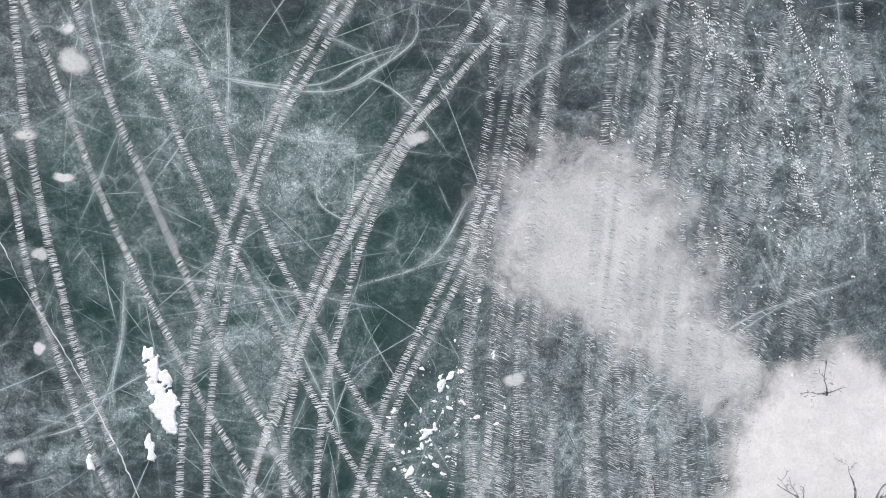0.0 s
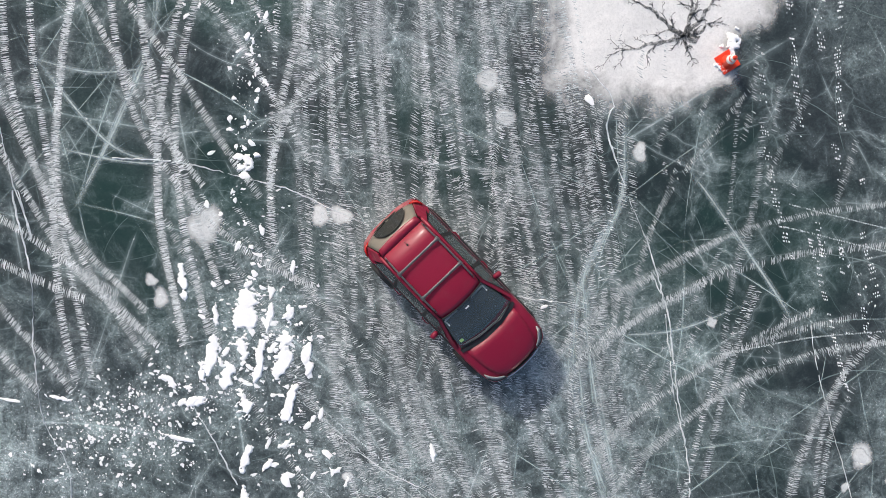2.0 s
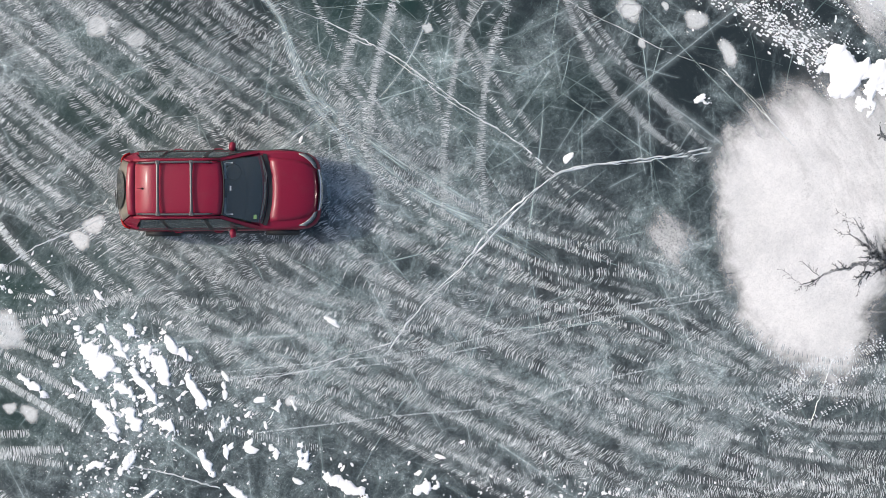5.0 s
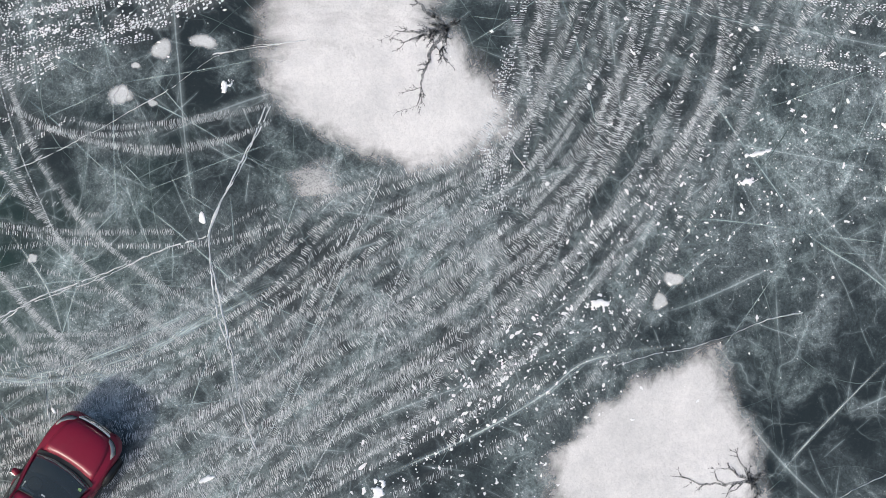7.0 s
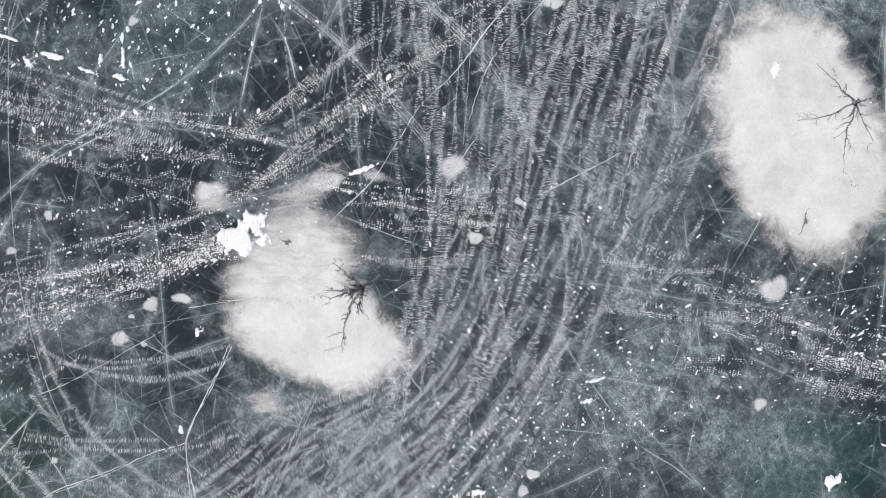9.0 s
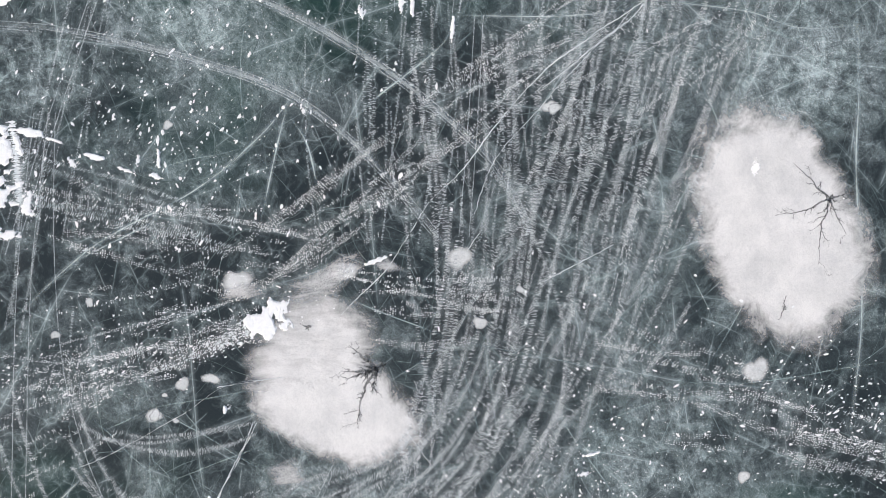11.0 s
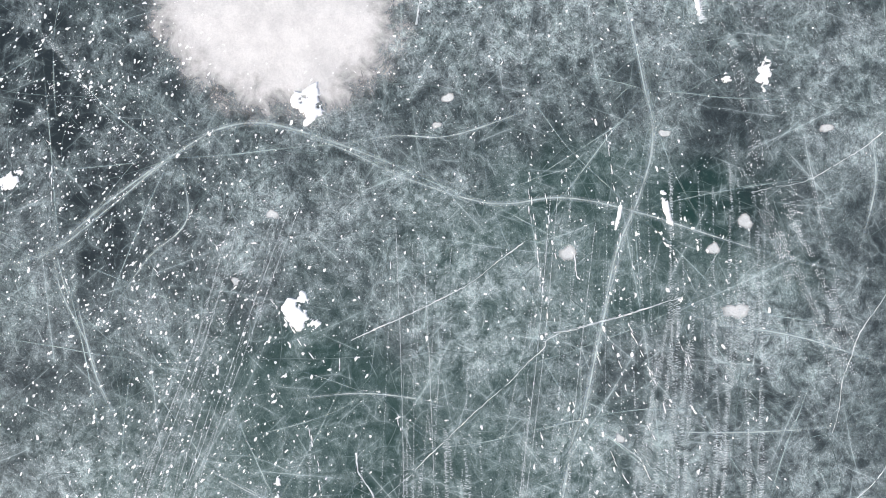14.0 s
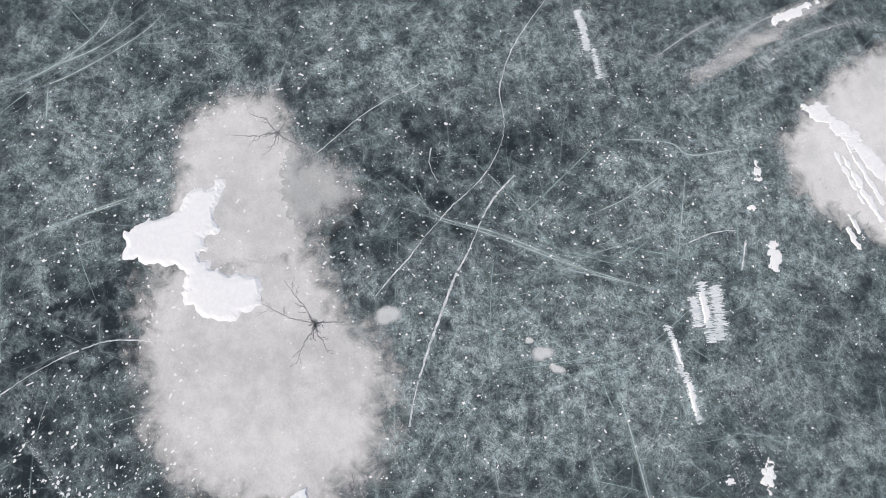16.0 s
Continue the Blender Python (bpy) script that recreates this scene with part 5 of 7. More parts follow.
def healed_crack(x, y, rays, reach, wide):
    """Pale veils that run out from one point, bending a little and forking."""
    turn = rng.uniform(0, 360)
    for k in range(rays):
        a = radians(turn + 360 * (k + rng.uniform(-0.3, 0.3)) / rays)
        run, bend = reach * rng.uniform(0.4, 1.3), rng.normal(0, 0.07)
        line = [(x, y)]
        for _ in range(4):
            line.append((line[-1][0] + run / 4 * math.cos(a), line[-1][1] + run / 4 * math.sin(a)))
            a += bend * 0.5 + rng.normal(0, 0.05)
        band(line, wide * rng.uniform(0.25, 0.8), VEIL, "healed_crack", "soft pale veil of a healed crack inside the ice", 0.3)
        if rng.random() < 0.6:
            f, side = line[int(rng.integers(1, 4))], a + rng.choice((-1, 1)) * rng.uniform(0.5, 1.0)
            band((f, (f[0] + run * 0.2 * math.cos(side), f[1] + run * 0.2 * math.sin(side)), (f[0] + run * 0.4 * math.cos(side + bend), f[1] + run * 0.4 * math.sin(side + bend))), wide * 0.35, VEIL, "healed_crack", "soft pale veil of a healed crack inside the ice", 0.3)


for x, y in ((-4.55, 2.87), (-4.20, -0.93), (-6.95, -2.98), (-1.78, -1.83), (-0.24, 3.77), (-8.13, -0.42), (-2.56, -4.27), (-5.85, -4.64), (-2.83, -7.61)):
    healed_crack(x, y, 7, 4.5, 0.13)
for x, y in ((-4.08, -11.13), (8.17, -11.21), (9.63, -12.08), (11.21, -16.72), (7.30, -13.68), (3.93, -14.11), (8.23, -18.73), (14.02, -16.93), (5.56, -18.96)):
    healed_crack(x, y, 6, 4.0, 0.15)
for x, y in ((33.50, -36.40), (36.29, -29.14), (33.32, -25.01), (39.62, -21.06), (43.99, -19.37), (36.60, -41.27), (28.63, -41.94), (32.67, -20.35), (23.46, -40.30), (17.46, -39.74), (22.48, -22.68), (13.88, -28.28), (10.16, -36.46), (6.49, -32.86)):
    healed_crack(x, y, 6, 6.0, 0.17)
for x, y in ((41.91, -35.18), (40.28, -40.26), (46.48, -24.14), (44.47, -41.90), (52.83, -42.77), (53.74, -41.59), (55.45, -39.35), (68.32, -25.59), (60.53, -23.19), (51.58, -34.29), (49.70, -44.76), (51.71, -47.80), (51.67, -20.88)):
    healed_crack(x, y, 6, 6.5, 0.19)

# ---------------------------------------------------------------- open cracks
for line, wide in (
    (((59.92, -37.89), (59.24, -37.64), (58.29, -37.77)), 0.050),
    (((53.28, -46.52), (53.46, -47.52), (53.36, -48.55)), 0.045),
    (((52.82, -48.69), (51.65, -48.05)), 0.050),
    (((11.03, -25.84), (10.30, -26.14), (9.45, -26.50)), 0.035),
    (((2.11, -37.81), (1.65, -36.89), (1.28, -36.30)), 0.050),
    (((17.34, -30.15), (16.82, -29.51)), 0.035),
    (((15.07, -31.82), (15.45, -33.43), (15.86, -34.89)), 0.035),
    (((8.89, -12.78), (9.30, -13.91), (9.61, -16.21)), 0.035),
    (((12.59, -20.50), (11.49, -19.73), (9.93, -18.42), (8.26, -18.28), (5.91, -18.15)), 0.045),
    (((14.23, -19.53), (14.08, -21.03), (13.98, -22.03)), 0.035),
    (((-9.65, -0.74), (-9.16, -1.82), (-8.54, -2.85), (-7.92, -3.87), (-7.30, -5.04), (-6.61, -6.62), (-5.20, -11.74), (-5.51, -10.81), (-5.19, -12.74), (-5.11, -14.40), (-4.99, -15.82), (-4.43, -17.16), (-4.35, -18.33)), 0.045),
    (((7.50, -8.23), (8.02, -8.91), (7.88, -9.53), (8.21, -10.57), (8.52, -11.48), (9.05, -12.93), (9.21, -14.22), (9.37, -15.52), (9.76, -17.11), (9.80, -18.32)), 0.05),
    (((9.80, -18.32), (8.26, -18.15), (6.58, -18.19), (5.68, -18.18), (4.25, -18.31)), 0.04),
    (((9.80, -18.32), (10.66, -19.01), (11.64, -19.78), (12.05, -20.21), (12.63, -20.65)), 0.04),
    (((-3.29, -10.11), (-1.62, -10.24), (0.04, -10.64), (1.58, -11.23), (3.38, -12.22), (4.80, -13.01), (5.96, -13.34), (7.26, -13.55)), 0.04),
    (((-1.55, -15.74), (-1.01, -16.81), (-0.57, -17.63)), 0.04),
    (((12.49, -13.65), (12.71, -15.16), (13.17, -16.87), (13.56, -18.27), (14.19, -19.87), (14.01, -21.86)), 0.018),
    (((4.42, -18.23), (2.74, -17.26), (1.61, -16.38)), 0.03),
    (((4.33, -27.54), (4.31, -29.13), (4.47, -30.91), (4.56, -32.38)), 0.035),
    (((0.14, -33.51), (-0.12, -32.46), (-0.41, -31.81)), 0.035),
    (((24.28, -38.05), (23.36, -35.70), (22.54, -33.79), (21.12, -31.74), (19.80, -30.14), (18.74, -28.40), (17.02, -26.70), (16.26, -25.46), (15.65, -24.46)), 0.04),
    (((23.97, -37.55), (22.14, -34.54), (20.87, -32.74), (19.91, -31.44), (18.10, -30.15)), 0.03),
    (((29.69, -47.55), (27.78, -44.15), (26.87, -42.54), (25.67, -39.92), (23.90, -37.68), (23.20, -36.24), (21.96, -33.61)), 0.05),
    (((32.12, -28.10), (33.85, -31.28), (36.17, -35.46), (36.59, -35.88), (36.76, -38.14), (36.85, -41.12)), 0.04),
    (((34.33, -28.21), (33.60, -28.14), (32.77, -28.47), (32.16, -28.36)), 0.08),
    (((25.78, -42.87), (25.28, -44.00), (24.95, -45.75)), 0.035),
    (((27.01, -42.57), (25.78, -42.87), (25.73, -40.14)), 0.035),
    (((35.39, -48.49), (33.56, -46.58), (30.79, -45.02)), 0.035),
    (((65.64, -44.44), (63.78, -42.49), (61.81, -41.30), (59.73, -40.82), (57.99, -39.37), (56.84, -37.43), (55.44, -35.70), (54.19, -34.05)), 0.05),
    (((57.88, -40.76), (56.50, -39.19), (54.76, -37.78), (53.47, -36.76), (52.27, -36.00), (50.34, -34.74), (48.97, -34.17)), 0.085),
    (((54.09, -19.90), (54.63, -21.20), (55.01, -22.72), (55.10, -24.54), (54.41, -26.25)), 0.05),
    (((60.93, -33.31), (62.19, -35.72), (63.16, -38.37)), 0.04),
    (((38.31, -29.02), (39.04, -32.95), (40.23, -36.00)), 0.04),
    (((36.75, -35.90), (36.68, -38.17), (36.84, -40.31)), 0.045),
    (((39.95, -44.41), (39.83, -46.51), (40.35, -48.61), (40.89, -49.82)), 0.045),
):
    crack(line, wide, 0.035, "thin white open crack in the ice")

# ---------------------------------------------------------------- frozen bubbles
for x, y, long, wide, angle in (
    (-7.95, 3.27, 0.72, 0.72, 0), (-0.31, 1.55, 0.61, 0.38, 0), (-9.37, -5.68, 0.54, 0.46, 180), (-9.04, 1.61, 0.33, 0.56, 89), (-8.80, -3.19, 0.38, 0.31, 180), (-8.21, 0.66, 0.26, 0.54, 89), (-8.77, -1.06, 0.41, 0.36, 180), (-8.04, 3.97, 0.38, 0.31, 0), (1.97, -3.92, 0.41, 0.51, 90),
    (5.20, -8.42, 0.54, 0.75, 90), (5.58, -9.26, 0.49, 0.46, 180), (1.83, -11.45, 0.70, 0.49, 180), (1.38, -11.42, 0.52, 0.52, 180), (-1.26, -11.67, 1.16, 0.77, 20), (-2.25, -13.28, 0.46, 0.52, 180), (-2.47, -12.89, 0.33, 0.39, 180), (8.62, -10.05, 0.39, 0.46, 180), (10.26, -13.96, 0.21, 0.28, 180),
    (10.30, -13.94, 0.28, 0.18, 116), (1.94, -17.43, 0.31, 0.23, 116), (13.73, -17.08, 0.42, 0.48, 77), (13.35, -17.78, 0.31, 0.23, 77), (14.36, -17.59, 0.25, 0.20, 77), (14.59, -18.30, 0.51, 0.56, 77), (14.53, -19.37, 0.28, 0.71, 166), (6.07, -29.40, 0.51, 0.40, 77), (5.59, -28.97, 0.45, 0.42, 77), (10.27, -13.94, 0.28, 0.23, 77),
    (16.67, -29.21, 1.07, 0.95, 76), (14.20, -29.42, 0.54, 0.54, 76), (18.32, -15.67, 0.37, 0.37, 76), (10.20, -38.72, 1.11, 0.91, 76), (15.06, -31.11, 0.37, 0.29, 76), (21.19, -33.89, 0.62, 0.41, 76), (6.56, -37.34, 0.54, 0.49, 77), (17.46, -14.19, 0.41, 0.37, 76), (14.55, -19.42, 0.37, 0.82, 167), (13.74, -17.05, 0.62, 0.54, 76), (17.21, -25.05, 1.24, 0.70, 96), (17.74, -21.13, 1.65, 0.82, 96),
    (32.48, -37.57, 0.37, 0.41, 76), (25.64, -44.50, 0.45, 0.37, 76), (26.54, -38.77, 0.33, 0.29, 76), (21.29, -33.76, 0.90, 0.45, 76), (23.97, -19.96, 0.45, 0.37, 76),
    (50.46, -39.66, 0.70, 0.91, 165), (51.07, -39.34, 0.37, 0.37, 75), (49.75, -40.02, 0.70, 0.41, 44), (53.44, -34.46, 1.03, 0.95, 75), (38.96, -44.00, 0.66, 0.54, 76), (38.27, -42.63, 0.50, 0.54, 76), (39.43, -37.47, 0.62, 0.83, 154), (35.87, -42.85, 0.95, 0.66, 76), (45.21, -34.01, 0.37, 0.29, 75), (46.09, -34.67, 0.50, 0.37, 75), (43.52, -27.31, 0.50, 0.41, 76), (41.52, -47.80, 0.62, 0.41, 75), (41.46, -25.41, 0.33, 0.33, 76), (42.81, -42.02, 0.50, 0.29, 75),
):
    q, phase = np.arange(12) * math.pi / 6, rng.uniform(0, 6.3, 2)
    frost_patch(x, y, [0.5 * long * wide / math.hypot(wide * math.cos(a - radians(angle)), long * math.sin(a - radians(angle))) * (1 + 0.16 * math.cos(2 * a + phase[0]) + 0.12 * math.cos(3 * a + phase[1]) + rng.uniform(-0.08, 0.08)) for a in q], BUBBLE, "bubble_cluster", "round whitish cluster of bubbles frozen in the ice", "frozen bubbles", 0.004, 4, 24)

# ---------------------------------------------------------------- snow slabs
for x, y, long, wide, angle in (
    (0.20, -13.74, 0.63, 0.15, 80), (-1.75, -12.92, 0.76, 0.19, 96), (3.29, -20.77, 0.26, 0.10, 116), (7.48, -8.88, 0.26, 0.18, 116), (-1.02, -13.70, 0.50, 0.13, 95), (-0.13, -12.76, 0.18, 0.13, 116),
    (-0.36, -13.62, 1.14, 0.57, 75), (-1.08, -14.60, 0.78, 0.40, 90), (-1.29, -14.99, 0.39, 0.26, 86), (-0.79, -15.10, 0.71, 0.28, 76), (-0.05, -14.74, 1.07, 0.20, 80), (0.49, -14.66, 1.07, 0.35, 75), (1.04, -14.64, 0.78, 0.23, 95), (0.62, -15.77, 1.08, 0.22, 73), (-0.43, -14.45, 0.51, 0.23, 95), (-0.38, -16.97, 0.66, 0.20, 75), (0.11, -17.13, 0.32, 0.15, 55), (-0.25, -10.24, 0.44, 0.28, 40), (-0.33, -10.53, 0.23, 0.18, 175), (0.74, -12.61, 0.35, 0.10, 85), (0.65, -13.68, 0.39, 0.21, 90), (-1.18, -11.18, 0.15, 0.15, 175), (0.95, -13.52, 0.15, 0.10, 175), (1.34, -15.96, 0.28, 0.12, 75), (-1.54, -15.67, 0.63, 0.20, 5), (-2.13, -15.17, 0.51, 0.18, 145), (-1.87, -16.51, 0.76, 0.10, 167), (-4.59, -15.56, 0.57, 0.09, 167), (-5.73, -15.59, 0.51, 0.08, 170), (-0.80, -14.52, 0.26, 0.13, 56), (1.14, -18.56, 0.45, 0.26, 56), (-0.41, -18.00, 0.76, 0.20, 90), (-0.14, -18.55, 0.19, 0.11, 175), (3.89, -16.88, 0.39, 0.13, 95), (6.44, -13.56, 0.19, 0.08, 25), (24.74, -13.32, 2.50, 1.25, 76), (23.19, -12.75, 2.27, 1.24, 76), (22.32, -14.29, 0.53, 0.82, 77), (21.71, -12.29, 1.66, 0.94, 76), (21.41, -13.33, 0.33, 0.75, 172), (24.91, -14.96, 1.04, 0.29, 65), (23.46, -16.21, 0.37, 0.29, 46), (23.48, -17.07, 0.74, 0.25, 59), (22.24, -19.11, 0.46, 0.19, 57), (22.73, -18.06, 0.62, 0.12, 57), (24.42, -15.76, 0.74, 0.12, 58), (22.84, -19.36, 0.74, 0.14, 166), (23.51, -19.48, 0.41, 0.12, 164), (22.98, -18.61, 0.41, 0.14, 156), (16.08, -21.81, 1.73, 0.96, 124), (16.37, -22.51, 0.67, 0.37, 131), (15.78, -22.49, 0.49, 0.33, 96),
    (-6.28, -3.55, 0.77, 0.33, 99), (-6.01, -4.42, 1.41, 0.54, 102), (-6.33, -5.49, 0.66, 0.20, 99), (-0.05, -5.16, 0.33, 0.23, 60), (-7.69, -5.81, 0.41, 0.18, 99), (0.27, -4.02, 0.33, 0.18, 70), (0.49, -3.82, 0.26, 0.13, 60), (-0.44, -6.03, 0.31, 0.15, 60),
    (10.28, -18.34, 0.31, 0.10, 175),
    (-0.37, -15.79, 0.52, 0.31, 86), (1.36, -19.64, 1.16, 0.28, 106), (2.54, -20.99, 0.52, 0.28, 146), (5.87, -27.47, 0.52, 0.26, 76), (10.28, -18.30, 0.28, 0.13, 176), (13.34, -19.66, 0.34, 0.18, 136),
    (3.51, -39.10, 0.60, 0.42, 107), (17.32, -40.44, 0.46, 0.21, 156), (8.64, -32.20, 0.64, 0.12, 92), (8.02, -31.78, 0.16, 0.39, 176), (17.32, -26.30, 0.88, 0.18, 96),
    (26.48, -29.42, 0.90, 0.25, 166), (26.08, -29.74, 0.82, 0.16, 166), (26.34, -27.86, 0.29, 0.37, 76), (24.93, -30.98, 0.82, 0.16, 161), (32.16, -26.66, 0.45, 0.18, 161), (31.67, -26.48, 0.29, 0.16, 156), (31.09, -26.27, 0.41, 0.14, 161), (30.60, -26.09, 0.25, 0.12, 161), (30.01, -25.88, 0.33, 0.14, 156), (32.76, -26.83, 0.21, 0.12, 76), (34.02, -25.22, 0.37, 0.18, 151), (33.43, -25.01, 0.45, 0.14, 151), (32.84, -24.78, 0.25, 0.12, 151), (17.33, -40.51, 0.49, 0.25, 156), 
    (39.73, -27.31, 0.83, 1.24, 76), (39.22, -27.88, 0.41, 0.29, 76), (50.65, -46.19, 1.24, 0.29, 168), (49.34, -44.60, 1.03, 0.17, 178), (47.44, -44.52, 1.36, 0.21, 170), (40.10, -41.37, 1.24, 0.25, 179), (40.34, -39.64, 1.03, 0.14, 154), (44.21, -44.75, 0.29, 0.29, 75), (44.20, -46.29, 0.62, 0.29, 178), (47.17, -18.14, 0.91, 0.62, 117), (51.75, -49.51, 1.03, 0.45, 153),
    (53.55, -54.01, 3.05, 0.33, 5), (54.43, -53.66, 2.84, 0.20, 5), (54.57, -55.07, 3.05, 0.37, 10), (53.70, -54.43, 3.45, 0.24, 7), (51.85, -52.78, 1.02, 0.24, 6), (52.27, -53.09, 1.22, 0.18, 6), (57.37, -53.68, 1.63, 0.73, 39), (56.09, -54.38, 2.44, 0.69, 25), (54.61, -54.92, 2.64, 0.69, 16), (55.48, -50.21, 0.28, 0.81, 75), (52.17, -49.56, 0.41, 0.73, 75), (54.06, -49.41, 0.37, 0.20, 75), (43.93, -46.09, 0.45, 0.69, 75), (62.21, -54.41, 2.23, 0.49, 103),
):
    small = long * wide < 0.05
    snow_piece(x, y, long, wide, angle, 0.02 if small else 0.035, "snow_slab", "small ragged slab of white snow" if small else "large ragged slab of white wind-packed snow", None, 14 if small else 40, 0.2 if long > 2.2 * wide else 0.32)

# broad sheets of wind-packed snow
for x, y, radii in (
    (58.06, -27.36, (1.69, 1.56, 1.58, 1.73, 2.14, 1.77, 1.59, 1.46, 1.37, 1.53, 1.99, 2.92, 3.11, 2.37, 1.67, 1.38, 1.34, 1.44, 2.56, 2.06)),
    (47.12, -29.56, (0.57, 0.66, 0.52, 0.49, 0.49, 0.59, 0.67, 0.5, 0.5, 0.49, 0.65, 0.67)),
    (30.68, -15.27, (0.92, 1.08, 1.53, 1.98, 1.9, 0.76, 0.74, 0.94, 1.12, 1.07, 0.84, 0.84, 1.32, 1.37, 1.07, 0.92)),
):
    reach = 2 * max(radii)
    sheet = quads("snow_sheet", *crust(reach * 0.8, reach * 0.8, 0.04, 0, 0.24, radii), SNOW)
    sheet.location = (x, y, 0.018)
    tagged(sheet, "broad ragged sheet of white wind-packed snow", "snow", "snow slabs on the ice")

# snow that tyres pressed into combs
for line, wide in (
    (((51.60, -46.39), (50.54, -46.16), (49.22, -45.94)), 0.7), (((51.30, -46.79), (50.31, -46.60), (49.25, -46.26)), 0.8), (((51.08, -45.88), (50.42, -45.77), (49.97, -45.72)), 0.8),
    (((50.28, -44.53), (49.36, -44.54), (48.36, -44.44)), 0.55), (((48.34, -44.53), (47.51, -44.52), (46.45, -44.45)), 0.6),
    (((64.74, -45.56), (63.99, -45.57), (62.71, -45.41)), 0.8), (((62.64, -45.64), (61.94, -45.56), (61.26, -45.44)), 0.5),
    
    (((25.05, -13.43), (23.63, -13.20), (21.87, -12.63)), 0.8), (((25.45, -14.37), (24.21, -14.25), (22.58, -14.03)), 0.6), 
):
    for k in range(5 if wide > 0.7 else 3):
        tyre_track(line, wide * rng.uniform(0.3, 0.9), 0.08, rng.normal(0, 6), 0.95, 0.85, TREAD_SNOW, "comb of pressed white snow on dark ice", 0.7, 6 if wide > 0.7 and line[0][0] < 45 else 0)
for line, wide, solid in ((((15.25, -17.4), (15.7, -19.4), (16.0, -21.3)), 1.1, 0.55), (((15.6, -19.6), (15.9, -20.6), (16.1, -21.5)), 0.8, 0.9), (((14.5, -13.6), (15.0, -15.7), (15.4, -17.6)), 0.8, 0.28)):
    for k in range(2):
        tyre_track(line, wide * rng.uniform(0.7, 1.0), 0.10, rng.normal(0, 6), solid, 0.7, TREAD_SNOW, "comb of pressed white snow on dark ice", 0.7, 7)
for line, wide in (
    (((60.10, -49.76), (61.42, -51.27), (62.25, -53.14), (62.31, -56.28)), 0.9), (((59.87, -51.69), (60.80, -53.58), (61.17, -56.05), (61.02, -58.28)), 0.8), (((61.50, -47.76), (62.39, -49.85), (62.97, -52.12)), 0.5),
    (((55.25, -51.57), (54.19, -52.59), (52.13, -53.62)), 0.8), (((55.18, -47.45), (54.84, -49.00), (54.53, -50.55)), 0.3),
):
    band(line, wide, SCUFF, "scuffed_track", "broad pale scuff across dark ice", 0.3)
    tyre_track(line, wide * 0.8, 0.07, 10, 0.5, 0.4, TREAD_DIM, "broad pale scuff across dark ice", 0.7)

# ---------------------------------------------------------------- crumbs
for (x, y, rx, ry, angle), count, small, large, stretch, lean, singles in (
    (((-0.42, -14.55, 5.34, 2.80, 75)), 330, 0.015, 0.11, 2.2, -10, 24),
    (((-3.14, -16.37, 4.20, 2.80, 15)), 900, 0.015, 0.09, 1.6, None, 14),
    (((0.14, -4.79, 4.34, 2.04, 60)), 140, 0.015, 0.10, 2.0, None, 12),
    (((-0.19, -8.71, 6.18, 0.77, 84)), 160, 0.015, 0.12, 2.0, None, 14),
    (((7.56, 1.50, 7.92, 5.37, 111)), 520, 0.012, 0.055, 2.0, 140, 0),
    (((0.48, -15.80, 7.74, 1.81, 101)), 150, 0.03, 0.16, 2.4, None, 14),
    (((4.36, -23.90, 11.61, 2.06, 126)), 420, 0.02, 0.10, 2.0, None, 10),
    (((5.14, -26.86, 10.73, 3.67, 137)), 850, 0.015, 0.075, 2.0, None, 14),
    (((7.64, -32.23, 5.65, 5.08, 137)), 200, 0.02, 0.08, 2.2, None, 14),
    (((15.71, -15.31, 5.65, 1.27, 92)), 150, 0.02, 0.07, 2.5, 90, 0),
    (((23.38, -19.90, 14.44, 8.66, 86)), 520, 0.03, 0.13, 2.4, -25, 24),
    (((11.74, -33.67, 12.37, 12.37, 76)), 220, 0.02, 0.11, 2.0, None, 10),
    (((7.85, -41.11, 10.31, 5.36, 61)), 380, 0.025, 0.10, 3.0, 90, 14),
    (((16.56, -17.23, 14.44, 3.30, 91)), 420, 0.025, 0.085, 2.0, 80, 0),
    (((37.21, -22.17, 18.43, 12.29, 156)), 1700, 0.02, 0.105, 2.4, -45, 26),
    (((34.18, -38.32, 18.43, 8.19, 156)), 420, 0.03, 0.12, 2.5, -5, 10),
    (((48.30, -21.31, 16.51, 10.32, 159)), 1300, 0.025, 0.11, 2.1, -45, 16),
    (((43.38, -31.95, 28.90, 18.58, 75)), 1300, 0.02, 0.09, 1.6, None, 0),
    (((61.71, -27.43, 20.31, 14.22, 75)), 1000, 0.025, 0.12, 1.8, None, 0),
    (((56.37, -37.77, 34.53, 20.31, 75)), 2400, 0.022, 0.085, 1.6, 60, 0),
    (((34.95, -31.85, 32.77, 18.43, 76)), 900, 0.015, 0.05, 1.6, 60, 0),
    (((54.65, -44.20, 24.38, 18.28, 75)), 600, 0.02, 0.10, 1.8, None, 0),
):
    chip_field(x, y, rx / 2 * 1.1, ry / 2 * 1.1, angle, count, small, large, stretch, lean, singles)

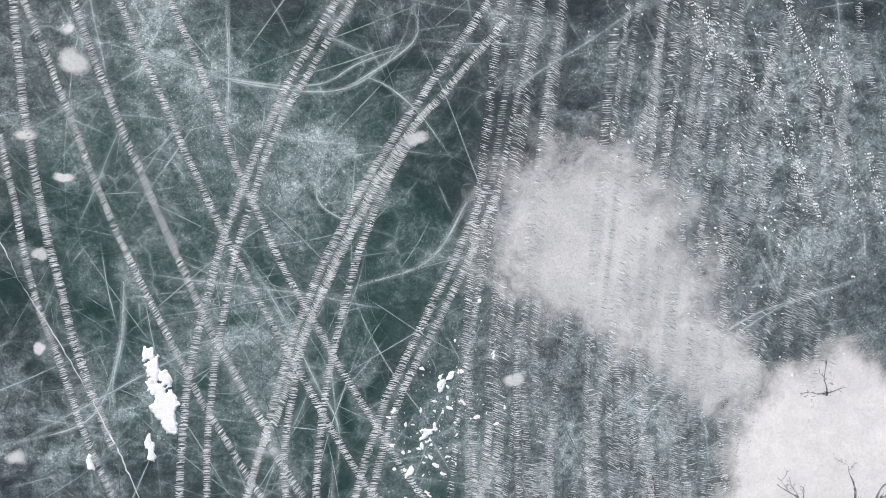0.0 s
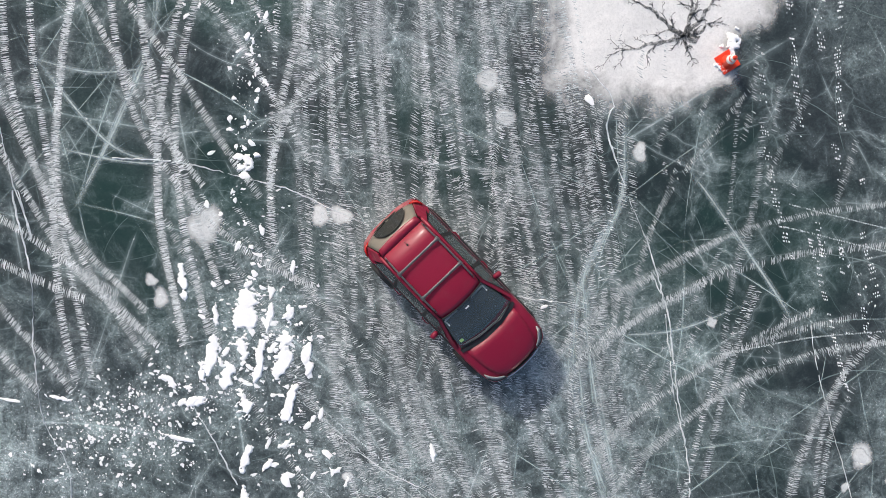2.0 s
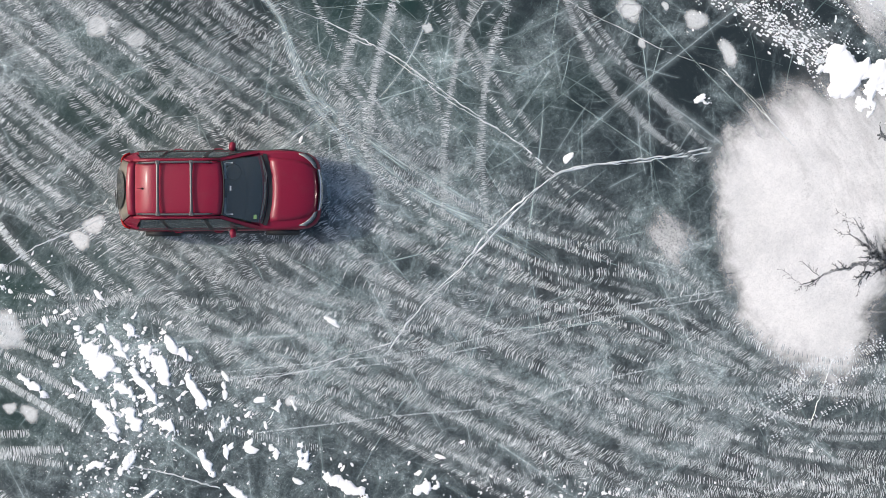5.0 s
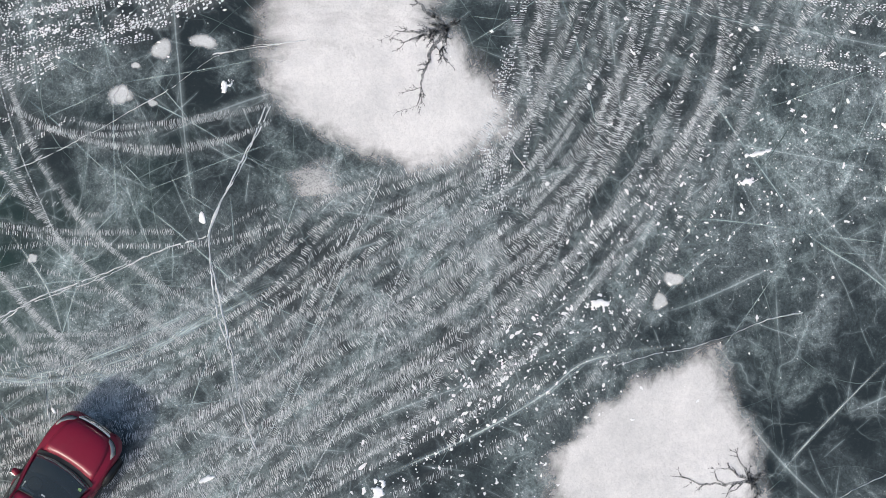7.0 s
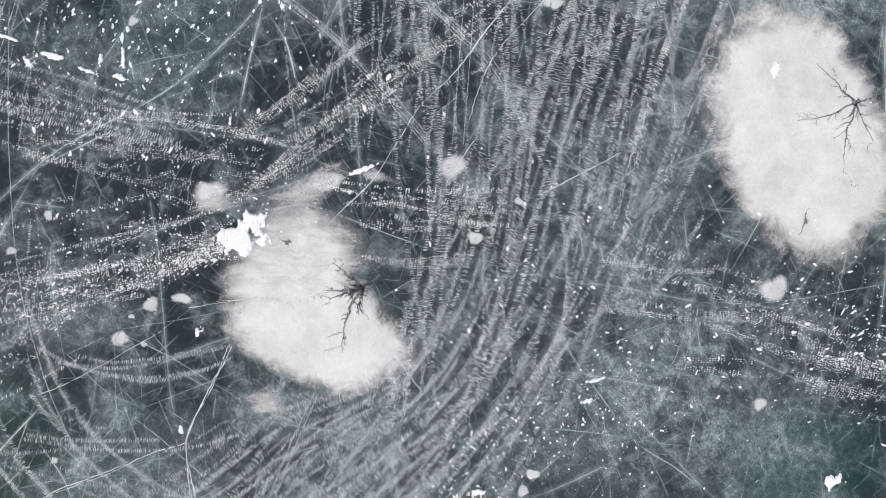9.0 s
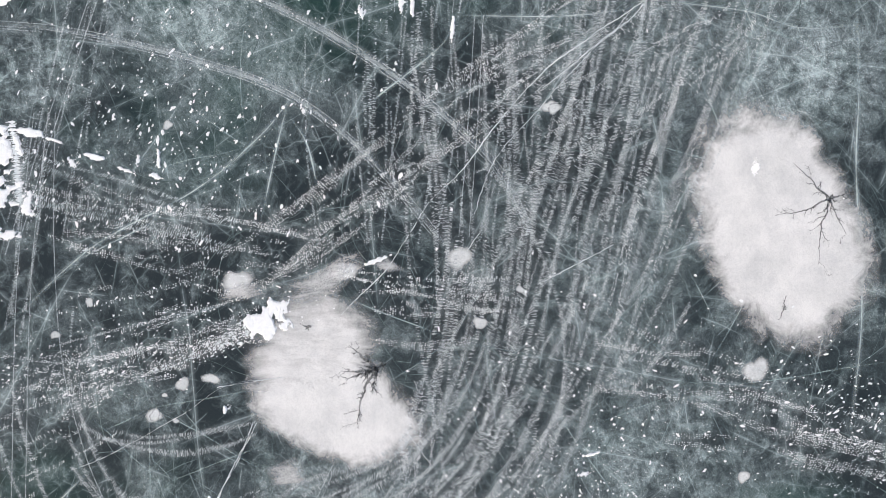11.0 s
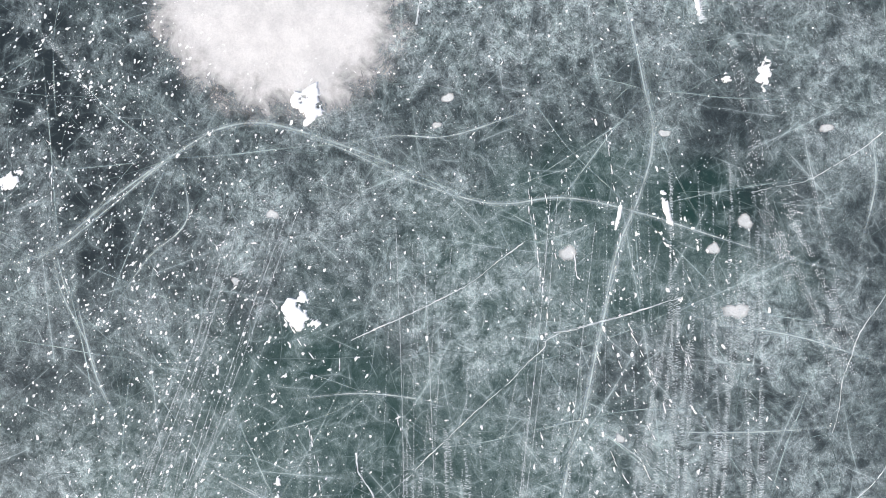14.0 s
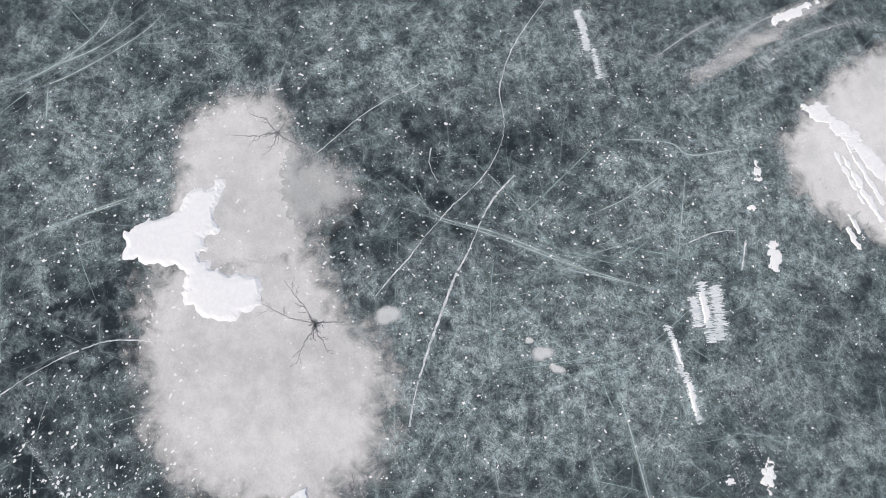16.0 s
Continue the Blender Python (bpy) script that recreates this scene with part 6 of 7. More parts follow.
# slivers of snow in broken rows
def sliver_row(points, size, every, label="broken row of thin white snow slivers on ice"):
    xy, way = glide(points, every)
    all_v, all_f = [], []
    for (x, y), (cx, cy) in zip(xy, way):
        if rng.random() < 0.35:
            continue
        long = size * rng.uniform(0.4, 2.2) ** 1.3
        verts, faces = lump(long, max(0.025, size * rng.uniform(0.15, 0.4)), 0.012, 8, 0.35)
        k = len(all_v)
        x, y = x + rng.normal(0, 0.03), y + rng.normal(0, 0.03)
        all_v += [(x + a * cx - b * cy, y + a * cy + b * cx, c + 0.008) for a, b, c in verts]
        all_f += [tuple(k + j for j in f) for f in faces]
    if all_v:
        tagged(quads("snow_slivers", all_v, all_f, CHIP), label, "snow crumbs", kind="stuff")


for line in (
    ((36.36, -38.04), (34.82, -38.28), (33.78, -38.22)), ((36.12, -38.99), (34.12, -39.36), (33.06, -39.41)), ((36.29, -37.50), (35.00, -37.59)), ((34.43, -37.72), (33.85, -37.93)), ((35.73, -40.52), (34.86, -40.61), (34.09, -40.73)), ((34.84, -40.71), (34.14, -40.80)),
    ((32.38, -37.08), (31.26, -37.36), (30.22, -37.73)), ((31.95, -37.96), (30.36, -38.40)), ((32.84, -38.61), (32.17, -38.76)), ((42.73, -21.40), (43.05, -22.23), (42.14, -22.85)), ((43.46, -19.34), (42.03, -19.52)), ((30.01, -42.30), (28.78, -43.03)), ((40.35, -26.56), (37.97, -27.55)), ((35.40, -26.80), (32.92, -26.61), (31.66, -26.61)),
    ((41.68, -37.18), (39.80, -37.02), (38.73, -37.06)), ((42.63, -36.79), (40.81, -36.43)), ((35.44, -29.99), (34.60, -29.99)),
    ((43.76, -37.22), (41.32, -36.63), (39.05, -36.31), (37.41, -36.09)), ((42.44, -38.16), (40.37, -37.83), (38.72, -37.60)), ((43.68, -40.03), (41.39, -39.70), (39.93, -39.54), (37.57, -38.78)), ((41.21, -31.21), (40.01, -30.91)), ((38.41, -39.65), (37.34, -39.68)), ((38.85, -41.25), (37.80, -41.18)), ((38.47, -28.61), (37.28, -28.31)), ((47.19, -19.74), (45.11, -19.38)),
):
    sliver_row(line, 0.13, 0.22)

# ---------------------------------------------------------------- hairline cracks, far too many to count
def hairlines(x, y, rx, ry, count, long, wide=0.02):
    verts, faces = [], []
    for i in range(count):
        z = 0.0012 + 0.004 * i / count
        u, v = rng.uniform(-1, 1, 2)
        px, py = x + rx * u, y + ry * v
        a, bend = rng.uniform(0, 2 * math.pi), rng.normal(0, 0.14)
        run = long * rng.uniform(0.3, 1.4)
        n = int(run / 0.3) + 2
        w0 = wide * rng.uniform(0.4, 1.6)
        k = len(verts)
        for j in range(n):
            w = w0 * math.sin(math.pi * (j + 0.5) / n) ** 0.4 * rng.uniform(0.5, 1.3)
            verts += [(px + math.sin(a) * w / 2, py - math.cos(a) * w / 2, z), (px - math.sin(a) * w / 2, py + math.cos(a) * w / 2, z)]
            px, py = px + 0.3 * math.cos(a), py + 0.3 * math.sin(a)
            a += bend * 0.5 + rng.normal(0, 0.05)
        faces += [(k + 2 * j, k + 2 * j + 2, k + 2 * j + 3, k + 2 * j + 1) for j in range(n - 1)]
    tagged(quads("hairline_cracks", verts, faces, HAIR, ground), "fine web of hairline cracks inside the ice", kind="stuff")


hairlines(-1, -3, 11, 9, 160, 4.0, 0.011)
hairlines(9, -18, 12, 14, 140, 5.0, 0.014)
hairlines(20, -30, 14, 18, 160, 7.0, 0.02)
hairlines(38, -32, 14, 20, 200, 7.0, 0.022)
hairlines(58, -38, 14, 20, 140, 7.0, 0.022)


# ---------------------------------------------------------------- materials of the car and the cone
def paint_material():
    m = Nodes("red car paint")
    local = m.tree.nodes.new("ShaderNodeTexCoord").outputs["Object"]
    xyz = m.node("ShaderNodeSeparateXYZ", Vector=local)
    film = m.ramp(m.noise(2.2, 5, 0.65, 0.4, local), 0.45, 0.8, 0.0, 0.22)
    spray = m.maths("MULTIPLY", m.ramp(m.noise(5.0, 6, 0.7, 0.2, local), 0.30, 0.65), m.maths("ADD", m.ramp(xyz.outputs[1], 2.2, 2.6, 0.0, 0.55), m.ramp(xyz.outputs[2], 0.25, 0.75, 0.6, 0.0), True))
    red = m.mix(m.noise(40.0, 2, 0.5, 0.0, local), (0.21, 0.007, 0.030), (0.25, 0.009, 0.036))
    dusty = m.mix(film, red, (0.20, 0.06, 0.07))
    return m.finish(m.mix(spray, dusty, (0.26, 0.19, 0.17)), m.maths("ADD", 0.42, m.maths("MULTIPLY", spray, 0.5)), 0.0, Coat_Weight=0.15, Coat_Roughness=0.2, Specular_IOR_Level=0.3)


def plain_material(name, colour, rough, metal=0.0, scale=30.0, spread=0.25, **more):
    m = Nodes(name)
    local = m.tree.nodes.new("ShaderNodeTexCoord").outputs["Object"]
    n = m.noise(scale, 4, 0.6, 0.0, local)
    low = tuple(c * (1 - spread) for c in colour)
    return m.finish(m.mix(n, low, colour), m.ramp(n, 0.3, 0.7, rough * 0.85, rough), metal, **more)


PAINT = paint_material()
GLASS = plain_material("tinted glass", (0.45, 0.54, 0.55), 0.03, 0.0, 3.0, 0.05, Transmission_Weight=0.85, IOR=1.45)
DUSTY_GLASS = plain_material("dusty rear glass", (0.20, 0.18, 0.15), 0.35, 0.0, 4.0, 0.3)
CLEAN_GLASS = plain_material("wiped dark glass", (0.018, 0.020, 0.019), 0.06, 0.0, 4.0, 0.2)
LAMP_GLASS = plain_material("lamp glass", (0.45, 0.47, 0.48), 0.08, 0.3, 20.0, 0.5)
LAMP_RED = plain_material("red lamp glass", (0.45, 0.01, 0.01), 0.15, 0.0, 20.0, 0.3)
TRIM = plain_material("black plastic trim", (0.022, 0.023, 0.024), 0.55)
GREY_BAR = plain_material("grey roof bars", (0.115, 0.12, 0.125), 0.45, 0.3)
CHROME = plain_material("chrome", (0.72, 0.73, 0.74), 0.12, 1.0, 10.0, 0.1)
RUBBER = plain_material("tyre rubber", (0.020, 0.020, 0.021), 0.85)
ALLOY = plain_material("dirty alloy", (0.38, 0.38, 0.38), 0.35, 0.8, 12.0, 0.4)
CLOTH = plain_material("dark seat cloth", (0.03, 0.032, 0.035), 0.9)
STICKER = plain_material("green sticker", (0.25, 0.42, 0.14), 0.5)
# for the windscreen tag and the strips that imitate reflections
PALE_MARK = plain_material("pale tag and painted reflections", (0.60, 0.61, 0.62), 0.5)
ORANGE = plain_material("orange-red cone plastic", (0.85, 0.055, 0.015), 0.45, 0.0, 9.0, 0.25)
REFLECT = plain_material("white reflective collar", (0.82, 0.82, 0.80), 0.35, 0.0, 9.0, 0.12)


# ---------------------------------------------------------------- shaping tools
def loft(sections, closed=False, caps=False):
    """A skin over rows of points; every row has as many points."""
    bm = bmesh.new()
    grid = [[bm.verts.new(p) for p in row] for row in sections]
    n = len(grid[0])
    for a, b in zip(grid, grid[1:]):
        for j in range(n if closed else n - 1):
            bm.faces.new((a[j], a[(j + 1) % n], b[(j + 1) % n], b[j]))
    if caps:
        bm.faces.new(grid[0][::-1])
        bm.faces.new(grid[-1])
    bmesh.ops.recalc_face_normals(bm, faces=bm.faces)
    return bm


def shell(sections, thick=0.012):
    """A lofted sheet with thickness."""
    bm = loft(sections)
    bmesh.ops.solidify(bm, geom=bm.faces[:], thickness=thick)
    return bm


def box(cx, cy, cz, sx, sy, sz, bevel=0.01):
    bm = bmesh.new()
    bmesh.ops.create_cube(bm, size=1.0, matrix=Matrix.LocRotScale((cx, cy, cz), None, (sx, sy, sz)))
    if bevel:
        bmesh.ops.bevel(bm, geom=bm.edges[:], offset=bevel, segments=2, affect="EDGES", profile=0.6)
    return bm


def tube(points, radius, sides=8, squash=1.0):
    rows_ = []
    for i, p in enumerate(points):
        a = Vector(points[max(i - 1, 0)])
        b = Vector(points[min(i + 1, len(points) - 1)])
        way = (b - a).normalized()
        side = way.cross(Vector((0, 0, 1)))
        side = side.normalized() if side.length > 1e-4 else Vector((1, 0, 0))
        up = side.cross(way)
        r = radius[i] if isinstance(radius, (list, tuple)) else radius
        rows_.append([tuple(Vector(p) + side * (r * math.cos(j * 2 * math.pi / sides)) + up * (r * squash * math.sin(j * 2 * math.pi / sides))) for j in range(sides)])
    return loft(rows_, True, True)


def spun(profile, centre, axis="x", sides=32):
    """A turned form: profile of (radius, along)."""
    rows_ = []
    for r, s in profile:
        ring = []
        for j in range(sides):
            c, d = r * math.cos(j * 2 * math.pi / sides), r * math.sin(j * 2 * math.pi / sides)
            ring.append((centre[0] + s, centre[1] + c, centre[2] + d) if axis == "x" else (centre[0] + c, centre[1] + d, centre[2] + s))
        rows_.append(ring)
    return loft(rows_, True, True)


def lerp_rows(a, b, n):
    return [[tuple(Vector(p).lerp(Vector(q), k / n)) for p, q in zip(a, b)] for k in range(n + 1)]


# ---------------------------------------------------------------- the car
def station(y, w, low, waist, shoulder, top, crown):
    """Half a cross-section of the body, mirrored to the other flank."""
    half = [(0.0, low), (w * 0.70, low), (w * 0.94, low + 0.06), (w * 0.99, low + 0.16), (w, waist), (w * 0.985, waist + (shoulder - waist) * 0.6), (w * 0.955, shoulder), (w * 0.90, shoulder + (top - shoulder) * 0.55), (w * 0.78, top), (w * 0.45, top + crown * 0.75), (0.0, top + crown)]
    return [(x, y, z) for x, z in half[::-1]] + [(-x, y, z) for x, z in half[1:-1]]


def make_car():
    car = new("car")
    tagged(car, "dark red estate car with grey roof bars, dusty at the back", "car")
    body_rows = [
        station(-1.83, 0.52, 0.36, 0.46, 0.55, 0.60, 0.02), station(-1.80, 0.64, 0.27, 0.48, 0.62, 0.68, 0.02), station(-1.72, 0.75, 0.23, 0.52, 0.70, 0.755, 0.025),
        station(-1.58, 0.83, 0.21, 0.55, 0.77, 0.815, 0.03), station(-1.30, 0.875, 0.20, 0.58, 0.84, 0.885, 0.035), station(-0.96, 0.892, 0.20, 0.60, 0.89, 0.935, 0.04),
        station(-0.70, 0.890, 0.20, 0.60, 0.92, 0.965, 0.04), station(-0.30, 0.885, 0.20, 0.60, 0.94, 0.975, 0.02), station(0.40, 0.882, 0.20, 0.60, 0.96, 0.985, 0.01),
        station(1.20, 0.885, 0.20, 0.61, 0.97, 0.995, 0.01), station(1.72, 0.892, 0.21, 0.62, 0.98, 1.000, 0.01), station(2.10, 0.872, 0.24, 0.63, 0.98, 1.000, 0.01),
        station(2.34, 0.830, 0.28, 0.63, 0.96, 0.985, 0.01), station(2.47, 0.765, 0.32, 0.62, 0.86, 0.90, 0.01), station(2.53, 0.690, 0.38, 0.60, 0.72, 0.76, 0.01), station(2.55, 0.60, 0.44, 0.56, 0.62, 0.66, 0.005),
    ]
    part("body", loft(body_rows, True, True), PAINT, car, smooth=True)
    # bonnet, a hair proud, with its two creases
    rows_ = []
    for y, w, z, c in ((-0.74, 0.70, 0.972, 0.036), (-0.97, 0.69, 0.952, 0.04), (-1.25, 0.665, 0.915, 0.04), (-1.50, 0.61, 0.865, 0.035), (-1.66, 0.53, 0.815, 0.03), (-1.73, 0.45, 0.78, 0.022)):
        rows_.append([(w * s, y - (0.105 if y > -0.8 else 0.05) * (1 - s * s), z + c * (1 - s * s) + (0.010 if abs(abs(s) - 0.72) < 0.1 else 0)) for s in (-1, -0.86, -0.72, -0.5, -0.25, 0, 0.25, 0.5, 0.72, 0.86, 1)])
    part("bonnet", shell(rows_, 0.014), PAINT, car, "smooth dark red bonnet", True)
    # roof
    rows_ = []
    for y, w, z, c in ((0.17, 0.545, 1.455, 0.030), (0.30, 0.575, 1.490, 0.038), (0.60, 0.595, 1.515, 0.042), (1.10, 0.60, 1.520, 0.042), (1.60, 0.59, 1.505, 0.040), (2.00, 0.57, 1.480, 0.036)):
        rows_.append([(w * s, y - 0.05 * (1 - s * s) * (1 if y < 0.5 else 0), z + c * (1 - s * s) - 0.02 * s ** 8) for s in (-1, -0.9, -0.75, -0.5, -0.25, 0, 0.25, 0.5, 0.75, 0.9, 1)])
    roof = part("roof", shell(rows_, 0.02), PAINT, car, smooth=True)
    rows_ = [[(w * s, y + 0.03 * (1 - s * s) * k, z + 0.034 * (1 - s * s)) for s in (-1, -0.8, -0.5, 0, 0.5, 0.8, 1)] for y, w, z, k in ((2.012, 0.565, 1.477, 0), (2.09, 0.555, 1.472, 0.5), (2.165, 0.54, 1.464, 1), (2.175, 0.53, 1.435, 1))]
    part("roof_spoiler", shell(rows_, 0.018), PAINT, car, smooth=True)
    # cabin frame: pillars and rails between belt and roof, both flanks
    for s in (1, -1):
        rows_ = [[(s * 0.80, -0.56, 0.995), (s * 0.84, -0.46, 0.985)], [(s * 0.70, -0.18, 1.22), (s * 0.75, -0.12, 1.21)], [(s * 0.585, 0.19, 1.455), (s * 0.645, 0.22, 1.435)]]
        part("front_pillar", shell(rows_, 0.03), PAINT, car)
        rows_ = [[(s * (0.60 + 0.012 * q), y, z), (s * 0.635, y, z - 0.02), (s * 0.655, y, z - 0.055)] for q, y, z in ((0, 0.20, 1.462), (1, 0.55, 1.497), (1, 1.1, 1.503), (0, 1.6, 1.488), (-1, 2.05, 1.458))]
        part("roof_edge", shell(rows_, 0.02), PAINT, car, smooth=True)
        rows_ = [[(s * 0.665, 1.92, 1.41), (s * 0.60, 2.13, 1.41)], [(s * 0.735, 2.02, 1.22), (s * 0.655, 2.27, 1.22)], [(s * 0.80, 2.12, 0.99), (s * 0.70, 2.40, 0.985)]]
        part("rear_pillar", shell(rows_, 0.03), PAINT, car)
        for y, lean in ((0.48, 0.05), (1.36, 0.10)):
            rows_ = [[(s * 0.852, y - 0.05, 0.985), (s * 0.852, y + 0.05, 0.985)], [(s * 0.667, y + lean - 0.035, 1.435), (s * 0.667, y + lean + 0.035, 1.435)]]
            part("door_pillar", shell(rows_, 0.012), TRIM, car, "black door pillar")
        edges = ((-0.42, 0.18, 0.435, 0.495), (0.535, 0.57, 1.305, 1.42), (1.415, 1.50, 2.08, 1.90))
        for y0, y1, y2, y3 in edges:
            low = [(s * 0.846, y0 + (y2 - y0) * k / 4, 0.988) for k in range(5)]
            high = [(s * 0.664, y1 + (y3 - y1) * k / 4, 1.432) for k in range(5)]
            rows_ = lerp_rows(low, high, 4)
            rows_ = [[(x + s * 0.018 * math.sin(math.pi * i / 4), y, z) for x, y, z in r] for i, r in enumerate(rows_)]
            part("side_window", loft(rows_), GLASS, car, "tinted side window", True)
        part("belt_strip", tube([(s * 0.856, y, 0.984) for y in (-0.45, 0.2, 0.9, 1.6, 2.1)], 0.012, 6), TRIM, car)
        for y in (0.50, 1.40):
            part("door_gap", tube([(s * 0.888, y, 0.30), (s * 0.896, y, 0.62), (s * 0.868, y, 0.95)], 0.006, 5), TRIM, car)
        part("door_gap", tube([(s * 0.888, -0.50, 0.30), (s * 0.897, -0.50, 0.62), (s * 0.862, -0.46, 0.93)], 0.006, 5), TRIM, car)
        for y in (0.36, 1.24):
            part("door_handle", tube([(s * 0.885, y - 0.10, 0.82), (s * 0.912, y - 0.06, 0.825), (s * 0.912, y + 0.06, 0.825), (s * 0.885, y + 0.10, 0.82)], 0.013, 6), PAINT, car)
        part("sill_trim", tube([(s * 0.875, y, 0.26) for y in (-0.55, 0.2, 0.8, 1.30)], 0.05, 8), TRIM, car, "black plastic sill")
        # mirrors
        mirror = part("wing_mirror", spun([(0.015, -0.11), (0.07, -0.10), (0.085, -0.02), (0.075, 0.07), (0.02, 0.10)], (s * 0.945, 0.015, 1.06), "x", 14), PAINT, car, "dark red wing mirror", True)
        mirror.data.transform(Matrix.Translation((s * 0.945, 0.015, 1.06)) @ Matrix.Diagonal((0.92, 0.85, 0.95, 1)) @ pose(0, 0, 0, 0, 0, -s * 12) @ Matrix.Translation((-s * 0.945, -0.015, -1.06)))
        part("mirror_arm", tube([(s * 0.845, -0.06, 0.985), (s * 0.90, -0.03, 1.0), (s * 0.95, 0.0, 1.02)], 0.03, 8), TRIM, mirror)
        part("mirror_glass", box(s * 0.945, 0.085, 1.06, 0.15, 0.008, 0.11, 0.003), CHROME, mirror)
        # roof rails and their feet
        rail = part("roof_rail", tube([(s * 0.545, 0.36, 1.515), (s * 0.552, 0.44, 1.555), (s * 0.558, 0.80, 1.578), (s * 0.555, 1.40, 1.572), (s * 0.542, 1.88, 1.545), (s * 0.536, 1.97, 1.50)], [0.014, 0.02, 0.022, 0.022, 0.02, 0.014], 8), GREY_BAR, car, "dark grey roof rail", True)
        for y in (0.44, 1.14, 1.88):
            part("rail_foot", box(s * 0.548, y, 1.535, 0.035, 0.10, 0.06, 0.008), TRIM, rail)
        # lamps
        rows_ = [[(s * 0.47, -1.775, 0.735), (s * 0.50, -1.73, 0.795)], [(s * 0.60, -1.742, 0.745), (s * 0.62, -1.65, 0.825)], [(s * 0.71, -1.66, 0.755), (s * 0.725, -1.53, 0.855)], [(s * 0.80, -1.52, 0.765), (s * 0.795, -1.40, 0.870)]]
        lamp = part("headlight", shell(rows_, 0.03), LAMP_GLASS, car, "swept-back clear headlight", True)
        lamp.data.transform(Matrix.Translation((0, -0.012, 0.018)))
        part("lamp_surround", tube([(s * 0.47, -1.790, 0.750), (s * 0.60, -1.756, 0.762), (s * 0.71, -1.676, 0.772), (s * 0.805, -1.535, 0.782)], 0.014, 6), TRIM, lamp)
        rows_ = [[(s * 0.60, 2.475, 0.80), (s * 0.62, 2.425, 1.00)], [(s * 0.72, 2.455, 0.81), (s * 0.72, 2.395, 1.01)], [(s * 0.80, 2.385, 0.82), (s * 0.785, 2.33, 1.015)], [(s * 0.842, 2.27, 0.85), (s * 0.825, 2.22, 1.01)]]
        tail = part("tail_light", shell(rows_, 0.035), LAMP_RED, car, "red wrap-round tail light", True)
        tail.data.transform(Matrix.Translation((s * 0.008, 0.028, 0.0)))
        # wheels in dark arches
        for y in (-0.965, 1.70):
            part("wheel_arch", spun([(0.375, -0.10), (0.385, 0.02), (0.36, 0.028), (0.345, -0.10)], (s * 0.872, y, 0.345), "x", 28), TRIM, car, "black plastic wheel arch", True)
            wheel = part("wheel", spun([(0.06, -0.11), (0.22, -0.10), (0.23, 0.09), (0.06, 0.095)], (s * 0.805, y, 0.33), "x", 24), ALLOY, car, "five-spoke alloy wheel")
            part("tyre", spun([(0.225, -0.11), (0.30, -0.115), (0.328, -0.08), (0.33, 0.0), (0.328, 0.08), (0.30, 0.112), (0.225, 0.10)], (s * 0.805, y, 0.33), "x", 36), RUBBER, wheel, smooth=True)
            for k in range(5):
                a = k * 2 * math.pi / 5 + 0.3
                part("spoke", tube([(s * 0.905, y + 0.04 * math.cos(a), 0.33 + 0.04 * math.sin(a)), (s * 0.900, y + 0.215 * math.cos(a), 0.33 + 0.215 * math.sin(a))], [0.03, 0.022], 6), ALLOY, wheel)
    # windscreen, cowl and wipers
    low = [(0.745 * q, -0.60 - 0.13 * (1 - q * q), 0.985 + 0.012 * (1 - q * q)) for q in np.linspace(-1, 1, 13)]
    high = [(0.575 * q, 0.175 - 0.055 * (1 - q * q), 1.452 + 0.032 * (1 - q * q)) for q in np.linspace(-1, 1, 13)]
    rows_ = lerp_rows(low, high, 6)
    rows_ = [[(x, y - 0.012 * math.sin(math.pi * i / 6), z + 0.02 * math.sin(math.pi * i / 6)) for x, y, z in r] for i, r in enumerate(rows_)]
    screen = part("windscreen", loft(rows_), GLASS, car, "dark tinted windscreen", True)
    part("windscreen_band", tube([(x * 1.0, y - 0.004, z + 0.006) for x, y, z in high], 0.016, 6), TRIM, screen)
    part("windscreen_base", tube([(x, y, z + 0.008) for x, y, z in low], 0.024, 6), TRIM, screen)
    part("inspection_sticker", box(-0.60, -0.475, 1.112, 0.085, 0.07, 0.006, 0.001), STICKER, screen, "green square sticker")
    part("cowl", shell([[(0.78 * q, -0.625 - 0.135 * (1 - q * q) - d, 0.996 + 0.022 * (1 - q * q) - d * 0.12) for q in np.linspace(-1, 1, 11)] for d in (0.0, 0.05, 0.085)], 0.01), TRIM, car, "black scuttle panel below the windscreen")
    for x0, x1, y1, z1 in ((0.12, -0.60, -0.60, 1.050), (0.64, -0.02, -0.69, 1.055)):
        wiper = part("wiper", tube([(x0, -0.715 + 0.08 * (x0 > 0.4), 1.04), ((x0 + x1) / 2, (y1 - 0.715) / 2 - 0.03, 1.065), (x1, y1, z1)], 0.014, 6), GREY_BAR, car, "black wiper at rest")
        part("wiper_blade", tube([(x0 - 0.08, -0.70 + 0.06 * (x0 > 0.4), 1.05), ((x0 + x1) / 2 - 0.04, (y1 - 0.70) / 2, 1.07), (x1 - 0.04, y1 + 0.02, z1)], 0.007, 5), ALLOY, wiper)
    # rear window: dusty, with the fan that the wiper keeps clean
    low = [(0.67 * q, 2.475 + 0.055 * (1 - q * q) - 0.05 * q ** 4, 0.985) for q in np.linspace(-1, 1, 11)]
    high = [(0.55 * q, 2.135 + 0.045 * (1 - q * q), 1.432) for q in np.linspace(-1, 1, 11)]
    rear = part("rear_window", shell(lerp_rows(low, high, 5), 0.01), DUSTY_GLASS, car, "dusty rear window with a wiped fan", True)
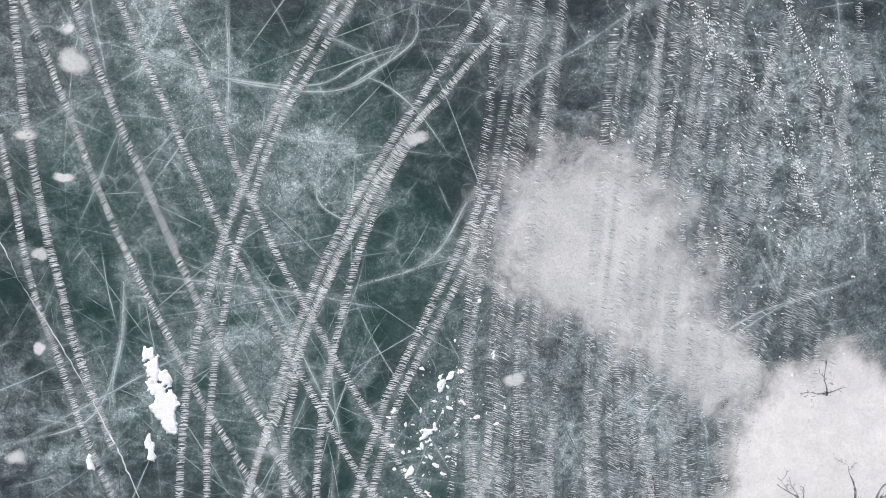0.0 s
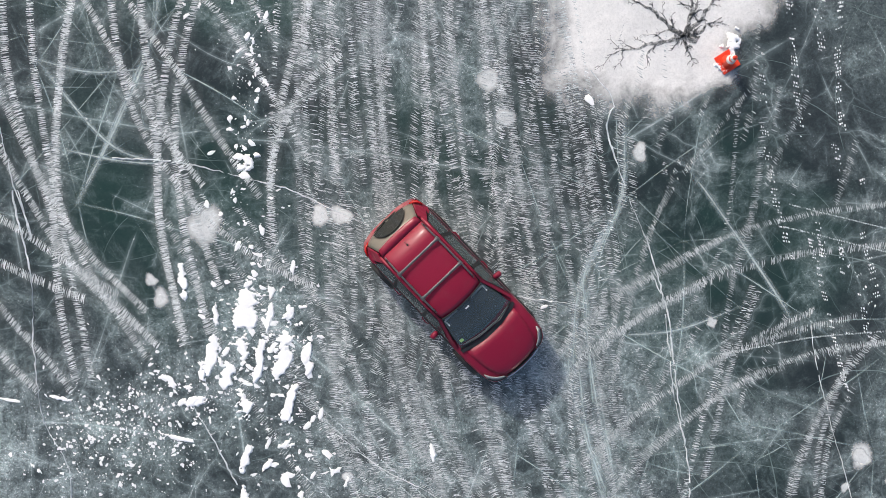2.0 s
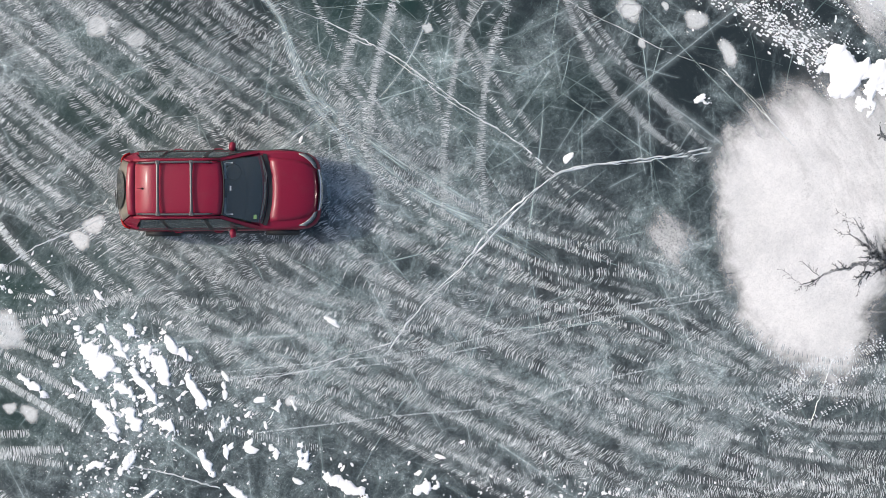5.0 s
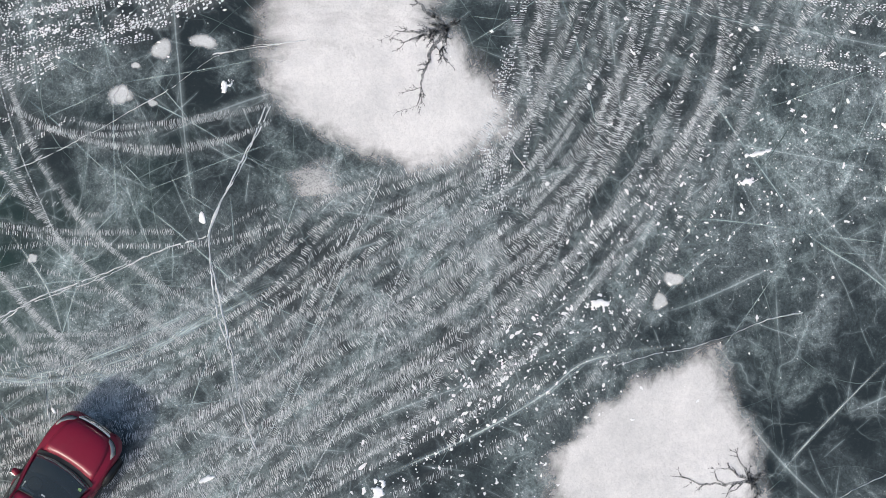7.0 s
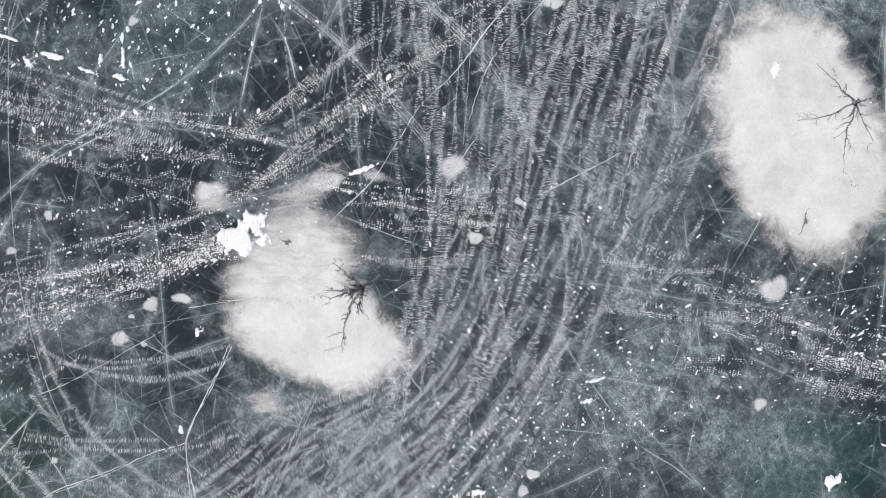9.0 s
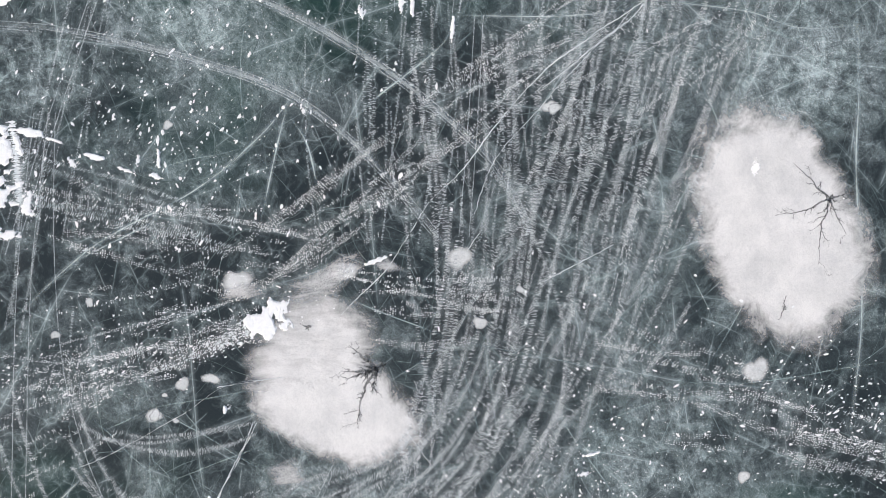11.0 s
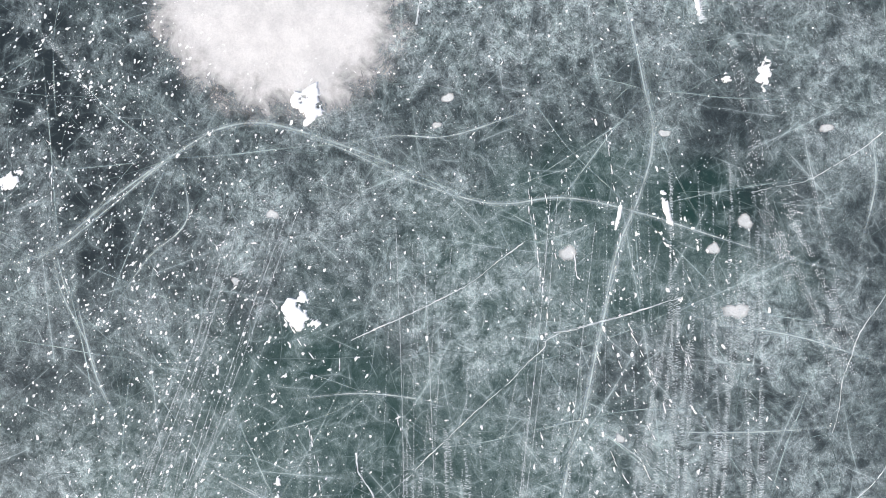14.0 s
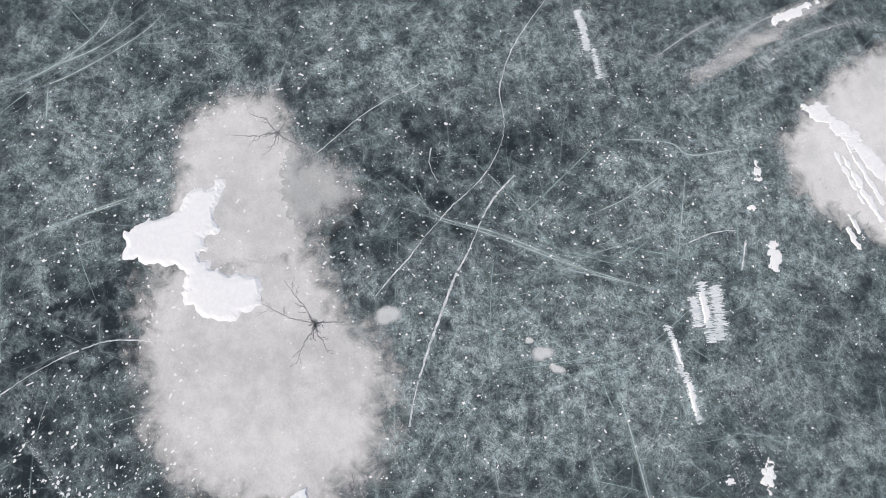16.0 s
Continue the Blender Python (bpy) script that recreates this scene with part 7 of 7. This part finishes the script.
    fan = [[(0.02 + r * 0.44 * math.cos(a), 2.535 - 0.28 * r * math.sin(a) - 0.02 * (r * math.cos(a)) ** 2, 1.02 + 0.368 * r * math.sin(a) + 0.014) for a in np.linspace(0.08, math.pi - 0.08, 15)] for r in (0.12, 0.4, 0.7, 1.0)]
    part("wiped_glass", shell(fan, 0.004), CLEAN_GLASS, rear, "clear fan wiped in the dust")
    part("rear_wiper", tube([(0.02, 2.565, 1.02), (-0.12, 2.545, 1.06), (-0.36, 2.52, 1.06)], 0.011, 6), TRIM, rear)
    part("rear_bumper", loft([[(0.80 * q, y - 0.16 * q ** 4, z) for q in np.linspace(-1, 1, 13)] for y, z in ((2.44, 0.74), (2.56, 0.735), (2.60, 0.68), (2.59, 0.48), (2.50, 0.36))]), PAINT, car, "red rear bumper with road dirt", True)
    part("plate_recess", box(0, 2.545, 0.82, 0.55, 0.03, 0.14, 0.01), TRIM, car)
    # grille
    grille = part("grille", shell([[(0.44 * q, -1.795 - 0.045 * (1 - q * q), z) for q in np.linspace(-1, 1, 9)] for z in (0.56, 0.74)], 0.02), TRIM, car, "black grille in a chrome frame")
    part("chrome_frame", tube([(0.44, -1.82, 0.735), (0.25, -1.855, 0.748), (0, -1.868, 0.750), (-0.25, -1.855, 0.748), (-0.44, -1.82, 0.735), (-0.36, -1.84, 0.565), (0, -1.875, 0.55), (0.36, -1.84, 0.565), (0.44, -1.82, 0.735)], 0.022, 6), CHROME, grille)
    part("chrome_wing", tube([(0.40, -1.835, 0.69), (0.12, -1.868, 0.66), (-0.12, -1.868, 0.66), (-0.40, -1.835, 0.69)], 0.017, 6), CHROME, grille)
    part("badge", spun([(0.01, -0.012), (0.06, -0.012), (0.055, 0.012), (0.01, 0.014)], (0, -1.875, 0.672), "x", 16), CHROME, grille).data.transform(Matrix.Translation((0, -1.875, 0.672)) @ pose(0, 0, 0, 0, 0, 90) @ Matrix.Diagonal((1, 1, 0.55, 1)) @ Matrix.Translation((0, 1.875, -0.672)))
    part("lower_intake", box(0, -1.805, 0.40, 0.95, 0.05, 0.12, 0.02), TRIM, car)
    # roof load bars, aerial
    for y in (0.79, 1.50):
        bar = part("roof_bar", tube([(-0.565, y, 1.582), (-0.50, y, 1.598), (-0.25, y, 1.606), (0, y, 1.608), (0.25, y, 1.606), (0.50, y, 1.598), (0.565, y, 1.582)], [0.034, 0.034, 0.030, 0.028, 0.030, 0.034, 0.034], 8, 0.55), GREY_BAR, car, "grey aero roof bar", True)
        for s in (1, -1):
            part("bar_clamp", box(s * 0.545, y, 1.584, 0.09, 0.085, 0.035, 0.01), GREY_BAR, bar)
    aerial = part("aerial", spun([(0.028, 0.0), (0.022, 0.018), (0.008, 0.03)], (0.0, 1.84, 1.522), "z", 12), TRIM, car, "short black roof aerial", True)
    part("aerial_rod", tube([(0, 1.84, 1.55), (0, 1.94, 1.70)], [0.006, 0.004], 6), TRIM, aerial)
    # inside: floor, dashboard, seats, inner mirror
    part("cabin_floor", box(0, 0.9, 1.004, 1.56, 2.55, 0.012, 0), CLOTH, car)
    part("dashboard", loft([[(0.70 * q, y - 0.10 * (1 - q * q), z) for q in np.linspace(-1, 1, 9)] for y, z in ((-0.52, 1.005), (-0.40, 1.055), (-0.22, 1.06), (-0.15, 1.02))]), TRIM, car, smooth=True)
    for x in (0.36, -0.36):
        part("front_seat", box(x, 0.62, 1.15, 0.46, 0.16, 0.30, 0.05), CLOTH, car)
        part("headrest", box(x, 0.66, 1.345, 0.24, 0.09, 0.15, 0.04), CLOTH, car)
    part("rear_seat", box(0, 1.55, 1.14, 1.25, 0.18, 0.26, 0.05), CLOTH, car)
    part("steering_wheel", spun([(0.17, -0.012), (0.19, 0.0), (0.17, 0.012), (0.155, 0.0)], (0.36, 0.02, 1.09), "z", 20), TRIM, car)
    part("inner_mirror", box(0, 0.06, 1.405, 0.20, 0.03, 0.05, 0.01), TRIM, car)
    # pale strips below the glass stand in for reflections along its upper edges
    for x in (0.37, -0.37):
        part("top_glint", box(x, 0.11, 1.408, 0.34, 0.05, 0.012, 0.004), PALE_MARK, car, "pale strip standing in for a reflection on the windscreen")
        part("edge_glint", box(x * 1.49, 0.03, 1.365, 0.03, 0.16, 0.012, 0.004), PALE_MARK, car)
    part("screen_tag", box(0.0, -0.01, 1.430, 0.10, 0.035, 0.006, 0.001), PALE_MARK, car, "small pale tag on the windscreen")
    return car


car = make_car()
car.matrix_basis = pose(4.64, -13.41, 0, 0, 0, 43.25)


# ---------------------------------------------------------------- the cone
def make_cone():
    cone = new("traffic_cone")
    tagged(cone, "orange-red traffic cone with white collars standing on ice", "traffic cone")
    part("cone_body", spun([(0.150, 0.02), (0.140, 0.05), (0.105, 0.27), (0.066, 0.51), (0.036, 0.70), (0.026, 0.712), (0.016, 0.69)], (0, 0, 0), "z", 28), ORANGE, cone, smooth=True)
    for a, b in ((0.30, 0.42), (0.50, 0.60)):
        part("collar", spun([(0.148 - 0.160 * a + 0.007, a), (0.148 - 0.160 * b + 0.007, b)], (0, 0, 0), "z", 28), REFLECT, cone, "white reflective collar", True)
    base = part("base", box(0, 0, 0.014, 0.44, 0.44, 0.03, 0.012), ORANGE, cone)
    for x in (1, -1):
        for y in (1, -1):
            part("foot", box(x * 0.165, y * 0.165, -0.012, 0.06, 0.06, 0.026, 0.006), ORANGE, base)
    return cone


cone = make_cone()
cone_x, cone_y = (10.59, -8.04)
cone.matrix_basis = pose(cone_x, cone_y, 0.027, 0, 0, 32)
snow_piece(*(10.71, -7.61), 0.5, 0.32, 60, 0.09, "snow_heap", "small heap of crumbly white snow beside the cone", None, 20, 0.3)
snow_piece(*(10.45, -8.19), 0.35, 0.16, 150, 0.06, "snow_heap", "small heap of crumbly white snow under the cone", None, 16, 0.3)

# ---------------------------------------------------------------- the ice takes up frost, clear stretches and powder
scraped[1:-1, 1:-1] = (4 * scraped[1:-1, 1:-1] + scraped[:-2, 1:-1] + scraped[2:, 1:-1] + scraped[1:-1, :-2] + scraped[1:-1, 2:]) / 8
layers = ground.data.attributes.new("ice_field", "FLOAT_VECTOR", "POINT")
layers.data.foreach_set("vector", np.stack([ice_field(gx.ravel(), gy.ravel(), frost_in) - ice_field(gx.ravel(), gy.ravel(), bare_in), ice_field(gx.ravel(), gy.ravel(), clear_in), 0.55 * (1 - np.exp(-scraped.ravel()))], 1).astype(np.float32).ravel())
